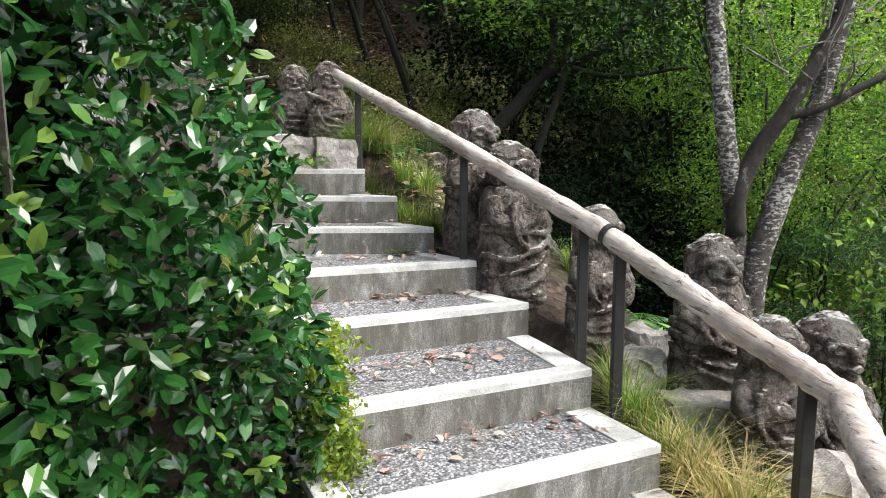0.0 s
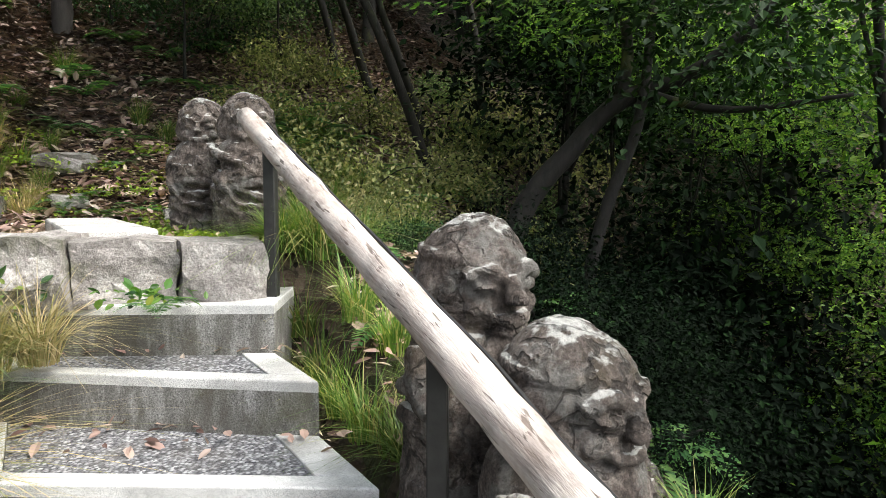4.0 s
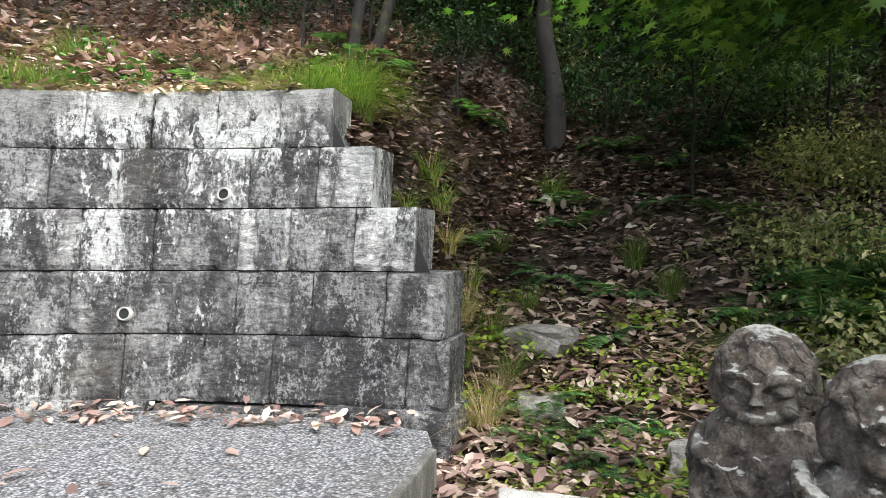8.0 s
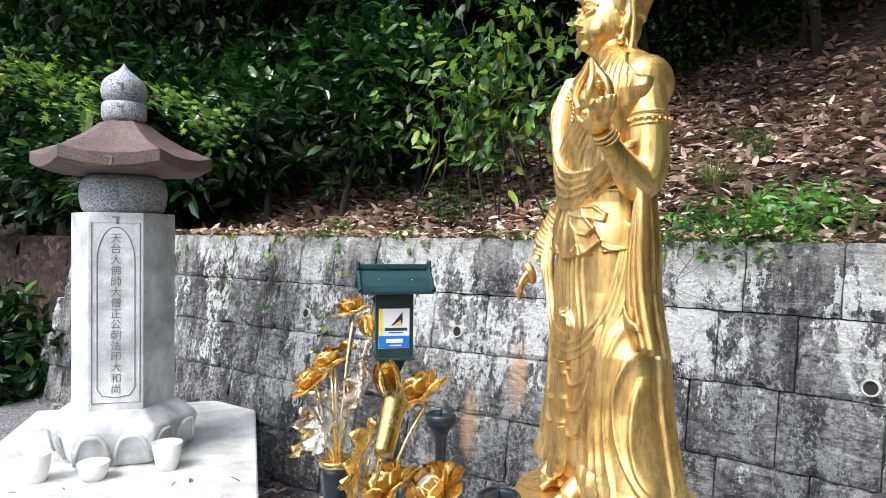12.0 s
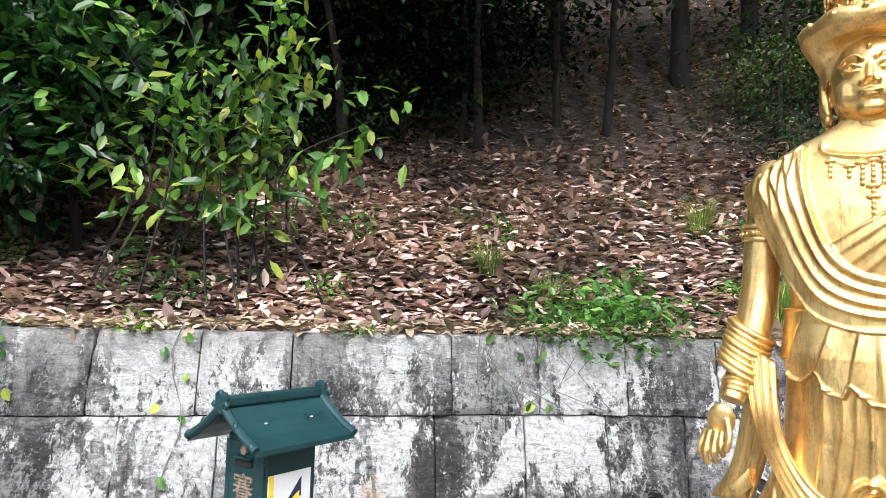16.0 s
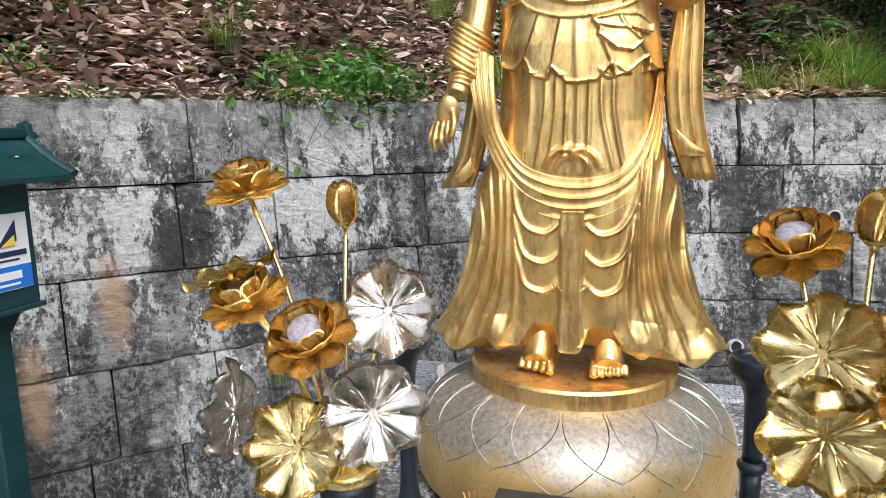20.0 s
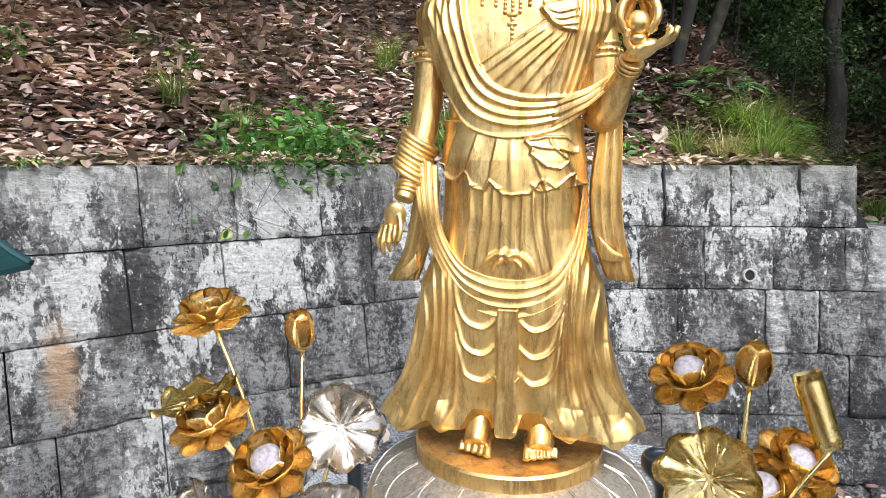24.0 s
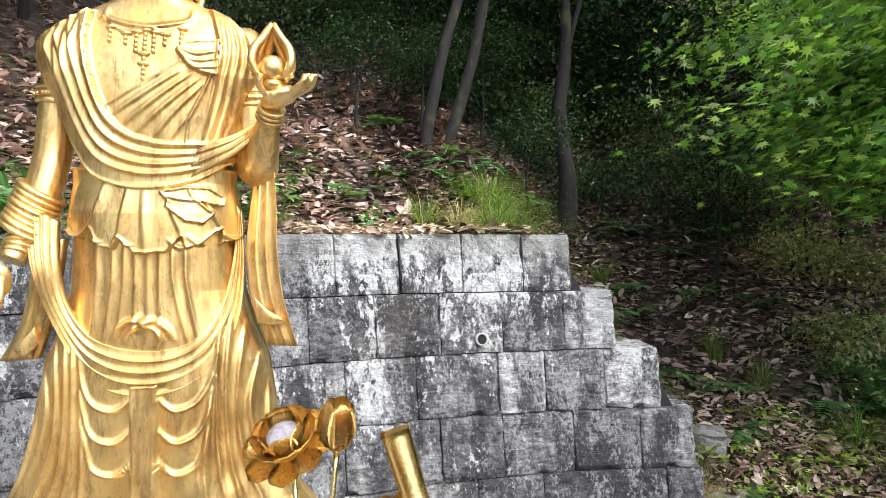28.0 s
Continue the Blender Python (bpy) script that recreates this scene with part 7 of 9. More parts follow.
def leaves_mesh(name, c, d, nrm, length, width, material, fine=False, fold=0.25, extra=None):
    """One mesh of many leaves: base points c, ways d, faces nrm. fine: rounder leaves of seven points. extra: (vertices, faces) to add."""
    d = unit(d)
    side = unit(np.cross(d, nrm))
    up = np.cross(side, d)
    L, W = length[:, None], width[:, None]
    if fine:
        offs = [(0, 0, 0), (0.28, 0.42, fold * 0.42), (0.68, 0.40, fold * 0.3 - 0.06), (1.0, 0, -0.16), (0.68, -0.40, fold * 0.3 - 0.06), (0.28, -0.42, fold * 0.42), (0.5, 0, -0.02)]
        tris = [(0, 1, 2, 3, 6), (0, 6, 3, 4, 5)]
    else:
        offs = [(0, 0, 0), (0.42, 0.5, fold * 0.5), (1.0, 0, -0.08), (0.42, -0.5, fold * 0.5)]
        tris = [(0, 1, 2), (0, 2, 3)]
    V = np.stack([c + d * L * a + side * W * b + up * W * h for a, b, h in offs], 1)
    n, k = V.shape[:2]
    verts = V.reshape(-1, 3).tolist()
    base = (np.arange(n) * k)[:, None]
    faces = []
    for t in tris:
        faces += (base + np.array(t)[None, :]).tolist()
    me = bpy.data.meshes.new(name)
    if extra:
        o = len(verts)
        verts += extra[0]
        faces += [tuple(q + o for q in f_) for f_ in extra[1]]
    me.from_pydata(verts, [], faces)
    me.materials.append(material)
    return me


def rand_units(rng, n):
    return unit(rng.normal(size=(n, 3)))


def crown_mesh(seed, radius, height, clusters, per, leaf, material, flat=0.35, hollow=0.35, wide=0.55, fine=False, tight=0.30):
    """A crown of many leafy sprays with gaps between them, around the origin."""
    rng = np.random.default_rng(seed)
    p = rand_units(rng, clusters) * (hollow + (1 - hollow) * rng.random((clusters, 1)) ** 0.6)
    lump = 0.8 + 0.3 * np.sin(p[:, :1] * 5 + seed) * np.cos(p[:, 1:2] * 4 + seed * 2)
    p = p * np.array([radius, radius, height]) * lump
    out = unit(p * np.array([1, 1, 0.3]) + rng.normal(0, 0.25, p.shape) * radius)
    spread = radius * tight
    C = np.repeat(p, per, 0)
    O = np.repeat(out, per, 0)
    n = len(C)
    j = rng.normal(0, 1, (n, 3)) * spread * np.array([1, 1, flat])
    c = C + j
    c[:, 2] -= 0.25 * np.linalg.norm(j[:, :2], axis=1)
    d = O + rng.normal(0, 0.7, (n, 3)) + np.array([0, 0, -0.25]) + (j / spread * 1.2 if tight < 0.2 else 0)
    nrm = rng.normal(0, 0.45, (n, 3)) + np.array([0, 0, 1.0])
    L = leaf * rng.uniform(0.6, 1.3, n)
    return leaves_mesh("crown", c, d, nrm, L, L * wide, material, fine)


def litter(name, label, pts, material, seed, size=(0.05, 0.10), lift=0.018):
    """Fallen leaves strewn at the points."""
    rng = np.random.default_rng(seed)
    n = len(pts)
    d = rng.normal(0, 1, (n, 3)) * np.array([1, 1, 0.25])
    nrm = rng.normal(0, 0.3, (n, 3)) + np.array([0, 0, 1.0])
    L = rng.uniform(size[0], size[1], n)
    c = pts + np.array([0, 0, 1]) * (lift + rng.random((n, 1)) * 0.02)
    return thing(name, label, "leaf litter", kind="stuff", data=leaves_mesh(name, c, d, nrm, L, L * rng.uniform(0.4, 0.55, n), material, True, 0.35))


def hill_points(rng, n, s0, s1, b0, b1, power=1.0):
    """Random points behind the wall's line, s along it, b behind it, on the ground."""
    s = rng.uniform(s0, s1, n)
    b = b0 + (b1 - b0) * rng.random(n) ** power
    sc = np.clip(s, 0, WLEN[-1] - 1e-3)
    i = np.clip(np.searchsorted(WLEN, sc) - 1, 0, len(WP) - 2)
    a, e = WP[i], WP[i + 1]
    d = (e - a) / (WLEN[i + 1] - WLEN[i])[:, None]
    nrm = np.stack([d[:, 1], -d[:, 0]], 1)
    p = a + d * (s - WLEN[i])[:, None] + nrm * b[:, None]
    return np.column_stack([p, ground_z(p[:, 0], p[:, 1])])


def build_litter():
    rng = np.random.default_rng(11)
    P = np.concatenate([hill_points(rng, 33000, 0.7, 8.8, 0.52, 3.6, 1.1), hill_points(rng, 22000, 0.7, 10.0, 2.4, 6.8), hill_points(rng, 900, 0.75, 7.0, 0.42, 0.62), hill_points(np.random.default_rng(71), 9000, 1.5, 6.0, 5.5, 10.0)])
    litter("leaf_litter", "drift of dry brown fallen leaves on the bank", P, M_LITTER, 12, (0.06, 0.12))
    P = np.concatenate([hill_points(rng, 20000, -4.5, 0.7, 2.3, 6.0), hill_points(rng, 2600, -4.5, 0.7, 0.4, 2.4), hill_points(rng, 1800, -2.5, 0.2, -0.2, 0.7)])
    P = np.concatenate([P, hill_points(rng, 7000, 0.0, 1.3, 0.4, 3.0) + np.array([0, 0, 0.03])])
    litter("leaf_litter", "thin cover of dark leaves with the slope's shade painted into them", P, M_DARKLITTER, 13, (0.05, 0.10))
    P = hill_points(np.random.default_rng(51), 7500, -3.4, 0.3, -0.5, 2.8)
    litter("leaf_litter", "dry leaves strewn on the slope beside the wall's end", P, M_LITTER, 52, (0.05, 0.11), 0.03)
    P = hill_points(rng, 1500, 0.85, 7.0, 0.27, 0.55)
    P[:, 2] = 3.37 + 0.03 * rng.random(len(P))
    litter("leaf_litter", "dry leaves lying along the wall's top edge", P, M_PALELITTER, 21, (0.04, 0.09), 0.002)
    P = hill_points(rng, 650, 0.15, 8.0, -0.30, -0.03, 1.6)
    P[:, 2] = PAVE_Z
    litter("leaf_litter", "dry leaves gathered along the wall's foot", P, M_LITTER, 14, (0.04, 0.085))
    r5 = np.random.default_rng(61)
    P = np.column_stack([r5.uniform(-6.1, -4.9, 420), r5.uniform(0.4, 1.8, 420), np.full(420, PAVE_Z)])
    inside, _ = behind_wall(P[:, 0], P[:, 1])
    litter("leaf_litter", "brown leaves gathered between the plinth and the wall", P[inside < -0.05], M_LITTER, 62, (0.05, 0.10), 0.006)
    n = 130
    P = np.column_stack([rng.uniform(-4.2, -1.7, n), rng.uniform(2.2, 5.0, n), np.full(n, PAVE_Z)])
    keep = (P[:, 0] - SX) * 0.854 + (P[:, 1] - SY) * 0.52
    P = P[(np.abs(keep) > 0.68)]
    b, _ = behind_wall(P[:, 0], P[:, 1])
    litter("leaf_litter", "few dry leaves blown over the terrace", P[b < -0.1], M_LITTER, 15, (0.04, 0.08), 0.004)
    for (x, y), (dx, dy), z in STEPS[1:]:
        m = 60
        L = math.hypot(dx, dy)
        dx, dy = dx / L, dy / L
        bx, by = (dy, -dx) if -dx > 0 else (-dy, dx)
        t, q = rng.uniform(0.05, 1.1, m) ** 1.0, 0.40 - 0.22 * rng.random(m) ** 2.2
        P = np.column_stack([x + dx * t + bx * q - 0.12 * q, y + dy * t + by * q, np.full(m, z)])
        litter("leaf_litter", "dry leaves caught at the back of a step", P, M_LITTER, int(z * 100), (0.03, 0.07), 0.003)
    m = 5200
    P = np.column_stack([rng.uniform(-3.0, -0.9, m), rng.uniform(4.65, 7.3, m), np.zeros(m)])
    P = P[(P[:, 1] + 0.6 * P[:, 0] > 3.7) & (P[:, 1] + 0.9 * P[:, 0] < 5.9)]
    P[:, 2] = ground_z(P[:, 0], P[:, 1])
    litter("leaf_litter", "pale fallen leaves round the slab at the steps' head", P, M_PALELITTER, 17, (0.035, 0.075))
    m = 900
    P = np.column_stack([rng.uniform(-0.75, 0.15, m), rng.uniform(4.0, 6.0, m), np.zeros(m)])
    P[:, 2] = ground_z(P[:, 0], P[:, 1])
    P = P[(P[:, 0] - 0.65) * 0.88 + (P[:, 1] - 2.7) * 0.48 > 0.12]
    litter("leaf_litter", "dark fallen leaves behind the handrail", P, M_LITTER, 20, (0.04, 0.09))
    rng2 = np.random.default_rng(31)
    m = 90
    P = np.column_stack([SX + rng2.uniform(-0.5, 0.5, m) * 0.854 + rng2.uniform(-0.4, 0.8, m) * 0.52, SY + rng2.uniform(-0.5, 0.5, m) * 0.52, np.full(m, TOP)])
    near = np.hypot(P[:, 0] - SX, P[:, 1] - SY)
    inside = (np.abs((P[:, 0] - SX) * 0.854 + (P[:, 1] - SY) * 0.52) < 0.45)
    litter("leaf_litter", "few dry leaves on the platform", P[(near > 0.4) & inside][:9], M_LITTER, 18, (0.03, 0.06), 0.003)


build_litter()
_rng = np.random.default_rng(77)
_a = math.radians(126)
_u, _v = _rng.uniform(-0.6, 0.6, 26), _rng.uniform(-1.1, -0.4, 26)
litter("leaf_litter", "few dry leaves on the monument's plinth", np.column_stack([-4.40 + _u * math.cos(_a) - _v * math.sin(_a), 0.83 + _u * math.sin(_a) + _v * math.cos(_a), np.full(26, PAVE_Z + 0.40)]), M_LITTER, 19, (0.03, 0.07), 0.003)


# ---- grass, ferns ----
def blade_bm(seed, blades, length, lean, material, width=0.007):
    rng = np.random.default_rng(seed)
    verts, faces = [], []
    for _ in range(blades):
        a, r = rng.uniform(0, 2 * math.pi), 0.06 * rng.random() ** 0.6
        x, y = r * math.cos(a), r * math.sin(a)
        aa = a + rng.normal(0, 0.7)
        L, ln = length * rng.uniform(0.55, 1.2), lean * rng.uniform(0.3, 1.5)
        dx, dy = math.cos(aa), math.sin(aa)
        w = width * rng.uniform(0.6, 1.2)
        o = len(verts)
        for k in range(5):
            t = k / 4
            h = L * (t - 0.55 * ln * t * t)
            f = L * ln * t * t * 0.95
            ww = w * (1 - t * 0.92) / 2
            px, py = x + dx * f, y + dy * f
            verts.append((px - dy * ww, py + dx * ww, h - 0.01))
            verts.append((px + dy * ww, py - dx * ww, h - 0.01))
        for k in range(4):
            faces.append((o + 2 * k, o + 2 * k + 1, o + 2 * k + 3, o + 2 * k + 2))
    return link_mesh("grass", verts, faces, material)


GRASS = [blade_bm(1, 170, 0.34, 0.8, M_GRASS), blade_bm(2, 150, 0.28, 1.0, M_GRASS), blade_bm(3, 190, 0.38, 1.1, M_STRAW), blade_bm(4, 60, 0.16, 0.8, M_GRASS, 0.005), blade_bm(5, 260, 0.36, 1.5, M_LUSH, 0.006)]
GRASS_LABEL = ["arching clump of fresh green grass", "low spreading tuft of green grass", "drooping clump of straw-coloured dry grass", "small tuft of thin grass", "lush bright green grass clump drooping over the wall"]


def grass(kind, x, y, z=None, size=1.0, turn=0, group="grass tufts"):
    ob = thing("grass_clump", GRASS_LABEL[kind], "grass", pose(x, y, gz(x, y) if z is None else z, 0, 0, turn), group, data=GRASS[kind])
    ob.scale = (size, size, size)


def frond_mesh(seed, length, material, pairs=15):
    rng = np.random.default_rng(seed)
    c, d, n_, L, W = [], [], [], [], []
    rach = []
    for k in range(pairs * 2 + 1):
        t = k / (pairs * 2)
        rach.append(np.array((0, length * (t - 0.12 * t * t), length * (0.55 * t - 0.75 * t * t))))
    for k in range(pairs):
        t = (k + 0.7) / pairs
        p = rach[min(int(t * pairs * 2), pairs * 2)]
        w = length * 0.30 * math.sin(math.pi * min(0.18 + t * 0.80, 0.99)) ** 0.9
        for s in (-1, 1):
            c.append(p)
            d.append((s * 1.0, 0.42 + 0.3 * t, -0.22 + rng.normal(0, 0.05)))
            n_.append((0, 0.1, 1))
            L.append(w)
            W.append(length * 0.072)
    stem = tube_bm([tuple(p) for p in rach[::3]], [0.0032 * (1 - i / (len(rach[::3]) + 1)) + 0.0006 for i in range(len(rach[::3]))], 4)
    tmp = bpy.data.meshes.new("tmp")
    stem.to_mesh(tmp)
    stem.free()
    extra = ([tuple(v.co) for v in tmp.vertices], [tuple(q.vertices) for q in tmp.polygons])
    bpy.data.meshes.remove(tmp)
    return leaves_mesh("frond", np.array(c), np.array(d), np.array(n_, float), np.array(L), np.array(W), material, False, 0.1, extra)


FRONDS = [frond_mesh(1, 0.42, M_FERN), frond_mesh(2, 0.34, M_FERN)]


def fern(x, y, z=None, size=1.0, count=7, seed=0, low=0.0):
    rr = random.Random(seed + int(x * 100))
    root = thing("fern", "green fern with arching feathery fronds", "fern", pose(x, y, gz(x, y) if z is None else z, 0, 0, rr.uniform(0, 360)), "ferns on the bank")
    root.scale = (size, size, size)
    for k in range(count):
        part("frond", FRONDS[k % 2], None, root, m=pose(0, 0, 0, 0, 0, 360 / count * k + rr.uniform(-20, 20)) @ pose(0, 0, 0, rr.uniform(-8, 26) - low, 0, 0))


def herb_mesh(seed, n, spread, height, leaf, material):
    """Low leafy plants: stalkless leaves spread over a patch."""
    rng = np.random.default_rng(seed)
    c = np.column_stack([rng.normal(0, spread, n), rng.normal(0, spread * 0.7, n), rng.random(n) ** 1.4 * height])
    d = rng.normal(0, 1, (n, 3)) * np.array([1, 1, 0.5])
    nrm = rng.normal(0, 0.4, (n, 3)) + np.array([0, 0, 1])
    L = leaf * rng.uniform(0.6, 1.3, n)
    return leaves_mesh("herb", c, d, nrm, L, L * 0.55, material, True)


HERBS = [herb_mesh(1, 80, 0.10, 0.24, 0.055, M_HERB), herb_mesh(2, 60, 0.09, 0.07, 0.05, M_SPRIG), herb_mesh(3, 260, 0.15, 0.05, 0.03, M_MOSSPLANT)]
HERB_LABEL = ["dense patch of small green leaves", "sparse seedlings with pale green leaves", "low carpet of yellow-green creeping plants"]


def herb(kind, x, y, z=None, size=1.0):
    ob = thing("herb", HERB_LABEL[kind], "plant", pose(x, y, gz(x, y) if z is None else z, 0, 0, (x * 977) % 360), "herbs on the bank", "stuff", data=HERBS[kind])
    ob.scale = (size, size, size)


def on_wall(s, b):
    """Place on the bank behind the wall's top."""
    p = wall_point(s, 1.9, -b)
    return p.x, p.y


def build_low_plants():
    rr = random.Random(21)
    # along the rail and the steps
    for k, x, y, s in ((0, 0.80, 2.72, 1.0), (0, 0.90, 2.52, 1.0), (2, 0.98, 2.42, 1.05), (2, 1.08, 2.22, 1.15), (2, 1.02, 2.30, 1.0), (0, 0.78, 2.88, 0.8), (2, 1.2, 2.05, 1.1), (2, 1.25, 1.95, 1.0), (0, 1.18, 2.3, 0.9), (0, 0.86, 2.66, 0.9),
                       (0, -0.30, 4.55, 1.0), (0, -0.18, 4.38, 1.0), (1, -0.05, 4.22, 1.0), (0, -0.42, 4.72, 1.1), (1, 0.02, 4.12, 0.9), (0, -0.55, 4.92, 1.0), (0, -0.28, 4.75, 1.0), (0, -0.12, 4.6, 1.0), (1, -0.66, 5.02, 0.8), (2, -0.60, 5.06, 0.6),
                       (1, 0.26, 3.48, 0.6), (1, 0.32, 3.38, 0.6), (0, -0.45, 5.75, 0.9), (0, 0.85, 4.2, 0.9), (0, 0.95, 3.9, 0.8)):
        grass(k, x, y, None, s, rr.uniform(0, 360))
    for k, x, y, z, s in ((2, -1.18, 4.22, 1.42, 0.95), (2, -1.24, 4.10, 1.42, 0.8), (0, -1.26, 3.98, 1.38, 0.9), (0, -1.22, 3.86, 1.3, 0.9), (2, -1.20, 3.72, 1.15, 0.9), (0, -1.08, 3.55, 1.1, 1.1), (1, -1.03, 3.36, 1.0, 1.0), (0, -0.97, 3.2, 0.95, 1.0), (2, -1.15, 3.75, 1.22, 1.1), (0, -1.22, 3.95, 1.35, 1.1), (2, -1.28, 4.1, 1.45, 0.9), (0, -1.3, 3.8, 1.45, 1.0), (0, -1.18, 3.62, 1.2, 0.8), (1, -1.1, 3.5, 1.05, 0.8), (2, -1.08, 3.42, 1.0, 0.7), (1, -1.0, 3.1, 0.85, 0.8)):
        grass(k, x, y, z, s, rr.uniform(0, 360))
    # on the bank by the wall's free end
    for k, s, b, q in ((4, 1.0, 0.62, 1.1), (4, 0.90, 0.60, 1.0), (2, 1.12, 0.64, 0.8), (0, 2.25, 0.8, 1.1), (0, 2.4, 0.9, 1.2), (1, 2.3, 1.05, 1.1), (0, 0.95, 0.75, 1.1), (2, 1.15, 0.72, 0.9), (0, 1.3, 0.85, 1.0), (0, 0.75, 0.95, 0.9), (2, -0.02, 0.25, 0.9), (2, -0.06, 0.42, 0.8), (0, -0.1, 0.55, 0.8), (0, 0.25, 0.6, 0.9), (0, 0.05, 0.8, 0.9), (0, 0.5, 0.75, 0.8), (0, 2.3, 1.0, 0.8), (1, 3.2, 1.1, 0.9), (0, 3.4, 1.35, 0.9), (0, -0.7, 1.5, 1.0), (0, -0.9, 1.2, 0.8), (1, 2.0, 0.8, 0.8)):
        x, y = on_wall(s, b)
        grass(k, x, y, None, q, rr.uniform(0, 360))
    p = wall_point(3.55, 2.36, 0.01)
    grass(3, p.x, p.y, 2.36, 0.9, 20)
    for s in (1.2, 2.2, 2.9, 3.2, 3.9, 4.5, 5.0, 5.6, 6.4):
        x, y = on_wall(s, rr.uniform(0.5, 0.8))
        herb(rr.choice((0, 1, 1)), x, y, None, rr.uniform(0.5, 1.0))
    for s, b, q in ((2.8, 0.72, 0.9), (2.95, 0.9, 1.1), (3.07, 0.85, 1.2), (3.2, 0.7, 1.1), (3.32, 0.55, 1.0), (3.42, 0.7, 0.8), (3.0, 0.6, 0.9), (2.9, 1.05, 0.8), (3.1, 0.5, 0.9), (2.1, 0.9, 1.0), (1.9, 1.1, 1.0)):
        x, y = on_wall(s, b)
        herb(0, x, y, None, q)
    for s, z, q in ((2.9, 3.36, 0.7), (3.02, 3.30, 0.75), (3.12, 3.34, 0.8), (3.2, 3.27, 0.7), (3.3, 3.33, 0.7), (3.42, 3.36, 0.55), (2.3, 3.37, 0.5), (4.1, 3.37, 0.45), (4.9, 3.37, 0.5), (5.5, 3.36, 0.6)):
        p = wall_point(s, z, 0.0)
        herb(0 if s < 3.6 else 1, p.x, p.y, z, q)
    for _ in range(26):
        x, y = on_wall(rr.uniform(1.0, 7.0), rr.uniform(0.6, 2.2))
        herb(rr.choice((0, 1)), x, y, None, rr.uniform(0.5, 1.0))
    for s, b, q in ((-0.4, 0.2, 0.55), (-0.55, 0.05, 0.6), (-0.35, -0.05, 0.5), (-0.9, 0.3, 0.55), (-0.7, -0.2, 0.5), (-0.3, 0.9, 0.6), (-1.6, 1.6, 1.0), (-1.9, 1.4, 1.1), (-2.2, 1.1, 1.1), (-1.3, 2.0, 0.9), (-2.4, 1.8, 1.1), (-0.9, 2.2, 0.8), (-0.2, 1.4, 0.9), (0.3, 1.2, 0.8), (2.4, 1.3, 0.7), (2.9, 1.0, 0.7), (1.6, 1.2, 0.8), (1.0, 1.9, 0.9), (5.2, 1.5, 0.8), (-0.6, 3.0, 1.0), (-2.7, 2.6, 1.0)):
        x, y = on_wall(s, b)
        fern(x, y, None, q, 7, int(s * 10))
    for k, x, y, s in ((0, -3.97, 6.46, 1.15), (0, -3.86, 6.36, 1.2), (4, -3.78, 6.20, 1.0), (4, -4.02, 6.32, 1.1), (4, -3.9, 6.26, 1.1), (0, -3.72, 6.2, 0.9), (0, -6.24, 5.45, 1.0), (1, -6.1, 5.3, 0.8),
                       (0, -0.55, 6.3, 1.2), (0, -0.25, 6.5, 1.3), (0, 0.0, 6.8, 1.3), (1, -0.35, 6.9, 1.3), (0, 0.2, 6.4, 1.2), (2, -0.1, 6.2, 1.1), (0, -0.7, 6.6, 1.2), (1, 0.35, 6.9, 1.2), (0, 0.1, 4.5, 0.8), (0, 0.45, 4.1, 0.9), (1, 0.05, 4.35, 0.9)):
        grass(k, x, y, None, s, rr.uniform(0, 360))
    for x, y, q in ((-0.9, 6.25, 1.3), (-0.6, 6.9, 1.4), (-0.4, 6.05, 1.2), (-0.35, 5.05, 0.6), (-0.15, 4.75, 0.6), (0.15, 4.9, 0.7), (-1.3, 7.1, 1.2), (-1.0, 7.3, 1.3), (-1.59, 7.77, 1.3), (-1.37, 7.56, 1.3), (-1.2, 7.9, 1.2), (-3.37, 7.88, 1.0), (-3.2, 7.7, 0.9), (-2.53, 7.2, 0.8), (-2.46, 6.33, 0.7), (-2.39, 6.1, 0.65), (-2.07, 6.47, 0.6), (-2.41, 6.86, 0.6), (-1.63, 7.61, 1.3), (-1.54, 8.0, 1.4), (-1.8, 7.35, 1.1), (-1.35, 7.9, 1.3), (-0.75, 7.3, 1.2), (-0.3, 8.2, 1.2), (-4.5, 6.5, 0.8), (-4.3, 6.9, 0.9), (-5.2, 7.2, 1.0), (-4.1, 7.6, 1.0), (-1.69, 8.3, 1.2), (-2.78, 9.19, 1.0), (-3.0, 8.6, 1.0)):
        fern(x, y, None, q, 8, int(x * 57))
    for k, x, y, s in ((0, -3.53, 6.64, 1.0), (0, -3.4, 6.6, 0.9), (2, -3.25, 6.5, 0.9), (0, -3.12, 6.55, 0.9), (2, -3.0, 6.35, 0.9), (0, -2.85, 6.2, 0.8), (2, -2.75, 6.1, 0.7), (1, -3.3, 7.0, 1.0), (1, -2.9, 6.8, 0.9), (0, -3.5, 7.9, 1.0), (1, -2.3, 7.3, 0.9)):
        grass(k, x, y, None, s, rr.uniform(0, 360))
    for x, y, q in ((0.84, 4.7, 0.8), (1.05, 4.4, 0.8), (1.2, 3.9, 0.9), (1.4, 3.6, 0.8), (1.0, 5.1, 0.9), (1.6, 4.6, 1.0), (0.5, 5.6, 1.0), (-0.35, 6.1, 1.1), (-0.7, 6.2, 1.1), (0.0, 5.9, 1.0), (2.0, 4.2, 1.0), (2.3, 3.6, 1.0), (1.9, 5.3, 1.1), (2.7, 4.8, 1.1), (2.4, 5.8, 1.2), (3.0, 4.0, 1.1), (0.9, 6.0, 1.1)):
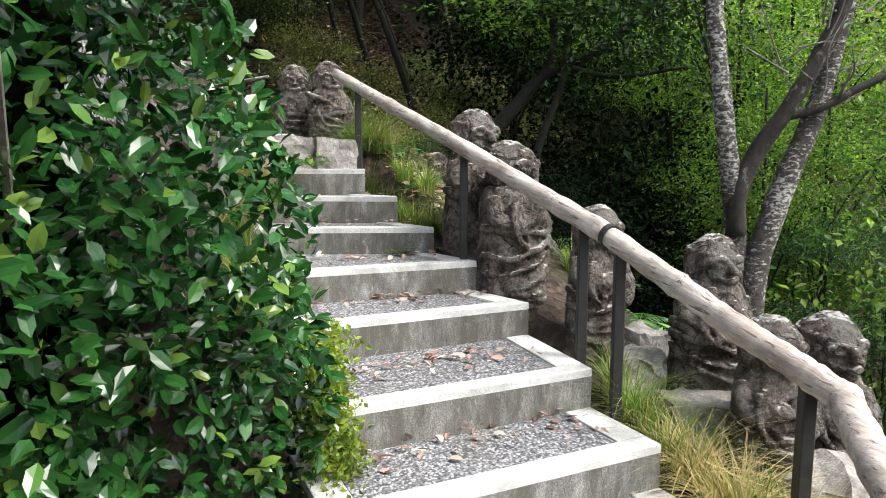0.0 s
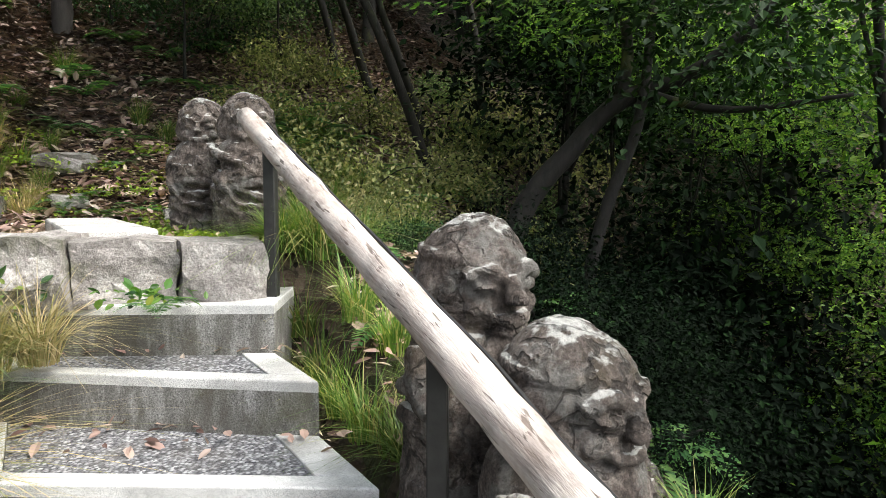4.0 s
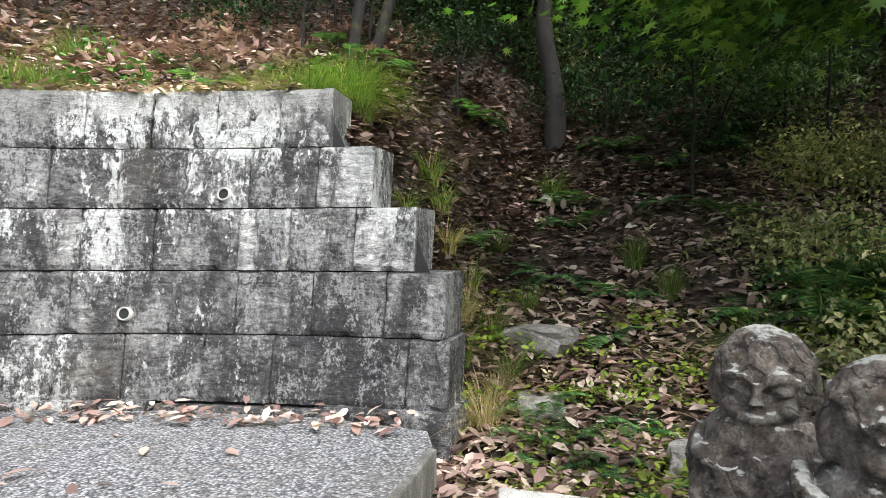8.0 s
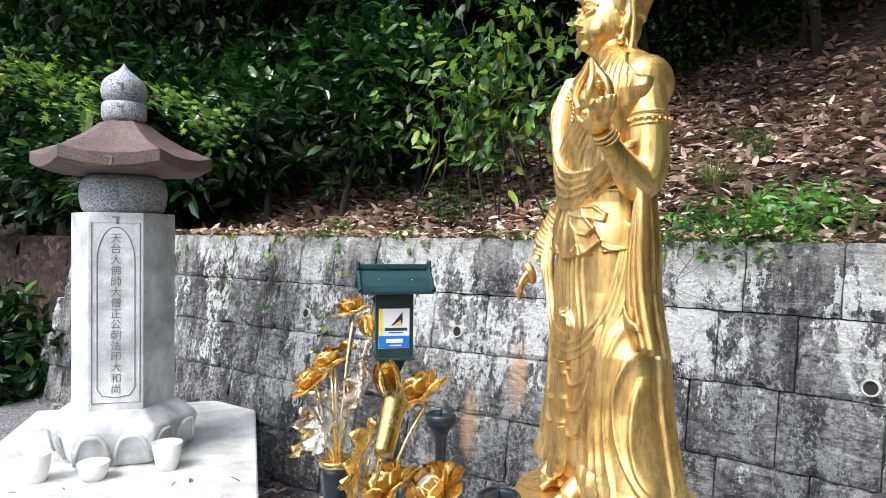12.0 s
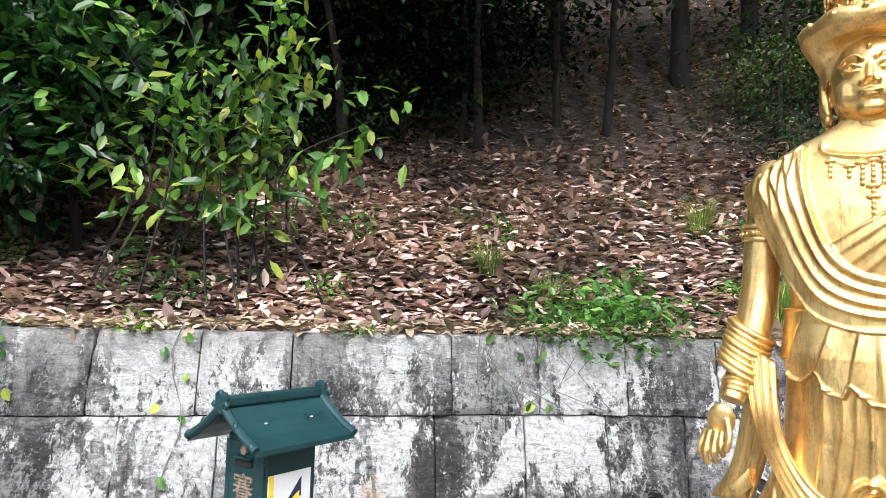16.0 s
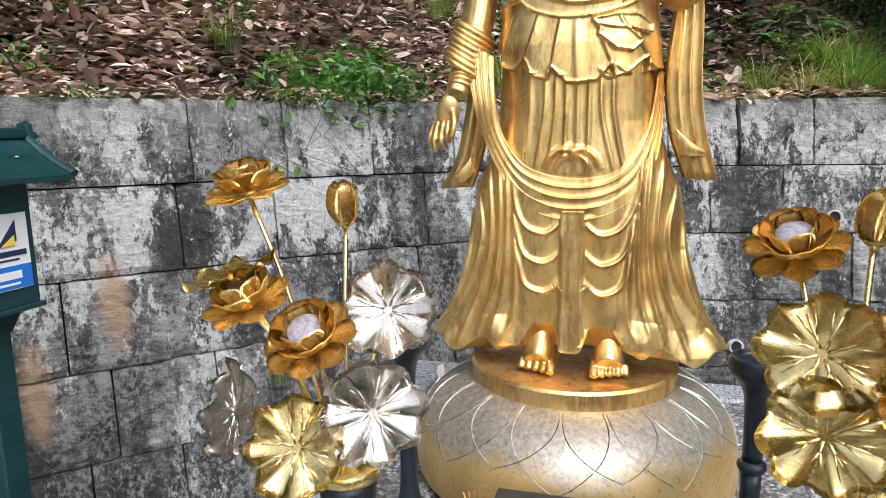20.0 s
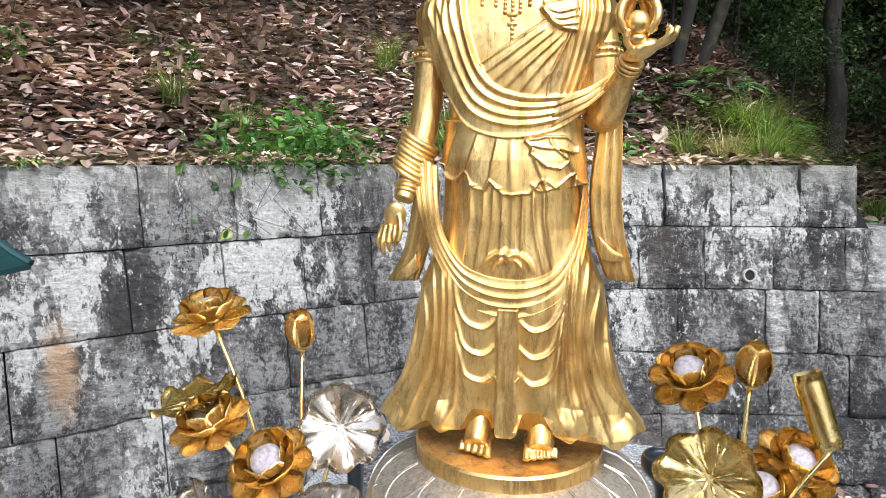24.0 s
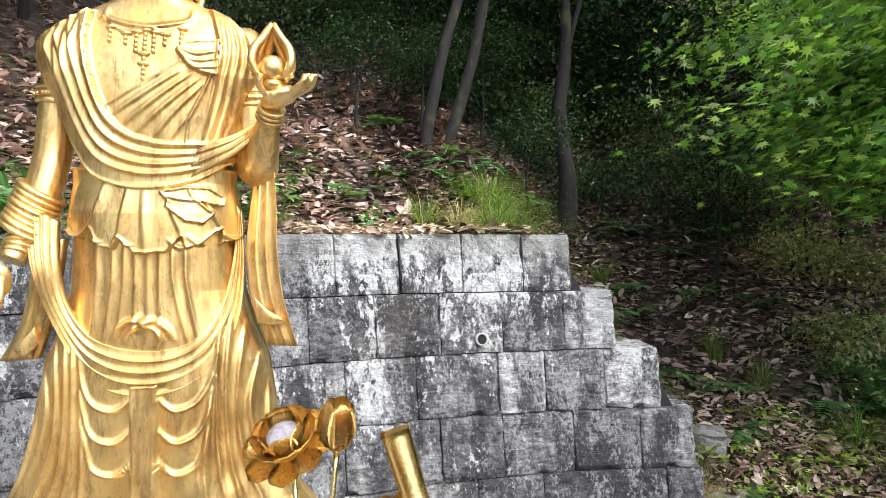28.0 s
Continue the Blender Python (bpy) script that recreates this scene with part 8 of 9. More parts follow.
        fern(x, y, None, q, 7, int(x * 31))
    for x, y, q in ((2.15, 6.1, 1.5), (2.4, 5.75, 1.5), (2.0, 5.6, 1.3), (2.7, 6.0, 1.5), (2.3, 5.3, 1.3), (-0.5, 6.9, 1.4), (0.1, 5.56, 0.9), (-1.68, 7.87, 1.3), (-1.4, 7.64, 1.2), (-0.2, 6.0, 1.0), (0.35, 5.3, 0.8)):
        fern(x, y, None, q, 9, int(x * 71))
    for k, x, y, s in ((0, -0.94, 7.3, 1.6), (0, -0.8, 7.2, 1.6), (1, -0.7, 7.3, 1.5), (0, -1.05, 7.1, 1.5), (0, -0.9, 6.9, 1.3), (1, -0.55, 7.25, 1.4), (4, -0.64, 5.0, 1.0), (4, -0.55, 5.1, 1.0), (4, -0.72, 5.15, 0.9), (0, -0.5, 5.0, 1.1), (2, -0.42, 5.05, 0.9), (4, -0.8, 5.3, 0.8), (0, -0.6, 5.2, 1.1), (0, -0.85, 5.6, 1.0), (0, -0.72, 5.5, 1.0), (1, -0.8, 5.75, 1.0), (0, -0.62, 5.35, 1.0), (0, -0.66, 5.7, 0.9)):
        grass(k, x, y, None, s, rr.uniform(0, 360))
    for k in range(14):
        x, y = rr.uniform(-1.9, -0.35), rr.uniform(6.1, 7.9)
        herb(2, x, y, None, rr.uniform(1.0, 1.5))
        grass((0, 4, 1)[k % 3], x + 0.12, y + 0.1, None, rr.uniform(0.9, 1.4), rr.uniform(0, 360))
    for x, y, q in ((-1.0, 6.5, 1.2), (-0.6, 6.3, 1.1), (-1.3, 6.9, 1.2), (-0.8, 7.6, 1.2)):
        fern(x, y, None, q, 9, int(x * 91))
    for a, b in (((-0.62, 7.0), (-0.02, 7.25)), ((-0.55, 6.85), (-0.15, 7.3)), ((-0.3, 6.9), (0.35, 7.4)), ((-0.75, 6.6), (-0.1, 6.75)), ((-0.4, 7.6), (0.3, 7.5)), ((0.0, 6.9), (0.3, 7.8))):
        p, q = Vector((a[0], a[1], gz(*a) + 0.10)), Vector((b[0], b[1], gz(*b) + 0.03))
        m = p.lerp(q, 0.5) + Vector((rr.uniform(-0.05, 0.05), 0, 0.05))
        thing("fallen_twig", "dead grey branch lying on the slope", "twig", group="fallen twigs", data=mesh_of(tube_bm(smooth_path([p, m, q], 5), 0.008, 5), M_TWIG, True))
    for x, y, z, q in ((0.02, 3.87, 1.06, 0.26), (-0.25, 3.80, 1.06, 0.3), (-0.85, 4.33, 1.56, 0.45)):
        fern(x, y, z, q, 5, 3)
    for x, y, q in ((-1.25, 5.2, 1.2), (-1.1, 4.95, 1.0), (-1.6, 5.7, 1.2), (-1.45, 5.35, 1.0), (-1.9, 6.0, 1.2), (-2.1, 5.8, 1.0), (-1.2, 5.9, 1.1), (-0.95, 5.1, 1.0), (-1.75, 4.75, 0.8), (-1.62, 4.55, 0.7), (-2.3, 6.2, 1.2), (-1.7, 6.3, 1.2), (-1.5, 5.74, 1.3), (-1.66, 6.2, 1.3), (-1.4, 5.6, 1.1), (-1.02, 5.0, 1.0), (-0.98, 5.85, 1.1), (-1.3, 6.1, 1.2), (-1.5, 6.4, 1.3), (-1.9, 6.5, 1.3), (-2.2, 6.6, 1.2), (-1.75, 5.95, 1.2), (-2.4, 6.45, 1.0), (-0.85, 5.2, 1.0), (-0.75, 5.35, 1.0), (-1.12, 5.1, 1.2), (-1.25, 5.35, 1.2), (-1.35, 5.5, 1.2), (-1.05, 4.88, 0.9), (-1.6, 5.85, 1.2), (-1.2, 5.05, 1.1), (-1.4, 5.75, 1.2), (-2.7, 6.25, 1.2), (-2.95, 6.45, 1.2), (-2.5, 6.7, 1.2), (-3.1, 6.8, 1.1), (-2.0, 6.85, 1.3), (-2.3, 7.1, 1.2), (-2.85, 6.0, 1.0), (-1.6, 6.7, 1.3)):
        herb(2, x, y, None, q)
    for x, y, z in ((-1.45, 4.32, 1.62), (-1.42, 4.22, 1.56), (-1.38, 4.12, 1.5), (-0.92, 4.40, 1.57)):
        herb(1, x, y, z, 0.9)


build_low_plants()

# hanging ivy and dry roots on the wall's face
def build_creepers():
    rr = random.Random(3)
    for s, n, drop in ((5.35, 16, 0.95), (5.9, 12, 0.5), (6.4, 10, 0.4), (4.75, 10, 0.75), (3.5, 10, 0.3), (7.0, 10, 0.6)):
        rng = np.random.default_rng(int(s * 10))
        zz = 3.40 - drop * rng.random(n) ** 1.3
        pts = np.array([tuple(wall_point(s + rr.gauss(0, 0.05), z, 0.012)) for z in zz])
        d = rng.normal(0, 0.5, (n, 3)) + np.array([0.3, -0.2, -0.7])
        nrm = np.tile(np.array([[0.85, -0.4, 0.3]]), (n, 1)) + rng.normal(0, 0.25, (n, 3))
        L = rng.uniform(0.035, 0.06, n)
        root = thing("ivy", "thin ivy strand with pale green leaves on the wall", "ivy", group="ivy on the wall")
        part("ivy_leaves", leaves_mesh("ivy_leaves", pts, d, nrm, L, L * 0.75, M_SPRIG, True), None, root)
        line = [wall_point(s + 0.03 * math.sin(k * 1.3), 3.40 - drop * k / 8, 0.008) for k in range(9)]
        part("vine", tube_bm(line, 0.0025, 4), M_TWIG, root, "thin brown vine")
    for k in range(9):
        s = 3.25 + 0.05 * k
        a = wall_point(s, 3.38, 0.015)
        pts = [a] + [wall_point(s + 0.03 * rr.uniform(-1, 1) * j, 3.38 - 0.07 * j, 0.02) for j in range(1, 5)]
        thing("dry_root", "thin dry root hanging over the wall", "root", group="dry roots", data=mesh_of(tube_bm(pts, 0.002, 4), M_TWIG))


build_creepers()


# ---- hedge beside the lower steps ----
def build_hedge():
    rng = np.random.default_rng(5)
    n = 40000
    x = -0.46 - 1.75 * rng.random(n) ** 1.15
    y = 2.12 - 1.55 * rng.random(n) ** 1.25
    z = rng.uniform(0.25, 2.4, n)
    edge = 0.10 * np.sin(z * 3.1 + y * 4) + 0.06 * np.sin(z * 7.7 + y * 9) + 0.12 * np.maximum(z - 1.9, 0)
    c = np.column_stack([x - edge - 0.12 * step01(z, 1.2, 2.4), y - 0.08 * np.sin(z * 5 + x * 6), z])
    face = np.column_stack([0.75 + rng.normal(0, 0.35, n), -0.75 + rng.normal(0, 0.4, n), rng.normal(0.35, 0.4, n)])
    d = face * 0.7 + rng.normal(0, 0.7, (n, 3)) + np.array([0, 0, -0.15])
    nrm = face * 0.8 + rng.normal(0, 0.4, (n, 3)) + np.array([0, 0, 0.7])
    L = rng.uniform(0.042, 0.072, n)
    keep = (c[:, 1] < 2.2) & (c[:, 0] < -0.3) & ~((c[:, 0] > -0.62) & (c[:, 1] < 1.2))
    # open pockets between the sprays
    hole = np.array([noise.noise(Vector(p) * 7.0) + 0.5 * noise.noise(Vector(p) * 15.0) for p in c])
    keep &= hole > -0.10
    c, d, nrm, L = c[keep], d[keep], nrm[keep], L[keep]
    root = thing("hedge", "tall evergreen hedge with glossy dark green leaves", "hedge")
    me = leaves_mesh("foliage", c, d, nrm, L, L * 0.55, M_CAMELLIA, True, 0.3)
    tagged(part("foliage", me, None, root, "glossy oval leaves"), kind="stuff")
    rr = random.Random(9)
    for k in range(46):
        a = Vector((rr.uniform(-1.9, -0.8), rr.uniform(1.1, 2.0), rr.uniform(0.1, 2.0)))
        b = a + Vector((rr.uniform(0.2, 0.6), rr.uniform(-0.6, 0.0), rr.uniform(0.0, 0.5)))
        b.x = min(b.x, -0.5)
        m = a.lerp(b, 0.5) + Vector((0, 0, rr.uniform(-0.05, 0.08)))
        part("twig", tube_bm(smooth_path([a, m, b], 3), [0.008 * (1 - i / 8) + 0.002 for i in range(7)], 5), M_TWIG, root, "thin bare twig")
    # plain near-black box, added for the shade between the hedge's leaves
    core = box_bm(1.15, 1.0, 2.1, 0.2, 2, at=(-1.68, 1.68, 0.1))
    part("shade_core", core, M_SHADE, root, "near-black box in place of the shade inside the hedge")
    n = 5200
    c = np.column_stack([-0.33 + rng.normal(0, 0.042, n), 2.06 + rng.normal(0, 0.07, n), 0.25 + 0.8 * rng.random(n)])
    c[:, 0] -= 0.12 * (c[:, 2] - 0.4)
    d = rng.normal(0, 1, (n, 3))
    L = rng.uniform(0.016, 0.032, n)
    thing("creeping_shrub", "bright yellow-green small-leaved creeper at the hedge's foot", "shrub", data=leaves_mesh("creeping_shrub", c, d, rng.normal(0, 1, (n, 3)) + np.array([0, 0, 0.6]), L, L * 0.6, M_MOSSPLANT))


build_hedge()


# ---- trees ----
def limb(points, r0, r1, bm=None, n=9, wob=0.12):
    path = smooth_path(points, 5)
    m = len(path)
    return tube_bm(path, [r0 + (r1 - r0) * i / (m - 1) for i in range(m)], n, bm, wob)


def build_leaning_tree():
    root = thing("tree", "forked tree with lichen-spotted grey bark leaning over the figures", "tree")
    part("trunk", limb([(1.86, 4.12, -0.3), (1.83, 4.05, 0.7), (1.80, 4.02, 1.25), (1.76, 4.0, 1.45), (1.67, 4.0, 2.0), (1.60, 4.0, 2.6), (1.66, 4.1, 3.4), (1.6, 4.2, 4.6)], 0.075, 0.04), M_BIRCH, root, smooth=True)
    part("trunk", limb([(1.90, 3.98, -0.3), (1.92, 4.0, 0.8), (2.0, 4.0, 1.2), (2.12, 4.0, 1.58), (2.24, 4.0, 1.9), (2.38, 4.0, 2.55), (2.6, 4.1, 3.6)], 0.085, 0.05), M_BIRCH, root, smooth=True)
    part("limb", limb([(1.80, 4.0, 1.15), (1.79, 3.98, 1.40), (1.89, 3.96, 1.66), (2.03, 3.92, 1.90), (2.18, 3.9, 2.2), (2.31, 3.9, 2.5), (2.5, 3.9, 3.2)], 0.06, 0.038), M_LIMB, root, smooth=True)
    part("limb", limb([(2.02, 3.92, 1.86), (2.2, 3.9, 1.90), (2.42, 3.86, 2.02), (2.7, 3.8, 2.15), (3.1, 3.7, 2.3)], 0.032, 0.016), M_LIMB, root, smooth=True)
    for pts in (((1.98, 3.88, 2.08), (1.89, 3.85, 2.26), (1.77, 3.8, 2.5)), ((2.0, 3.88, 2.1), (1.85, 3.82, 2.16), (1.66, 3.75, 2.24)), ((2.16, 3.86, 1.9), (2.19, 3.82, 2.03), (2.18, 3.8, 2.22), (2.25, 3.78, 2.4)), ((2.12, 3.88, 1.9), (2.2, 3.84, 2.0), (2.34, 3.8, 2.06)), ((1.95, 3.86, 2.15), (2.06, 3.8, 2.24), (2.22, 3.76, 2.26)), ((2.3, 3.86, 1.96), (2.34, 3.8, 2.15), (2.45, 3.78, 2.3))):
        part("twig", limb(pts, 0.008, 0.002, None, 5, 0), M_TWIG, root, "bare pale twig", smooth=True)
    rr = random.Random(4)
    for k in range(16):
        a = Vector((rr.uniform(2.0, 2.6), 3.88, rr.uniform(1.85, 2.5)))
        b = a + Vector((rr.uniform(-0.3, 0.5), rr.uniform(-0.4, 0.3), rr.uniform(0.05, 0.6)))
        part("twig", limb([a, a.lerp(b, 0.5) + Vector((0.04, 0, -0.03)), b], 0.007, 0.002, None, 5, 0.0), M_TWIG, root, "bare pale twig")
    rng = np.random.default_rng(8)
    n = 260
    c = np.column_stack([rng.uniform(2.2, 3.2, n), rng.uniform(3.4, 4.2, n), rng.uniform(2.35, 3.0, n)])
    L = rng.uniform(0.04, 0.07, n)
    part("crown", leaves_mesh("crown", c, rng.normal(0, 1, (n, 3)), rng.normal(0, 0.4, (n, 3)) + np.array([0, 0, 1]), L, L * 0.5, M_SPRIG), None, root, "sparse yellow-green leaves")


build_leaning_tree()

CROWNS = {
    "dark": [crown_mesh(s, 1.9, 1.5, 150, 26, 0.12, M_DARKLEAF, 0.45) for s in (1, 2, 3)],
    "maple": [crown_mesh(s, 1.25, 0.75, 120, 40, 0.062, M_MAPLE, 0.22) for s in (4, 5, 6)],
    "shrub": [crown_mesh(s, 0.75, 0.65, 135, 11, 0.15, M_SHRUB, 0.5, 0.45, 0.42, True, 0.07) for s in (7, 8, 9)],
    "under": [crown_mesh(s, 0.9, 0.55, 80, 26, 0.07, M_DARKLEAF, 0.5) for s in (10, 11)],
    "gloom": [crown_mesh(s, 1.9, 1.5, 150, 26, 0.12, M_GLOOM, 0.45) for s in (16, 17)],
    "spray": [crown_mesh(s, 1.0, 0.7, 110, 42, 0.055, M_LOWLEAF, 0.12, 0.2, 0.4) for s in (18, 19)],
    "pale": [crown_mesh(s, 0.8, 0.5, 90, 30, 0.06, M_UNDERGREEN, 0.35, 0.2) for s in (14, 15)],
    "brush": [crown_mesh(s, 0.7, 0.35, 80, 26, 0.05, M_BRUSH, 0.5, 0.1) for s in (12, 13)],
}
TREE_LABEL = {"spray": "low bush with layered bluish green sprays", "gloom": "leafy tree with deep shade painted into its near-black leaves", "dark": "tall dark evergreen forest tree", "maple": "maple with layered bright green foliage", "shrub": "evergreen shrub with broad dark glossy leaves", "under": "low leafy undergrowth bush in the shade", "brush": "dry brownish brush with thin stems", "pale": "pale green understory bush lit between the trunks"}


def tree(kind, x, y, height, size=1.0, lean=(0, 0), r=0.09, turn=0, squash=1.0, z=None):
    """A tree or bush: trunk with limbs that carry one leafy crown."""
    z = gz(x, y) if z is None else z
    name = "tree" if kind in ("dark", "maple", "gloom") else "shrub"
    root = thing(name, TREE_LABEL[kind], name, pose(x, y, z), {"dark": "forest trees", "gloom": "gully trees", "maple": "maples", "shrub": "shrubs over the wall", "under": "undergrowth bushes", "brush": "brush", "pale": "understory bushes", "spray": "bushes in the gully"}[kind])
    rr = random.Random(int(x * 131 + y * 17))
    top = Vector((lean[0], lean[1], height))
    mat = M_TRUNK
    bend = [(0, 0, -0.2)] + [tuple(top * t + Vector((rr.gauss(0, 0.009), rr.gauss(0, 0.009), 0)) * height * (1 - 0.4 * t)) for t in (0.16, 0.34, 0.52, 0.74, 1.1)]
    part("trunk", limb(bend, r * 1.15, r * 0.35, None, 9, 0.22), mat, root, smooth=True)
    for k in range(3 if kind in ("dark", "maple") else 2):
        a = top * rr.uniform(0.5, 0.85)
        ang = rr.uniform(0, 6.28)
        b = top + Vector((math.cos(ang), math.sin(ang), 0.1)) * size * 0.8
        part("limb", limb([a, a.lerp(b, 0.5) + Vector((0, 0, 0.12 * size)), b], r * 0.4, r * 0.08, None, 6), mat, root, smooth=True)
    me = CROWNS[kind][(int(abs(x) * 7 + abs(y) * 3)) % len(CROWNS[kind])]
    part("crown", me, None, root, m=pose(top.x, top.y, top.z, 0, 0, turn or rr.uniform(0, 360)) @ Matrix.Diagonal((size, size, size * squash, 1)))
    return root


def open_bank(x, y):
    """The strip of bare bank, covered with leaves, that runs up between the bushes."""
    return -9.8 < x < -7.0 and 5.5 < y < 8.8


def build_forest():
    rr = random.Random(77)
    # shrubs over the left part of the wall
    for s, b, h, q in ((5.6, 1.5, 0.9, 0.9), (6.1, 1.1, 0.75, 0.85), (6.5, 1.6, 1.1, 1.0), (6.9, 1.0, 0.8, 0.9), (7.3, 1.5, 1.0, 1.0), (7.8, 1.0, 0.7, 1.0), (8.2, 1.7, 1.0, 1.1), (5.9, 2.2, 1.5, 1.1), (6.6, 2.5, 1.7, 1.2), (7.4, 2.5, 1.6, 1.2), (8.6, 1.0, 0.6, 1.0), (6.3, 2.0, 2.2, 1.1), (7.1, 2.1, 2.3, 1.2), (8.0, 2.4, 2.2, 1.2), (5.4, 2.8, 1.9, 1.1), (9.2, 1.5, 0.9, 1.2), (9.0, 2.5, 1.8, 1.3)):
        x, y = on_wall(s, b)
        tree("shrub", x, y, h, q, (rr.uniform(-0.2, 0.2), rr.uniform(-0.2, 0.2)), 0.03)
    for k in range(34):
        s, b = 7.6 + 0.13 * k + rr.uniform(-0.2, 0.2), rr.uniform(0.5, 3.4)
        x, y = on_wall(s, b)
        tree("shrub", x, y, 0.45 + 0.55 * b * rr.uniform(0.5, 1.1), rr.uniform(0.95, 1.35), (rr.uniform(-0.2, 0.2), rr.uniform(-0.2, 0.2)), 0.025)
    for k in range(9):
        x, y = on_wall(8.7 + 0.22 * k, -0.35 + 0.12 * (k % 4))
        tree("shrub", x, y, 0.5 + 0.15 * (k % 3), rr.uniform(0.8, 1.1), (0, 0), 0.02)
    for x, y, h, q in ((-8.6, -3.0, 3.4, 1.5), (-9.6, -1.2, 3.8, 1.5), (-7.6, -4.6, 3.6, 1.5), (-10.6, -3.4, 4.4, 1.7), (-9.0, -5.4, 4.4, 1.7), (-8.0, -1.8, 1.8, 1.0), (-7.0, -2.6, 1.6, 0.9), (-6.6, -3.6, 1.6, 0.9)):
        tree("dark", x, y, h, q, (0, 0), 0.08)
    # unseen crowns added to throw shade on the upper bank
    for x, y, lx in ((-8.2, 4.6, 1.3), (-8.0, 5.9, 1.2), (-7.9, 3.3, 1.1)):
        tree("dark", x, y, 2.1, 0.72, (lx, -0.6), 0.04, 0, 0.9)
    # tall trees added to shade gully and slope, their crowns out of view
    for x, y, h, q, lx, ly in ((5.2, 5.2, 7.6, 1.0, 0.0, -0.2), (1.8, 11.6, 8.2, 1.5, 0, -0.3), (3.8, 10.8, 8.0, 1.5, 0, -0.4)):
        tree("dark", x, y, h, q, (lx, ly), 0.09, 0, 0.9)
    for x, y, h, q, lx, ly in ((3.6, 8.9, 6.8, 0.75, -2.2, -2.4), (3.8, 8.0, 6.9, 0.65, -2.0, -2.2)):
        tree("dark", x, y, h, q, (lx, ly), 0.05, 0, 0.7)
    # more added trees with unseen crowns, shading the bank and the slope
    for x, y, h, q in ((-5.3, 9.6, 3.2, 0.9), (-8.5, 2.4, 3.0, 0.9), (-8.7, 3.4, 2.8, 0.9), (-8.2, 1.2, 2.8, 0.9)):
        tree("dark", x, y, h, q, (0, 0), 0.05, 0, 0.8)
    # trunks and crowns on the bank
    for x, y, r, h, q in ((-3.95, 8.6, 0.085, 3.2, 0.8), (-8.29, 4.47, 0.03, 3.0, 0.35), (-8.8, 8.7, 0.11, 4.2, 0.9), (-7.0, 7.1, 0.025, 2.4, 0.4), (-1.4, 11.0, 0.08, 3.4, 1.0), (-5.9, 8.9, 0.09, 3.6, 1.1), (-8.4, 5.6, 0.04, 3.2, 1.1), (-8.4, 2.6, 0.04, 2.8, 1.1), (-7.9, 0.6, 0.05, 3.0, 1.2), (-8.2, -1.2, 0.08, 3.6, 1.2), (-4.4, 10.2, 0.08, 3.2, 1.2), (-8.8, 7.6, 0.12, 3.2, 1.2), (-6.2, 10.9, 0.13, 3.0, 1.3), (-2.4, 11.2, 0.12, 3.0, 1.3), (1.6, 11.4, 0.1, 3.2, 1.3), (-0.2, 12.6, 0.12, 3.0, 1.3), (-9.8, 4.2, 0.14, 3.0, 1.4), (-10.0, 1.2, 0.14, 3.0, 1.4), (-10.4, 6.8, 0.14, 3.0, 1.4), (-7.4, 12.4, 0.14, 3.0, 1.4), (3.4, 12.6, 0.12, 3.0, 1.4), (-4.2, 13.6, 0.14, 3.0, 1.5), (-10.0, -2.0, 0.14, 3.4, 1.4), (-7.4, -3.2, 0.12, 3.4, 1.3), (-12.5, 9.5, 0.15, 4, 1.6), (-12.8, 3.0, 0.15, 4, 1.6), (2.2, 15, 0.15, 4, 1.6), (-1.4, 15.5, 0.15, 4, 1.6), (6, 15, 0.15, 4, 1.6), (-9.5, 14, 0.15, 4, 1.6)):
        tree("dark", x, y, h, q, (rr.uniform(-0.3, 0.3), rr.uniform(-0.2, 0.2)), r, 0, 0.9)
    for x, y, h, lx in ((-4.74, 6.95, 3.9, 1.0), (-4.62, 7.05, 4.1, 1.25)):
        tree("dark", x, y, h, 0.6, (lx, 0.3), 0.045, 0, 0.9)
    # leaves painted near-black for the hollow's shade, then dark growth of the wood's floor
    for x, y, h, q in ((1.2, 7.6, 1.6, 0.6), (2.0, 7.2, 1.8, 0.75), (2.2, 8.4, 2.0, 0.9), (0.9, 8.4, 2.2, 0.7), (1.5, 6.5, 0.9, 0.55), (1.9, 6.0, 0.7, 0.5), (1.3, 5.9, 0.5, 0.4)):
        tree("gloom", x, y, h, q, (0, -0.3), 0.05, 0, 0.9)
    for s, b, q in ((0.6, 4.6, 1.2), (1.6, 4.4, 1.1), (2.6, 5.2, 1.3), (3.6, 4.8, 1.2), (4.4, 4.4, 1.2), (5.2, 4.6, 1.3), (6.0, 4.4, 1.3), (-0.4, 5.6, 1.2), (-1.4, 5.0, 1.2), (0.6, 6.2, 1.4), (2.0, 6.4, 1.5), (3.2, 6.6, 1.5), (4.6, 5.8, 1.5), (5.6, 6.0, 1.5), (-2.4, 5.6, 1.3), (-1.0, 6.8, 1.5), (7.0, 3.8, 1.3), (7.8, 4.2, 1.4)):
        x, y = on_wall(s, b)
        if open_bank(x, y):
            continue
        tree("dark", x, y, 0.9, q * 0.55, (0, 0), 0.04, 0, 0.8)
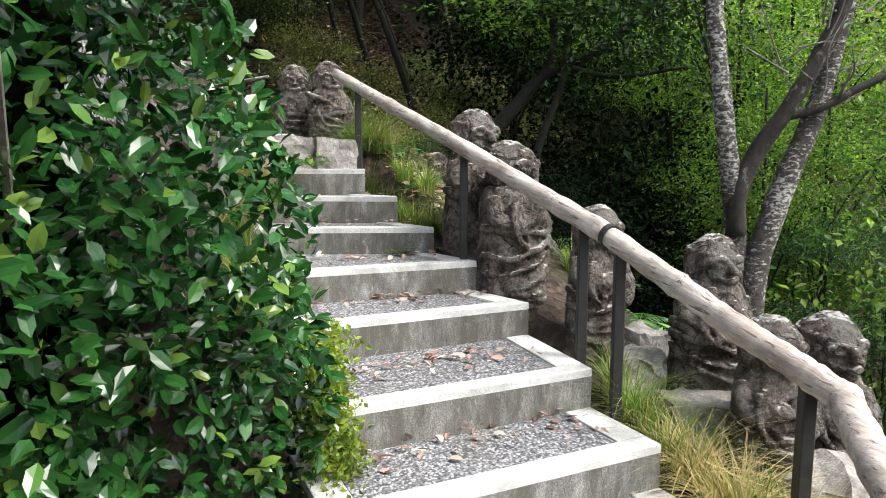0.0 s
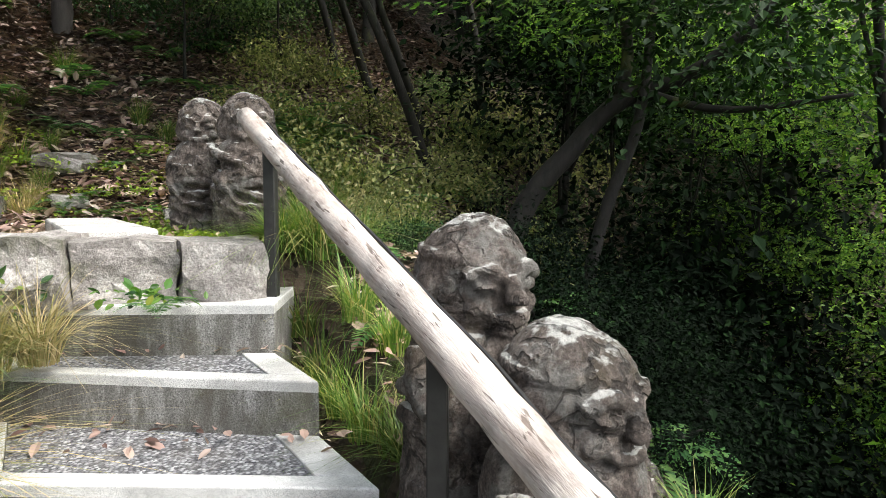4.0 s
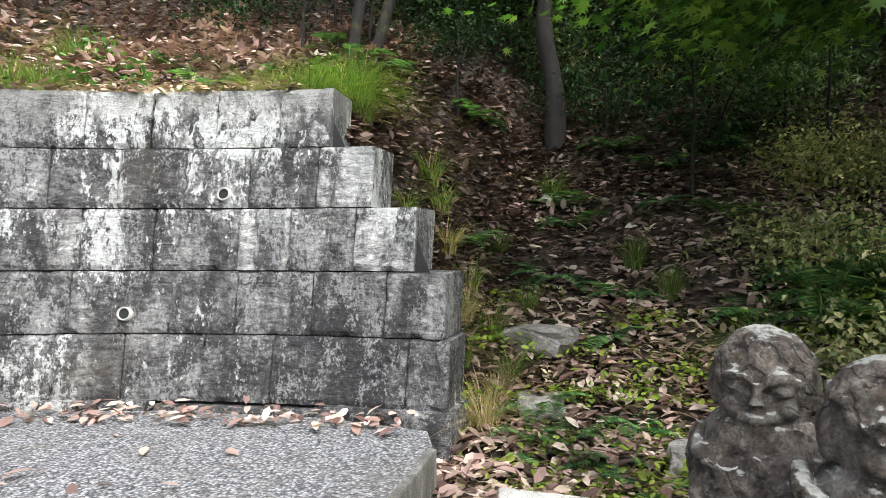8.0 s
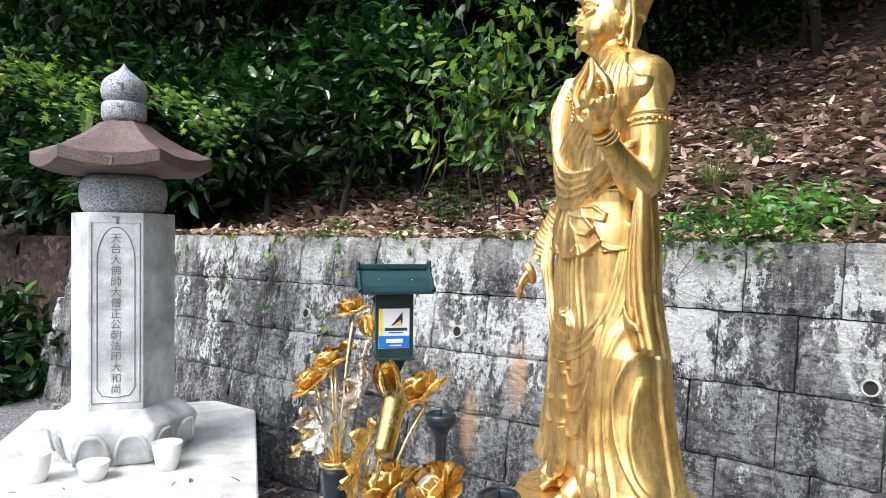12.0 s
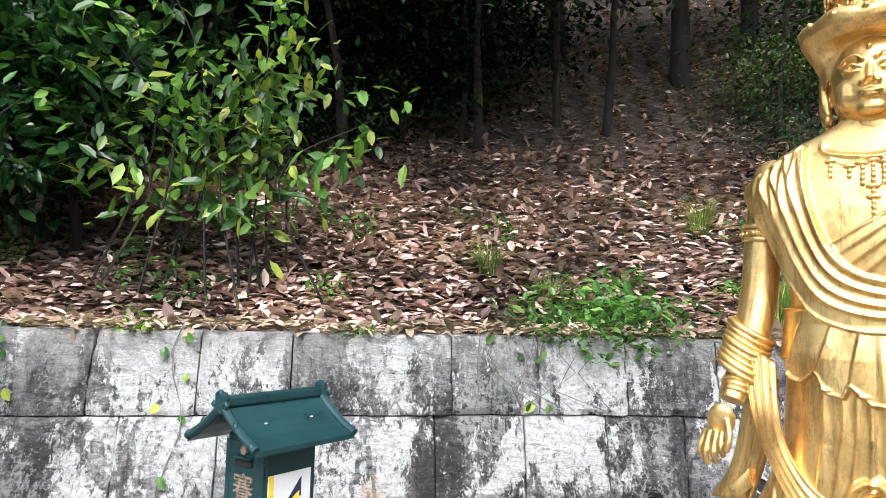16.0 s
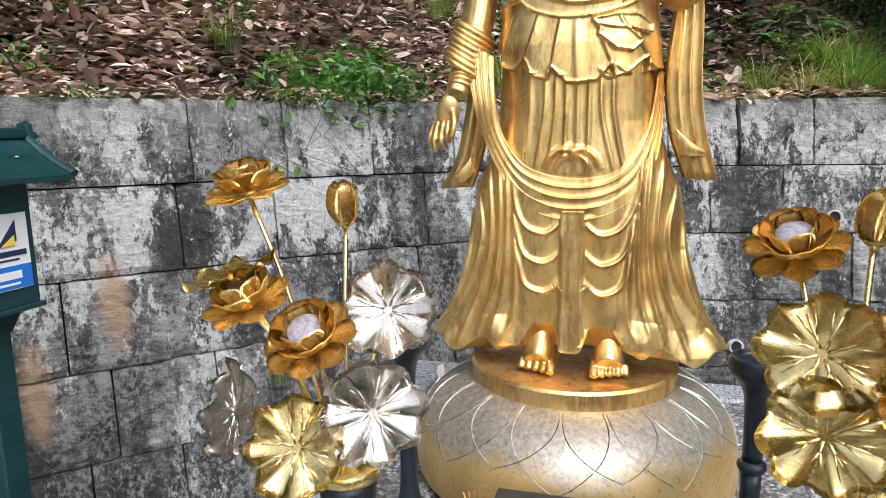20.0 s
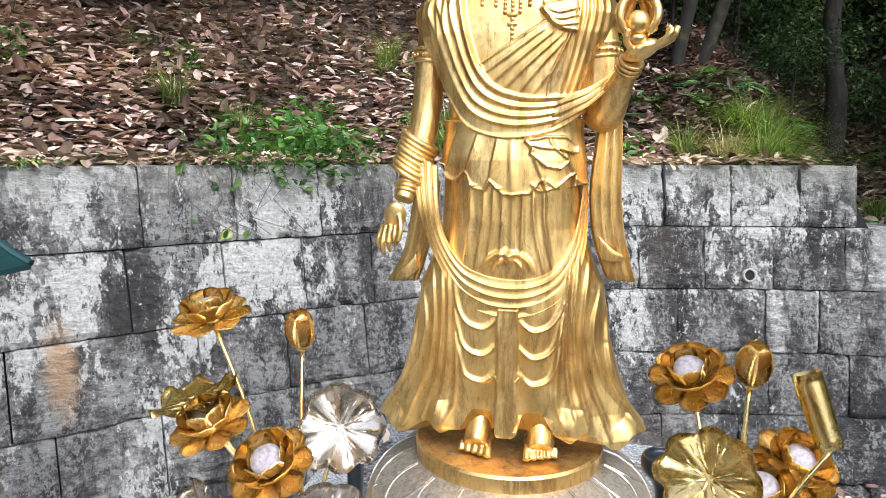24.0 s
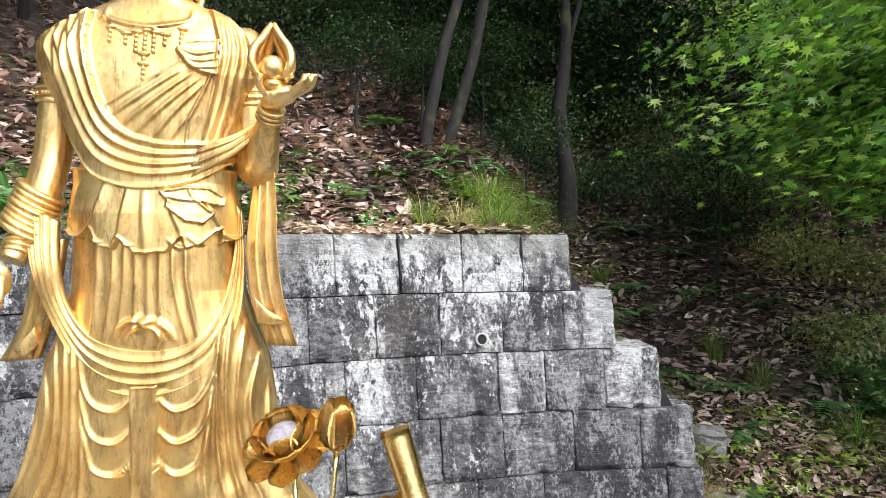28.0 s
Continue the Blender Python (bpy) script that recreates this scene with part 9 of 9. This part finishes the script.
    for x, y, h, q in ((2.1, 10.2, 0.9, 0.6), (2.8, 10.6, 1.0, 0.7), (3.4, 11.4, 1.0, 0.7), (1.6, 10.9, 1.0, 0.7), (3.9, 11.8, 1.1, 0.8), (2.4, 9.6, 0.8, 0.6), (1.5, 9.8, 0.7, 0.5), (3.0, 9.6, 1.0, 0.7), (4.4, 11.0, 1.2, 0.8), (1.0, 11.6, 0.9, 0.7), (2.2, 11.9, 1.0, 0.8)):
        tree("dark", x, y, h, q, (0, 0), 0.03, 0, 0.9)
    # more near-black leaves in place of shade, on the bank and in the gully
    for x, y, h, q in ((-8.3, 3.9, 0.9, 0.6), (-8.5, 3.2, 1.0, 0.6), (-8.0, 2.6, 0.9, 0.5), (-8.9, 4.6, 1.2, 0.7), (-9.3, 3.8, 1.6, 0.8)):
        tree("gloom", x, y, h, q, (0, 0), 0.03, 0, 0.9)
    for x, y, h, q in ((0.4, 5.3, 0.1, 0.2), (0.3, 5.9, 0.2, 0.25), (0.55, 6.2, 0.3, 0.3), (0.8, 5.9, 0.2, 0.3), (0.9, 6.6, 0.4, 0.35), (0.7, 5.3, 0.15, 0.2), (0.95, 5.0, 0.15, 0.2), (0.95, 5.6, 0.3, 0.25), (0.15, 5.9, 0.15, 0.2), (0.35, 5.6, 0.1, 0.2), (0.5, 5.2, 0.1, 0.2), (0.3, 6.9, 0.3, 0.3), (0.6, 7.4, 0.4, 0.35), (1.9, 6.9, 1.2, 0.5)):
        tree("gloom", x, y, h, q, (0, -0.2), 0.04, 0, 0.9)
    for x, y, top, q in ((2.75, 5.5, 1.35, 0.45), (2.9, 5.9, 1.9, 0.5), (3.3, 5.6, 1.7, 0.6)):
        tree("maple", x, y, top - gz(x, y), q, (-0.1, -0.1), 0.03, 0, 0.9)
    for x, y, top, q in ((1.3, 8.3, 3.2, 0.5), (1.9, 8.1, 3.1, 0.5), (2.4, 7.9, 2.5, 0.5), (2.7, 7.3, 1.5, 0.45), (2.9, 6.6, 1.1, 0.45), (2.5, 6.1, 0.7, 0.35), (2.8, 6.0, 0.6, 0.35), (0.9, 8.6, 3.4, 0.45)):
        tree("maple", x, y, top - gz(x, y), q, (0, -0.1), 0.025, 0, 0.9)
    for x, y, top, q in ((3.05, 5.1, 1.0, 0.45), (2.6, 5.0, 0.4, 0.4), (3.2, 4.6, 0.4, 0.5), (3.8, 4.6, 0.7, 0.7), (4.6, 3.2, 0.9, 0.9), (4.9, 2.2, 0.3, 0.8), (3.9, 5.2, 1.2, 0.6), (3.4, 3.6, -0.1, 0.6), (3.0, 5.6, 0.9, 0.4), (4.2, 4.0, 0.9, 0.7)):
        tree("spray", x, y, max(top - gz(x, y), 0.2), q, (0, 0), 0.02, 0, 0.9)
    # sunlit saplings on the bank
    for x, y, h, q in ((-4.9, 7.3, 0.7, 0.55), (-5.3, 6.9, 0.8, 0.6), (-4.0, 7.4, 0.7, 0.5), (-2.6, 8.3, 1.2, 0.6), (-4.7, 8.2, 1.0, 0.7), (-1.9, 8.9, 1.6, 0.7), (-5.8, 7.6, 1.0, 0.7)):
        tree("under", x, y, h, q * 0.85, (0, 0), 0.015, 0, 0.8)
    # maples that overhang the slope beside the wall's end
    # the first is added: its crown, out of view, shades the slope
    for x, y, h, q, lx, ly in ((-0.2, 8.0, 3.7, 0.8, -1.2, -1.4), (-0.9, 9.0, 2.5, 0.8, -0.8, -0.9), (-0.3, 8.5, 2.9, 0.7, -0.9, -0.5), (-1.5, 9.7, 2.5, 0.8, -0.4, -0.8), (0.2, 9.2, 3.0, 0.8, -0.4, -0.4)):
        tree("maple", x, y, h, q, (lx, ly), 0.045, 0, 0.9)
    for x, y, h, q in ((3.6, 7.9, 4.2, 0.9), (4.3, 8.4, 3.4, 1.0), (3.2, 8.6, 2.4, 0.8), (4.0, 7.2, 2.2, 0.8), (3.1, 7.8, 1.4, 0.6), (4.8, 9.2, 4.8, 1.1), (4.4, 7.4, 3.6, 0.9)):
        tree("maple", x, y, h, q, (-0.2, -0.2), 0.045, 0, 0.9)
    for x, y, h, q in ((3.2, 6.7, 0.8, 0.7), (3.8, 6.1, 1.0, 0.8), (2.9, 7.4, 1.2, 0.6), (3.5, 6.9, 1.8, 0.7), (3.3, 5.9, 0.4, 0.6)):
        tree("maple", x, y, h, q, (0, 0), 0.03, 0, 0.8)
    # maples over and beyond the gully
    for x, y, h, q, lx, ly in ((4.2, 5.6, 2.8, 1.2, -0.5, -0.4), (5.2, 4.4, 2.6, 1.2, -0.6, -0.2), (5.4, 7.0, 3.4, 1.3, -0.5, -0.3), (6.6, 5.4, 3.4, 1.4, -0.5, 0), (6.2, 3.4, 2.6, 1.3, -0.4, 0.2), (6.8, 2.0, 2.2, 1.3, -0.4, 0.2), (7.4, 7.6, 3.8, 1.5, 0, 0), (5.6, 9.6, 3.8, 1.5, 0, 0), (7.8, 4.0, 3.4, 1.5, 0, 0), (9.0, 6.0, 4.2, 1.6, 0, 0), (8.6, 2.4, 3.6, 1.6, 0, 0)):
        tree("maple", x, y, h, q, (lx, ly), 0.05, 0, 0.95)
    for x, y, q in ((4.0, 3.6, 1.0), (4.4, 2.6, 1.0), (3.8, 1.8, 0.9), (5.0, 3.0, 1.1), (5.4, 1.6, 1.1), (4.4, 6.4, 1.1)):
        tree("under", x, y, 0.35, q, (0, 0), 0.02)
    for x, y, q in ((-0.7, 7.0, 0.9), (0.0, 7.2, 0.9), (0.5, 7.6, 0.8), (-1.2, 7.2, 0.8), (-0.3, 7.8, 0.9), (0.9, 6.6, 0.8), (-1.7, 7.8, 0.8), (0.3, 6.5, 0.7), (1.4, 7.6, 0.9), (-0.9, 8.4, 0.9), (0.6, 8.2, 0.9), (1.2, 8.6, 0.9), (-0.1, 8.6, 0.9), (0.4, 7.0, 0.7), (1.7, 8.2, 0.9), (0.9, 7.3, 0.8), (-1.6, 8.9, 0.9), (0.1, 9.3, 1.0), (1.0, 9.4, 1.0), (-0.5, 6.6, 0.6), (-5.6, 9.2, 0.9), (-4.8, 9.8, 0.9), (-3.4, 10.4, 0.9), (-2.0, 9.0, 0.8)):
        tree("brush", x, y, 0.25, q, (0, 0), 0.012)
    for x, y, h, q in ((0.4, 9.3, 0.2, 0.6), (0.0, 9.0, 0.2, 0.6), (0.8, 9.0, 0.2, 0.6), (-0.3, 9.4, 0.2, 0.6), (0.6, 8.6, 0.2, 0.5), (0.1, 8.5, 0.2, 0.5), (-6.3, 8.4, 0.7, 0.7), (-5.0, 9.0, 0.8, 0.7), (-6.0, 8.9, 1.2, 0.8), (-5.6, 9.2, 0.5, 0.9), (-4.8, 9.8, 0.6, 1.0), (-6.6, 8.4, 0.5, 0.9), (-3.4, 10.4, 0.6, 1.0), (-5.2, 8.4, 0.4, 0.7), (-7.5, 9.5, 0.8, 1.1), (-7.2, 7.4, 0.5, 0.8), (-2.4, 9.6, 0.5, 0.8), (-6.2, 10.4, 0.9, 1.1)):
        tree("pale", x, y, h, q, (0, 0), 0.012)
    for x, y, q in ((-0.15, 5.45, 0.3),):
        tree("under", x, y, 0.12, q * 0.8, (0, 0), 0.008)
    for s, b, q in ((-0.5, 3.4, 0.7), (0.8, 3.2, 0.7), (-1.4, 3.0, 0.8), (1.8, 3.4, 0.8), (0.2, 4.2, 0.8), (2.6, 4.0, 0.9), (1.2, 5.0, 1.0), (-0.4, 5.2, 1.0), (4.0, 3.8, 0.9), (5.0, 3.4, 0.9), (3.3, 5.0, 1.0), (-2.4, 4.0, 0.9)):
        x, y = on_wall(s, b)
        if open_bank(x, y):
            continue
        tree("under", x, y, 0.35, q, (0, 0), 0.02)
    # dark leaning tree over the gully
    lt = thing("tree", "dark crooked tree leaning over the gully", "tree", None, "forest trees")
    part("trunk", limb([(0.25, 6.75, 0.9), (0.42, 6.8, 1.75), (0.8, 6.9, 2.25), (1.1, 6.9, 2.55), (1.6, 6.8, 2.75), (2.2, 6.6, 3.3)], 0.09, 0.04), M_TRUNK, lt, smooth=True)
    part("limb", limb([(1.1, 6.9, 2.55), (1.15, 7.0, 3.0), (1.0, 7.2, 3.8)], 0.05, 0.025), M_TRUNK, lt, smooth=True)
    part("limb", limb([(0.75, 6.6, 0.7), (0.95, 6.7, 1.7), (1.2, 6.8, 2.4), (1.3, 6.9, 3.2)], 0.05, 0.03), M_TRUNK, lt, smooth=True)
    part("limb", limb([(1.2, 6.85, 2.6), (1.7, 6.6, 2.45), (2.3, 6.3, 2.5)], 0.035, 0.012), M_TRUNK, lt, smooth=True)
    part("crown", CROWNS["dark"][0], None, lt, m=pose(1.7, 6.5, 3.1) @ Matrix.Diagonal((0.6, 0.6, 0.5, 1)))
    # woods added all round to close the view; unseen ones behind the walker block light
    for k in range(26):
        a = math.radians(-150 + 11.5 * k + rr.uniform(-4, 4))
        d = rr.uniform(13, 19)
        x, y = -1.5 + d * math.cos(a), 2.5 + d * math.sin(a)
        tree("dark", x, y, rr.uniform(4.0, 6.0), rr.uniform(1.6, 2.3), (0, 0), 0.16)


build_forest()


# ---- young shrub with light leaves over the wall, maple spray by the monument ----
def build_sprig():
    root = thing("young_shrub", "open shrub with light green leaves on the bank", "shrub", pose(-5.95, 2.25, gz(-5.95, 2.25) + 0.1))
    rr, rng = random.Random(2), np.random.default_rng(2)
    tips = []
    for k in range(13):
        b = Vector((rr.uniform(-0.5, 0.3), rr.uniform(-0.95, 0.75), rr.uniform(0.75, 1.7)))
        part("stem", limb([(b.x * 0.7, b.y * 0.75, -0.15), tuple(b * 0.5 + Vector((0.0, rr.uniform(-0.1, 0.1), 0.1))), tuple(b)], 0.007, 0.0025, None, 5, 0), M_TRUNK, root, "thin dark stem")
        tips += [b * t + Vector((rr.gauss(0, 0.09), rr.gauss(0, 0.09), rr.gauss(0, 0.07))) for t in np.linspace(0.38, 1.1, 75)]
    c = np.array([tuple(t) for t in tips])
    n = len(c)
    d = rng.normal(0, 0.8, (n, 3)) + np.array([0.5, -0.2, -0.5])
    L = rng.uniform(0.07, 0.13, n)
    part("foliage", leaves_mesh("foliage", c, d, rng.normal(0, 0.5, (n, 3)) + np.array([0.5, -0.2, 0.9]), L, L * 0.46, M_SPRIG, True), None, root, "lance-shaped light green leaves")


build_sprig()


def star_leaves(name, c, d, nrm, size, material):
    """Maple leaves of seven pointed lobes."""
    d = unit(d)
    side = unit(np.cross(d, nrm))
    pts = []
    for k in range(7):
        a = math.radians(-126 + 42 * k)
        r = (0.55, 0.8, 0.95, 1.0, 0.95, 0.8, 0.55)[k]
        pts.append((r * math.cos(a), r * math.sin(a)))
        if k < 6:
            b = math.radians(-105 + 42 * k)
            pts.append((0.3 * math.cos(b), 0.3 * math.sin(b)))
    V = np.stack([c + d * size[:, None] * p + side * size[:, None] * q for p, q in pts], 1)
    n, k = V.shape[:2]
    faces = ((np.arange(n) * k)[:, None] + np.arange(k)[None, :]).tolist()
    me = bpy.data.meshes.new(name)
    me.from_pydata(V.reshape(-1, 3).tolist(), [], faces)
    me.materials.append(material)
    return me


def maple_spray(x, y, z, tip, label, seed, n=420, wide=0.35, size=0.045):
    root = thing("maple_branch", label, "branch")
    rng = np.random.default_rng(seed)
    a, b = Vector((x, y, z)), Vector(tip)
    part("branch", limb([a, a.lerp(b, 0.5) + Vector((0, 0, 0.1)), b], 0.014, 0.003, None, 6, 0), M_TRUNK, root)
    t = rng.random(n) ** 0.6
    A, B = np.array(a), np.array(b)
    c = A + (B - A) * t[:, None] + rng.normal(0, 1, (n, 3)) * np.array([wide, wide, 0.09]) * (0.25 + 0.75 * t[:, None])
    c[:, 2] += 0.1 * np.sin(t * 3.1)
    d = np.tile(B - A, (n, 1)) / np.linalg.norm(B - A) + rng.normal(0, 0.6, (n, 3)) * np.array([1, 1, 0.4]) + np.array([0, 0, -0.3])
    part("foliage", star_leaves("foliage", c, d, rng.normal(0, 0.3, (n, 3)) + np.array([0, 0, 1]), size * rng.uniform(0.7, 1.2, n), M_MAPLE), None, root, "pointed bright green maple leaves")


maple_spray(-3.99, -0.06, 4.15, (-4.49, 0.62, 4.03), "fresh green maple branch behind the monument", 5, 420, 0.12, 0.036)
maple_spray(-4.74, 0.53, 4.15, (-4.95, 1.02, 3.93), "fresh green maple branch behind the monument", 6, 260, 0.09, 0.036)
for k, (a, b, n_) in enumerate((((-1.1, 7.6, 4.75), (-2.05, 6.75, 4.25), 700), ((-1.0, 7.2, 4.5), (-1.85, 6.6, 3.95), 700), ((-0.9, 7.4, 5.0), (-1.7, 6.7, 4.55), 600), ((-1.0, 7.8, 4.3), (-2.0, 7.3, 3.75), 600), ((-0.7, 7.0, 4.4), (-1.5, 6.5, 3.9), 500), ((-0.9, 7.0, 4.9), (-1.75, 6.35, 4.35), 800), ((-0.8, 6.9, 4.3), (-1.65, 6.3, 3.75), 800), ((-0.8, 7.3, 5.2), (-1.8, 6.6, 4.8), 700), ((-0.9, 7.6, 4.0), (-1.75, 7.0, 3.5), 600))):
    maple_spray(*a, b, "layered maple branch with bright pointed leaves over the slope", 30 + k, n_, 0.28, 0.06)
for k, (a, b) in enumerate((((-0.9, 6.9, 4.2), (-2.25, 6.25, 3.9)), ((-0.7, 6.4, 4.6), (-1.95, 5.95, 4.2)), ((-0.6, 6.2, 4.0), (-1.8, 5.85, 3.7)), ((-0.9, 7.0, 4.5), (-2.1, 6.45, 4.1)), ((-1.2, 7.8, 4.9), (-2.6, 7.15, 4.55)), ((-0.8, 6.8, 3.8), (-1.85, 6.3, 3.6)))):
    maple_spray(*a, b, "sunlit maple branch with pointed light green leaves", 50 + k, 900, 0.3, 0.055)
maple_spray(-0.6, 8.2, 4.6, (-2.0, 7.4, 3.95), "overhanging maple branch with light green leaves", 17, 1500, 0.4, 0.055)
maple_spray(-0.2, 7.8, 4.3, (-1.4, 7.2, 3.75), "overhanging maple branch with light green leaves", 18, 1500, 0.4, 0.055)
maple_spray(0.6, 8.8, 4.6, (-0.7, 7.3, 3.75), "overhanging maple branch with light green leaves", 7, 1500, 0.5, 0.055)
maple_spray(1.2, 7.6, 4.2, (-0.1, 6.9, 3.5), "overhanging maple branch with light green leaves", 8, 1500, 0.45, 0.055)
maple_spray(1.8, 7.8, 3.8, (0.6, 6.0, 3.0), "overhanging maple branch with light green leaves", 9, 1500, 0.5, 0.055)
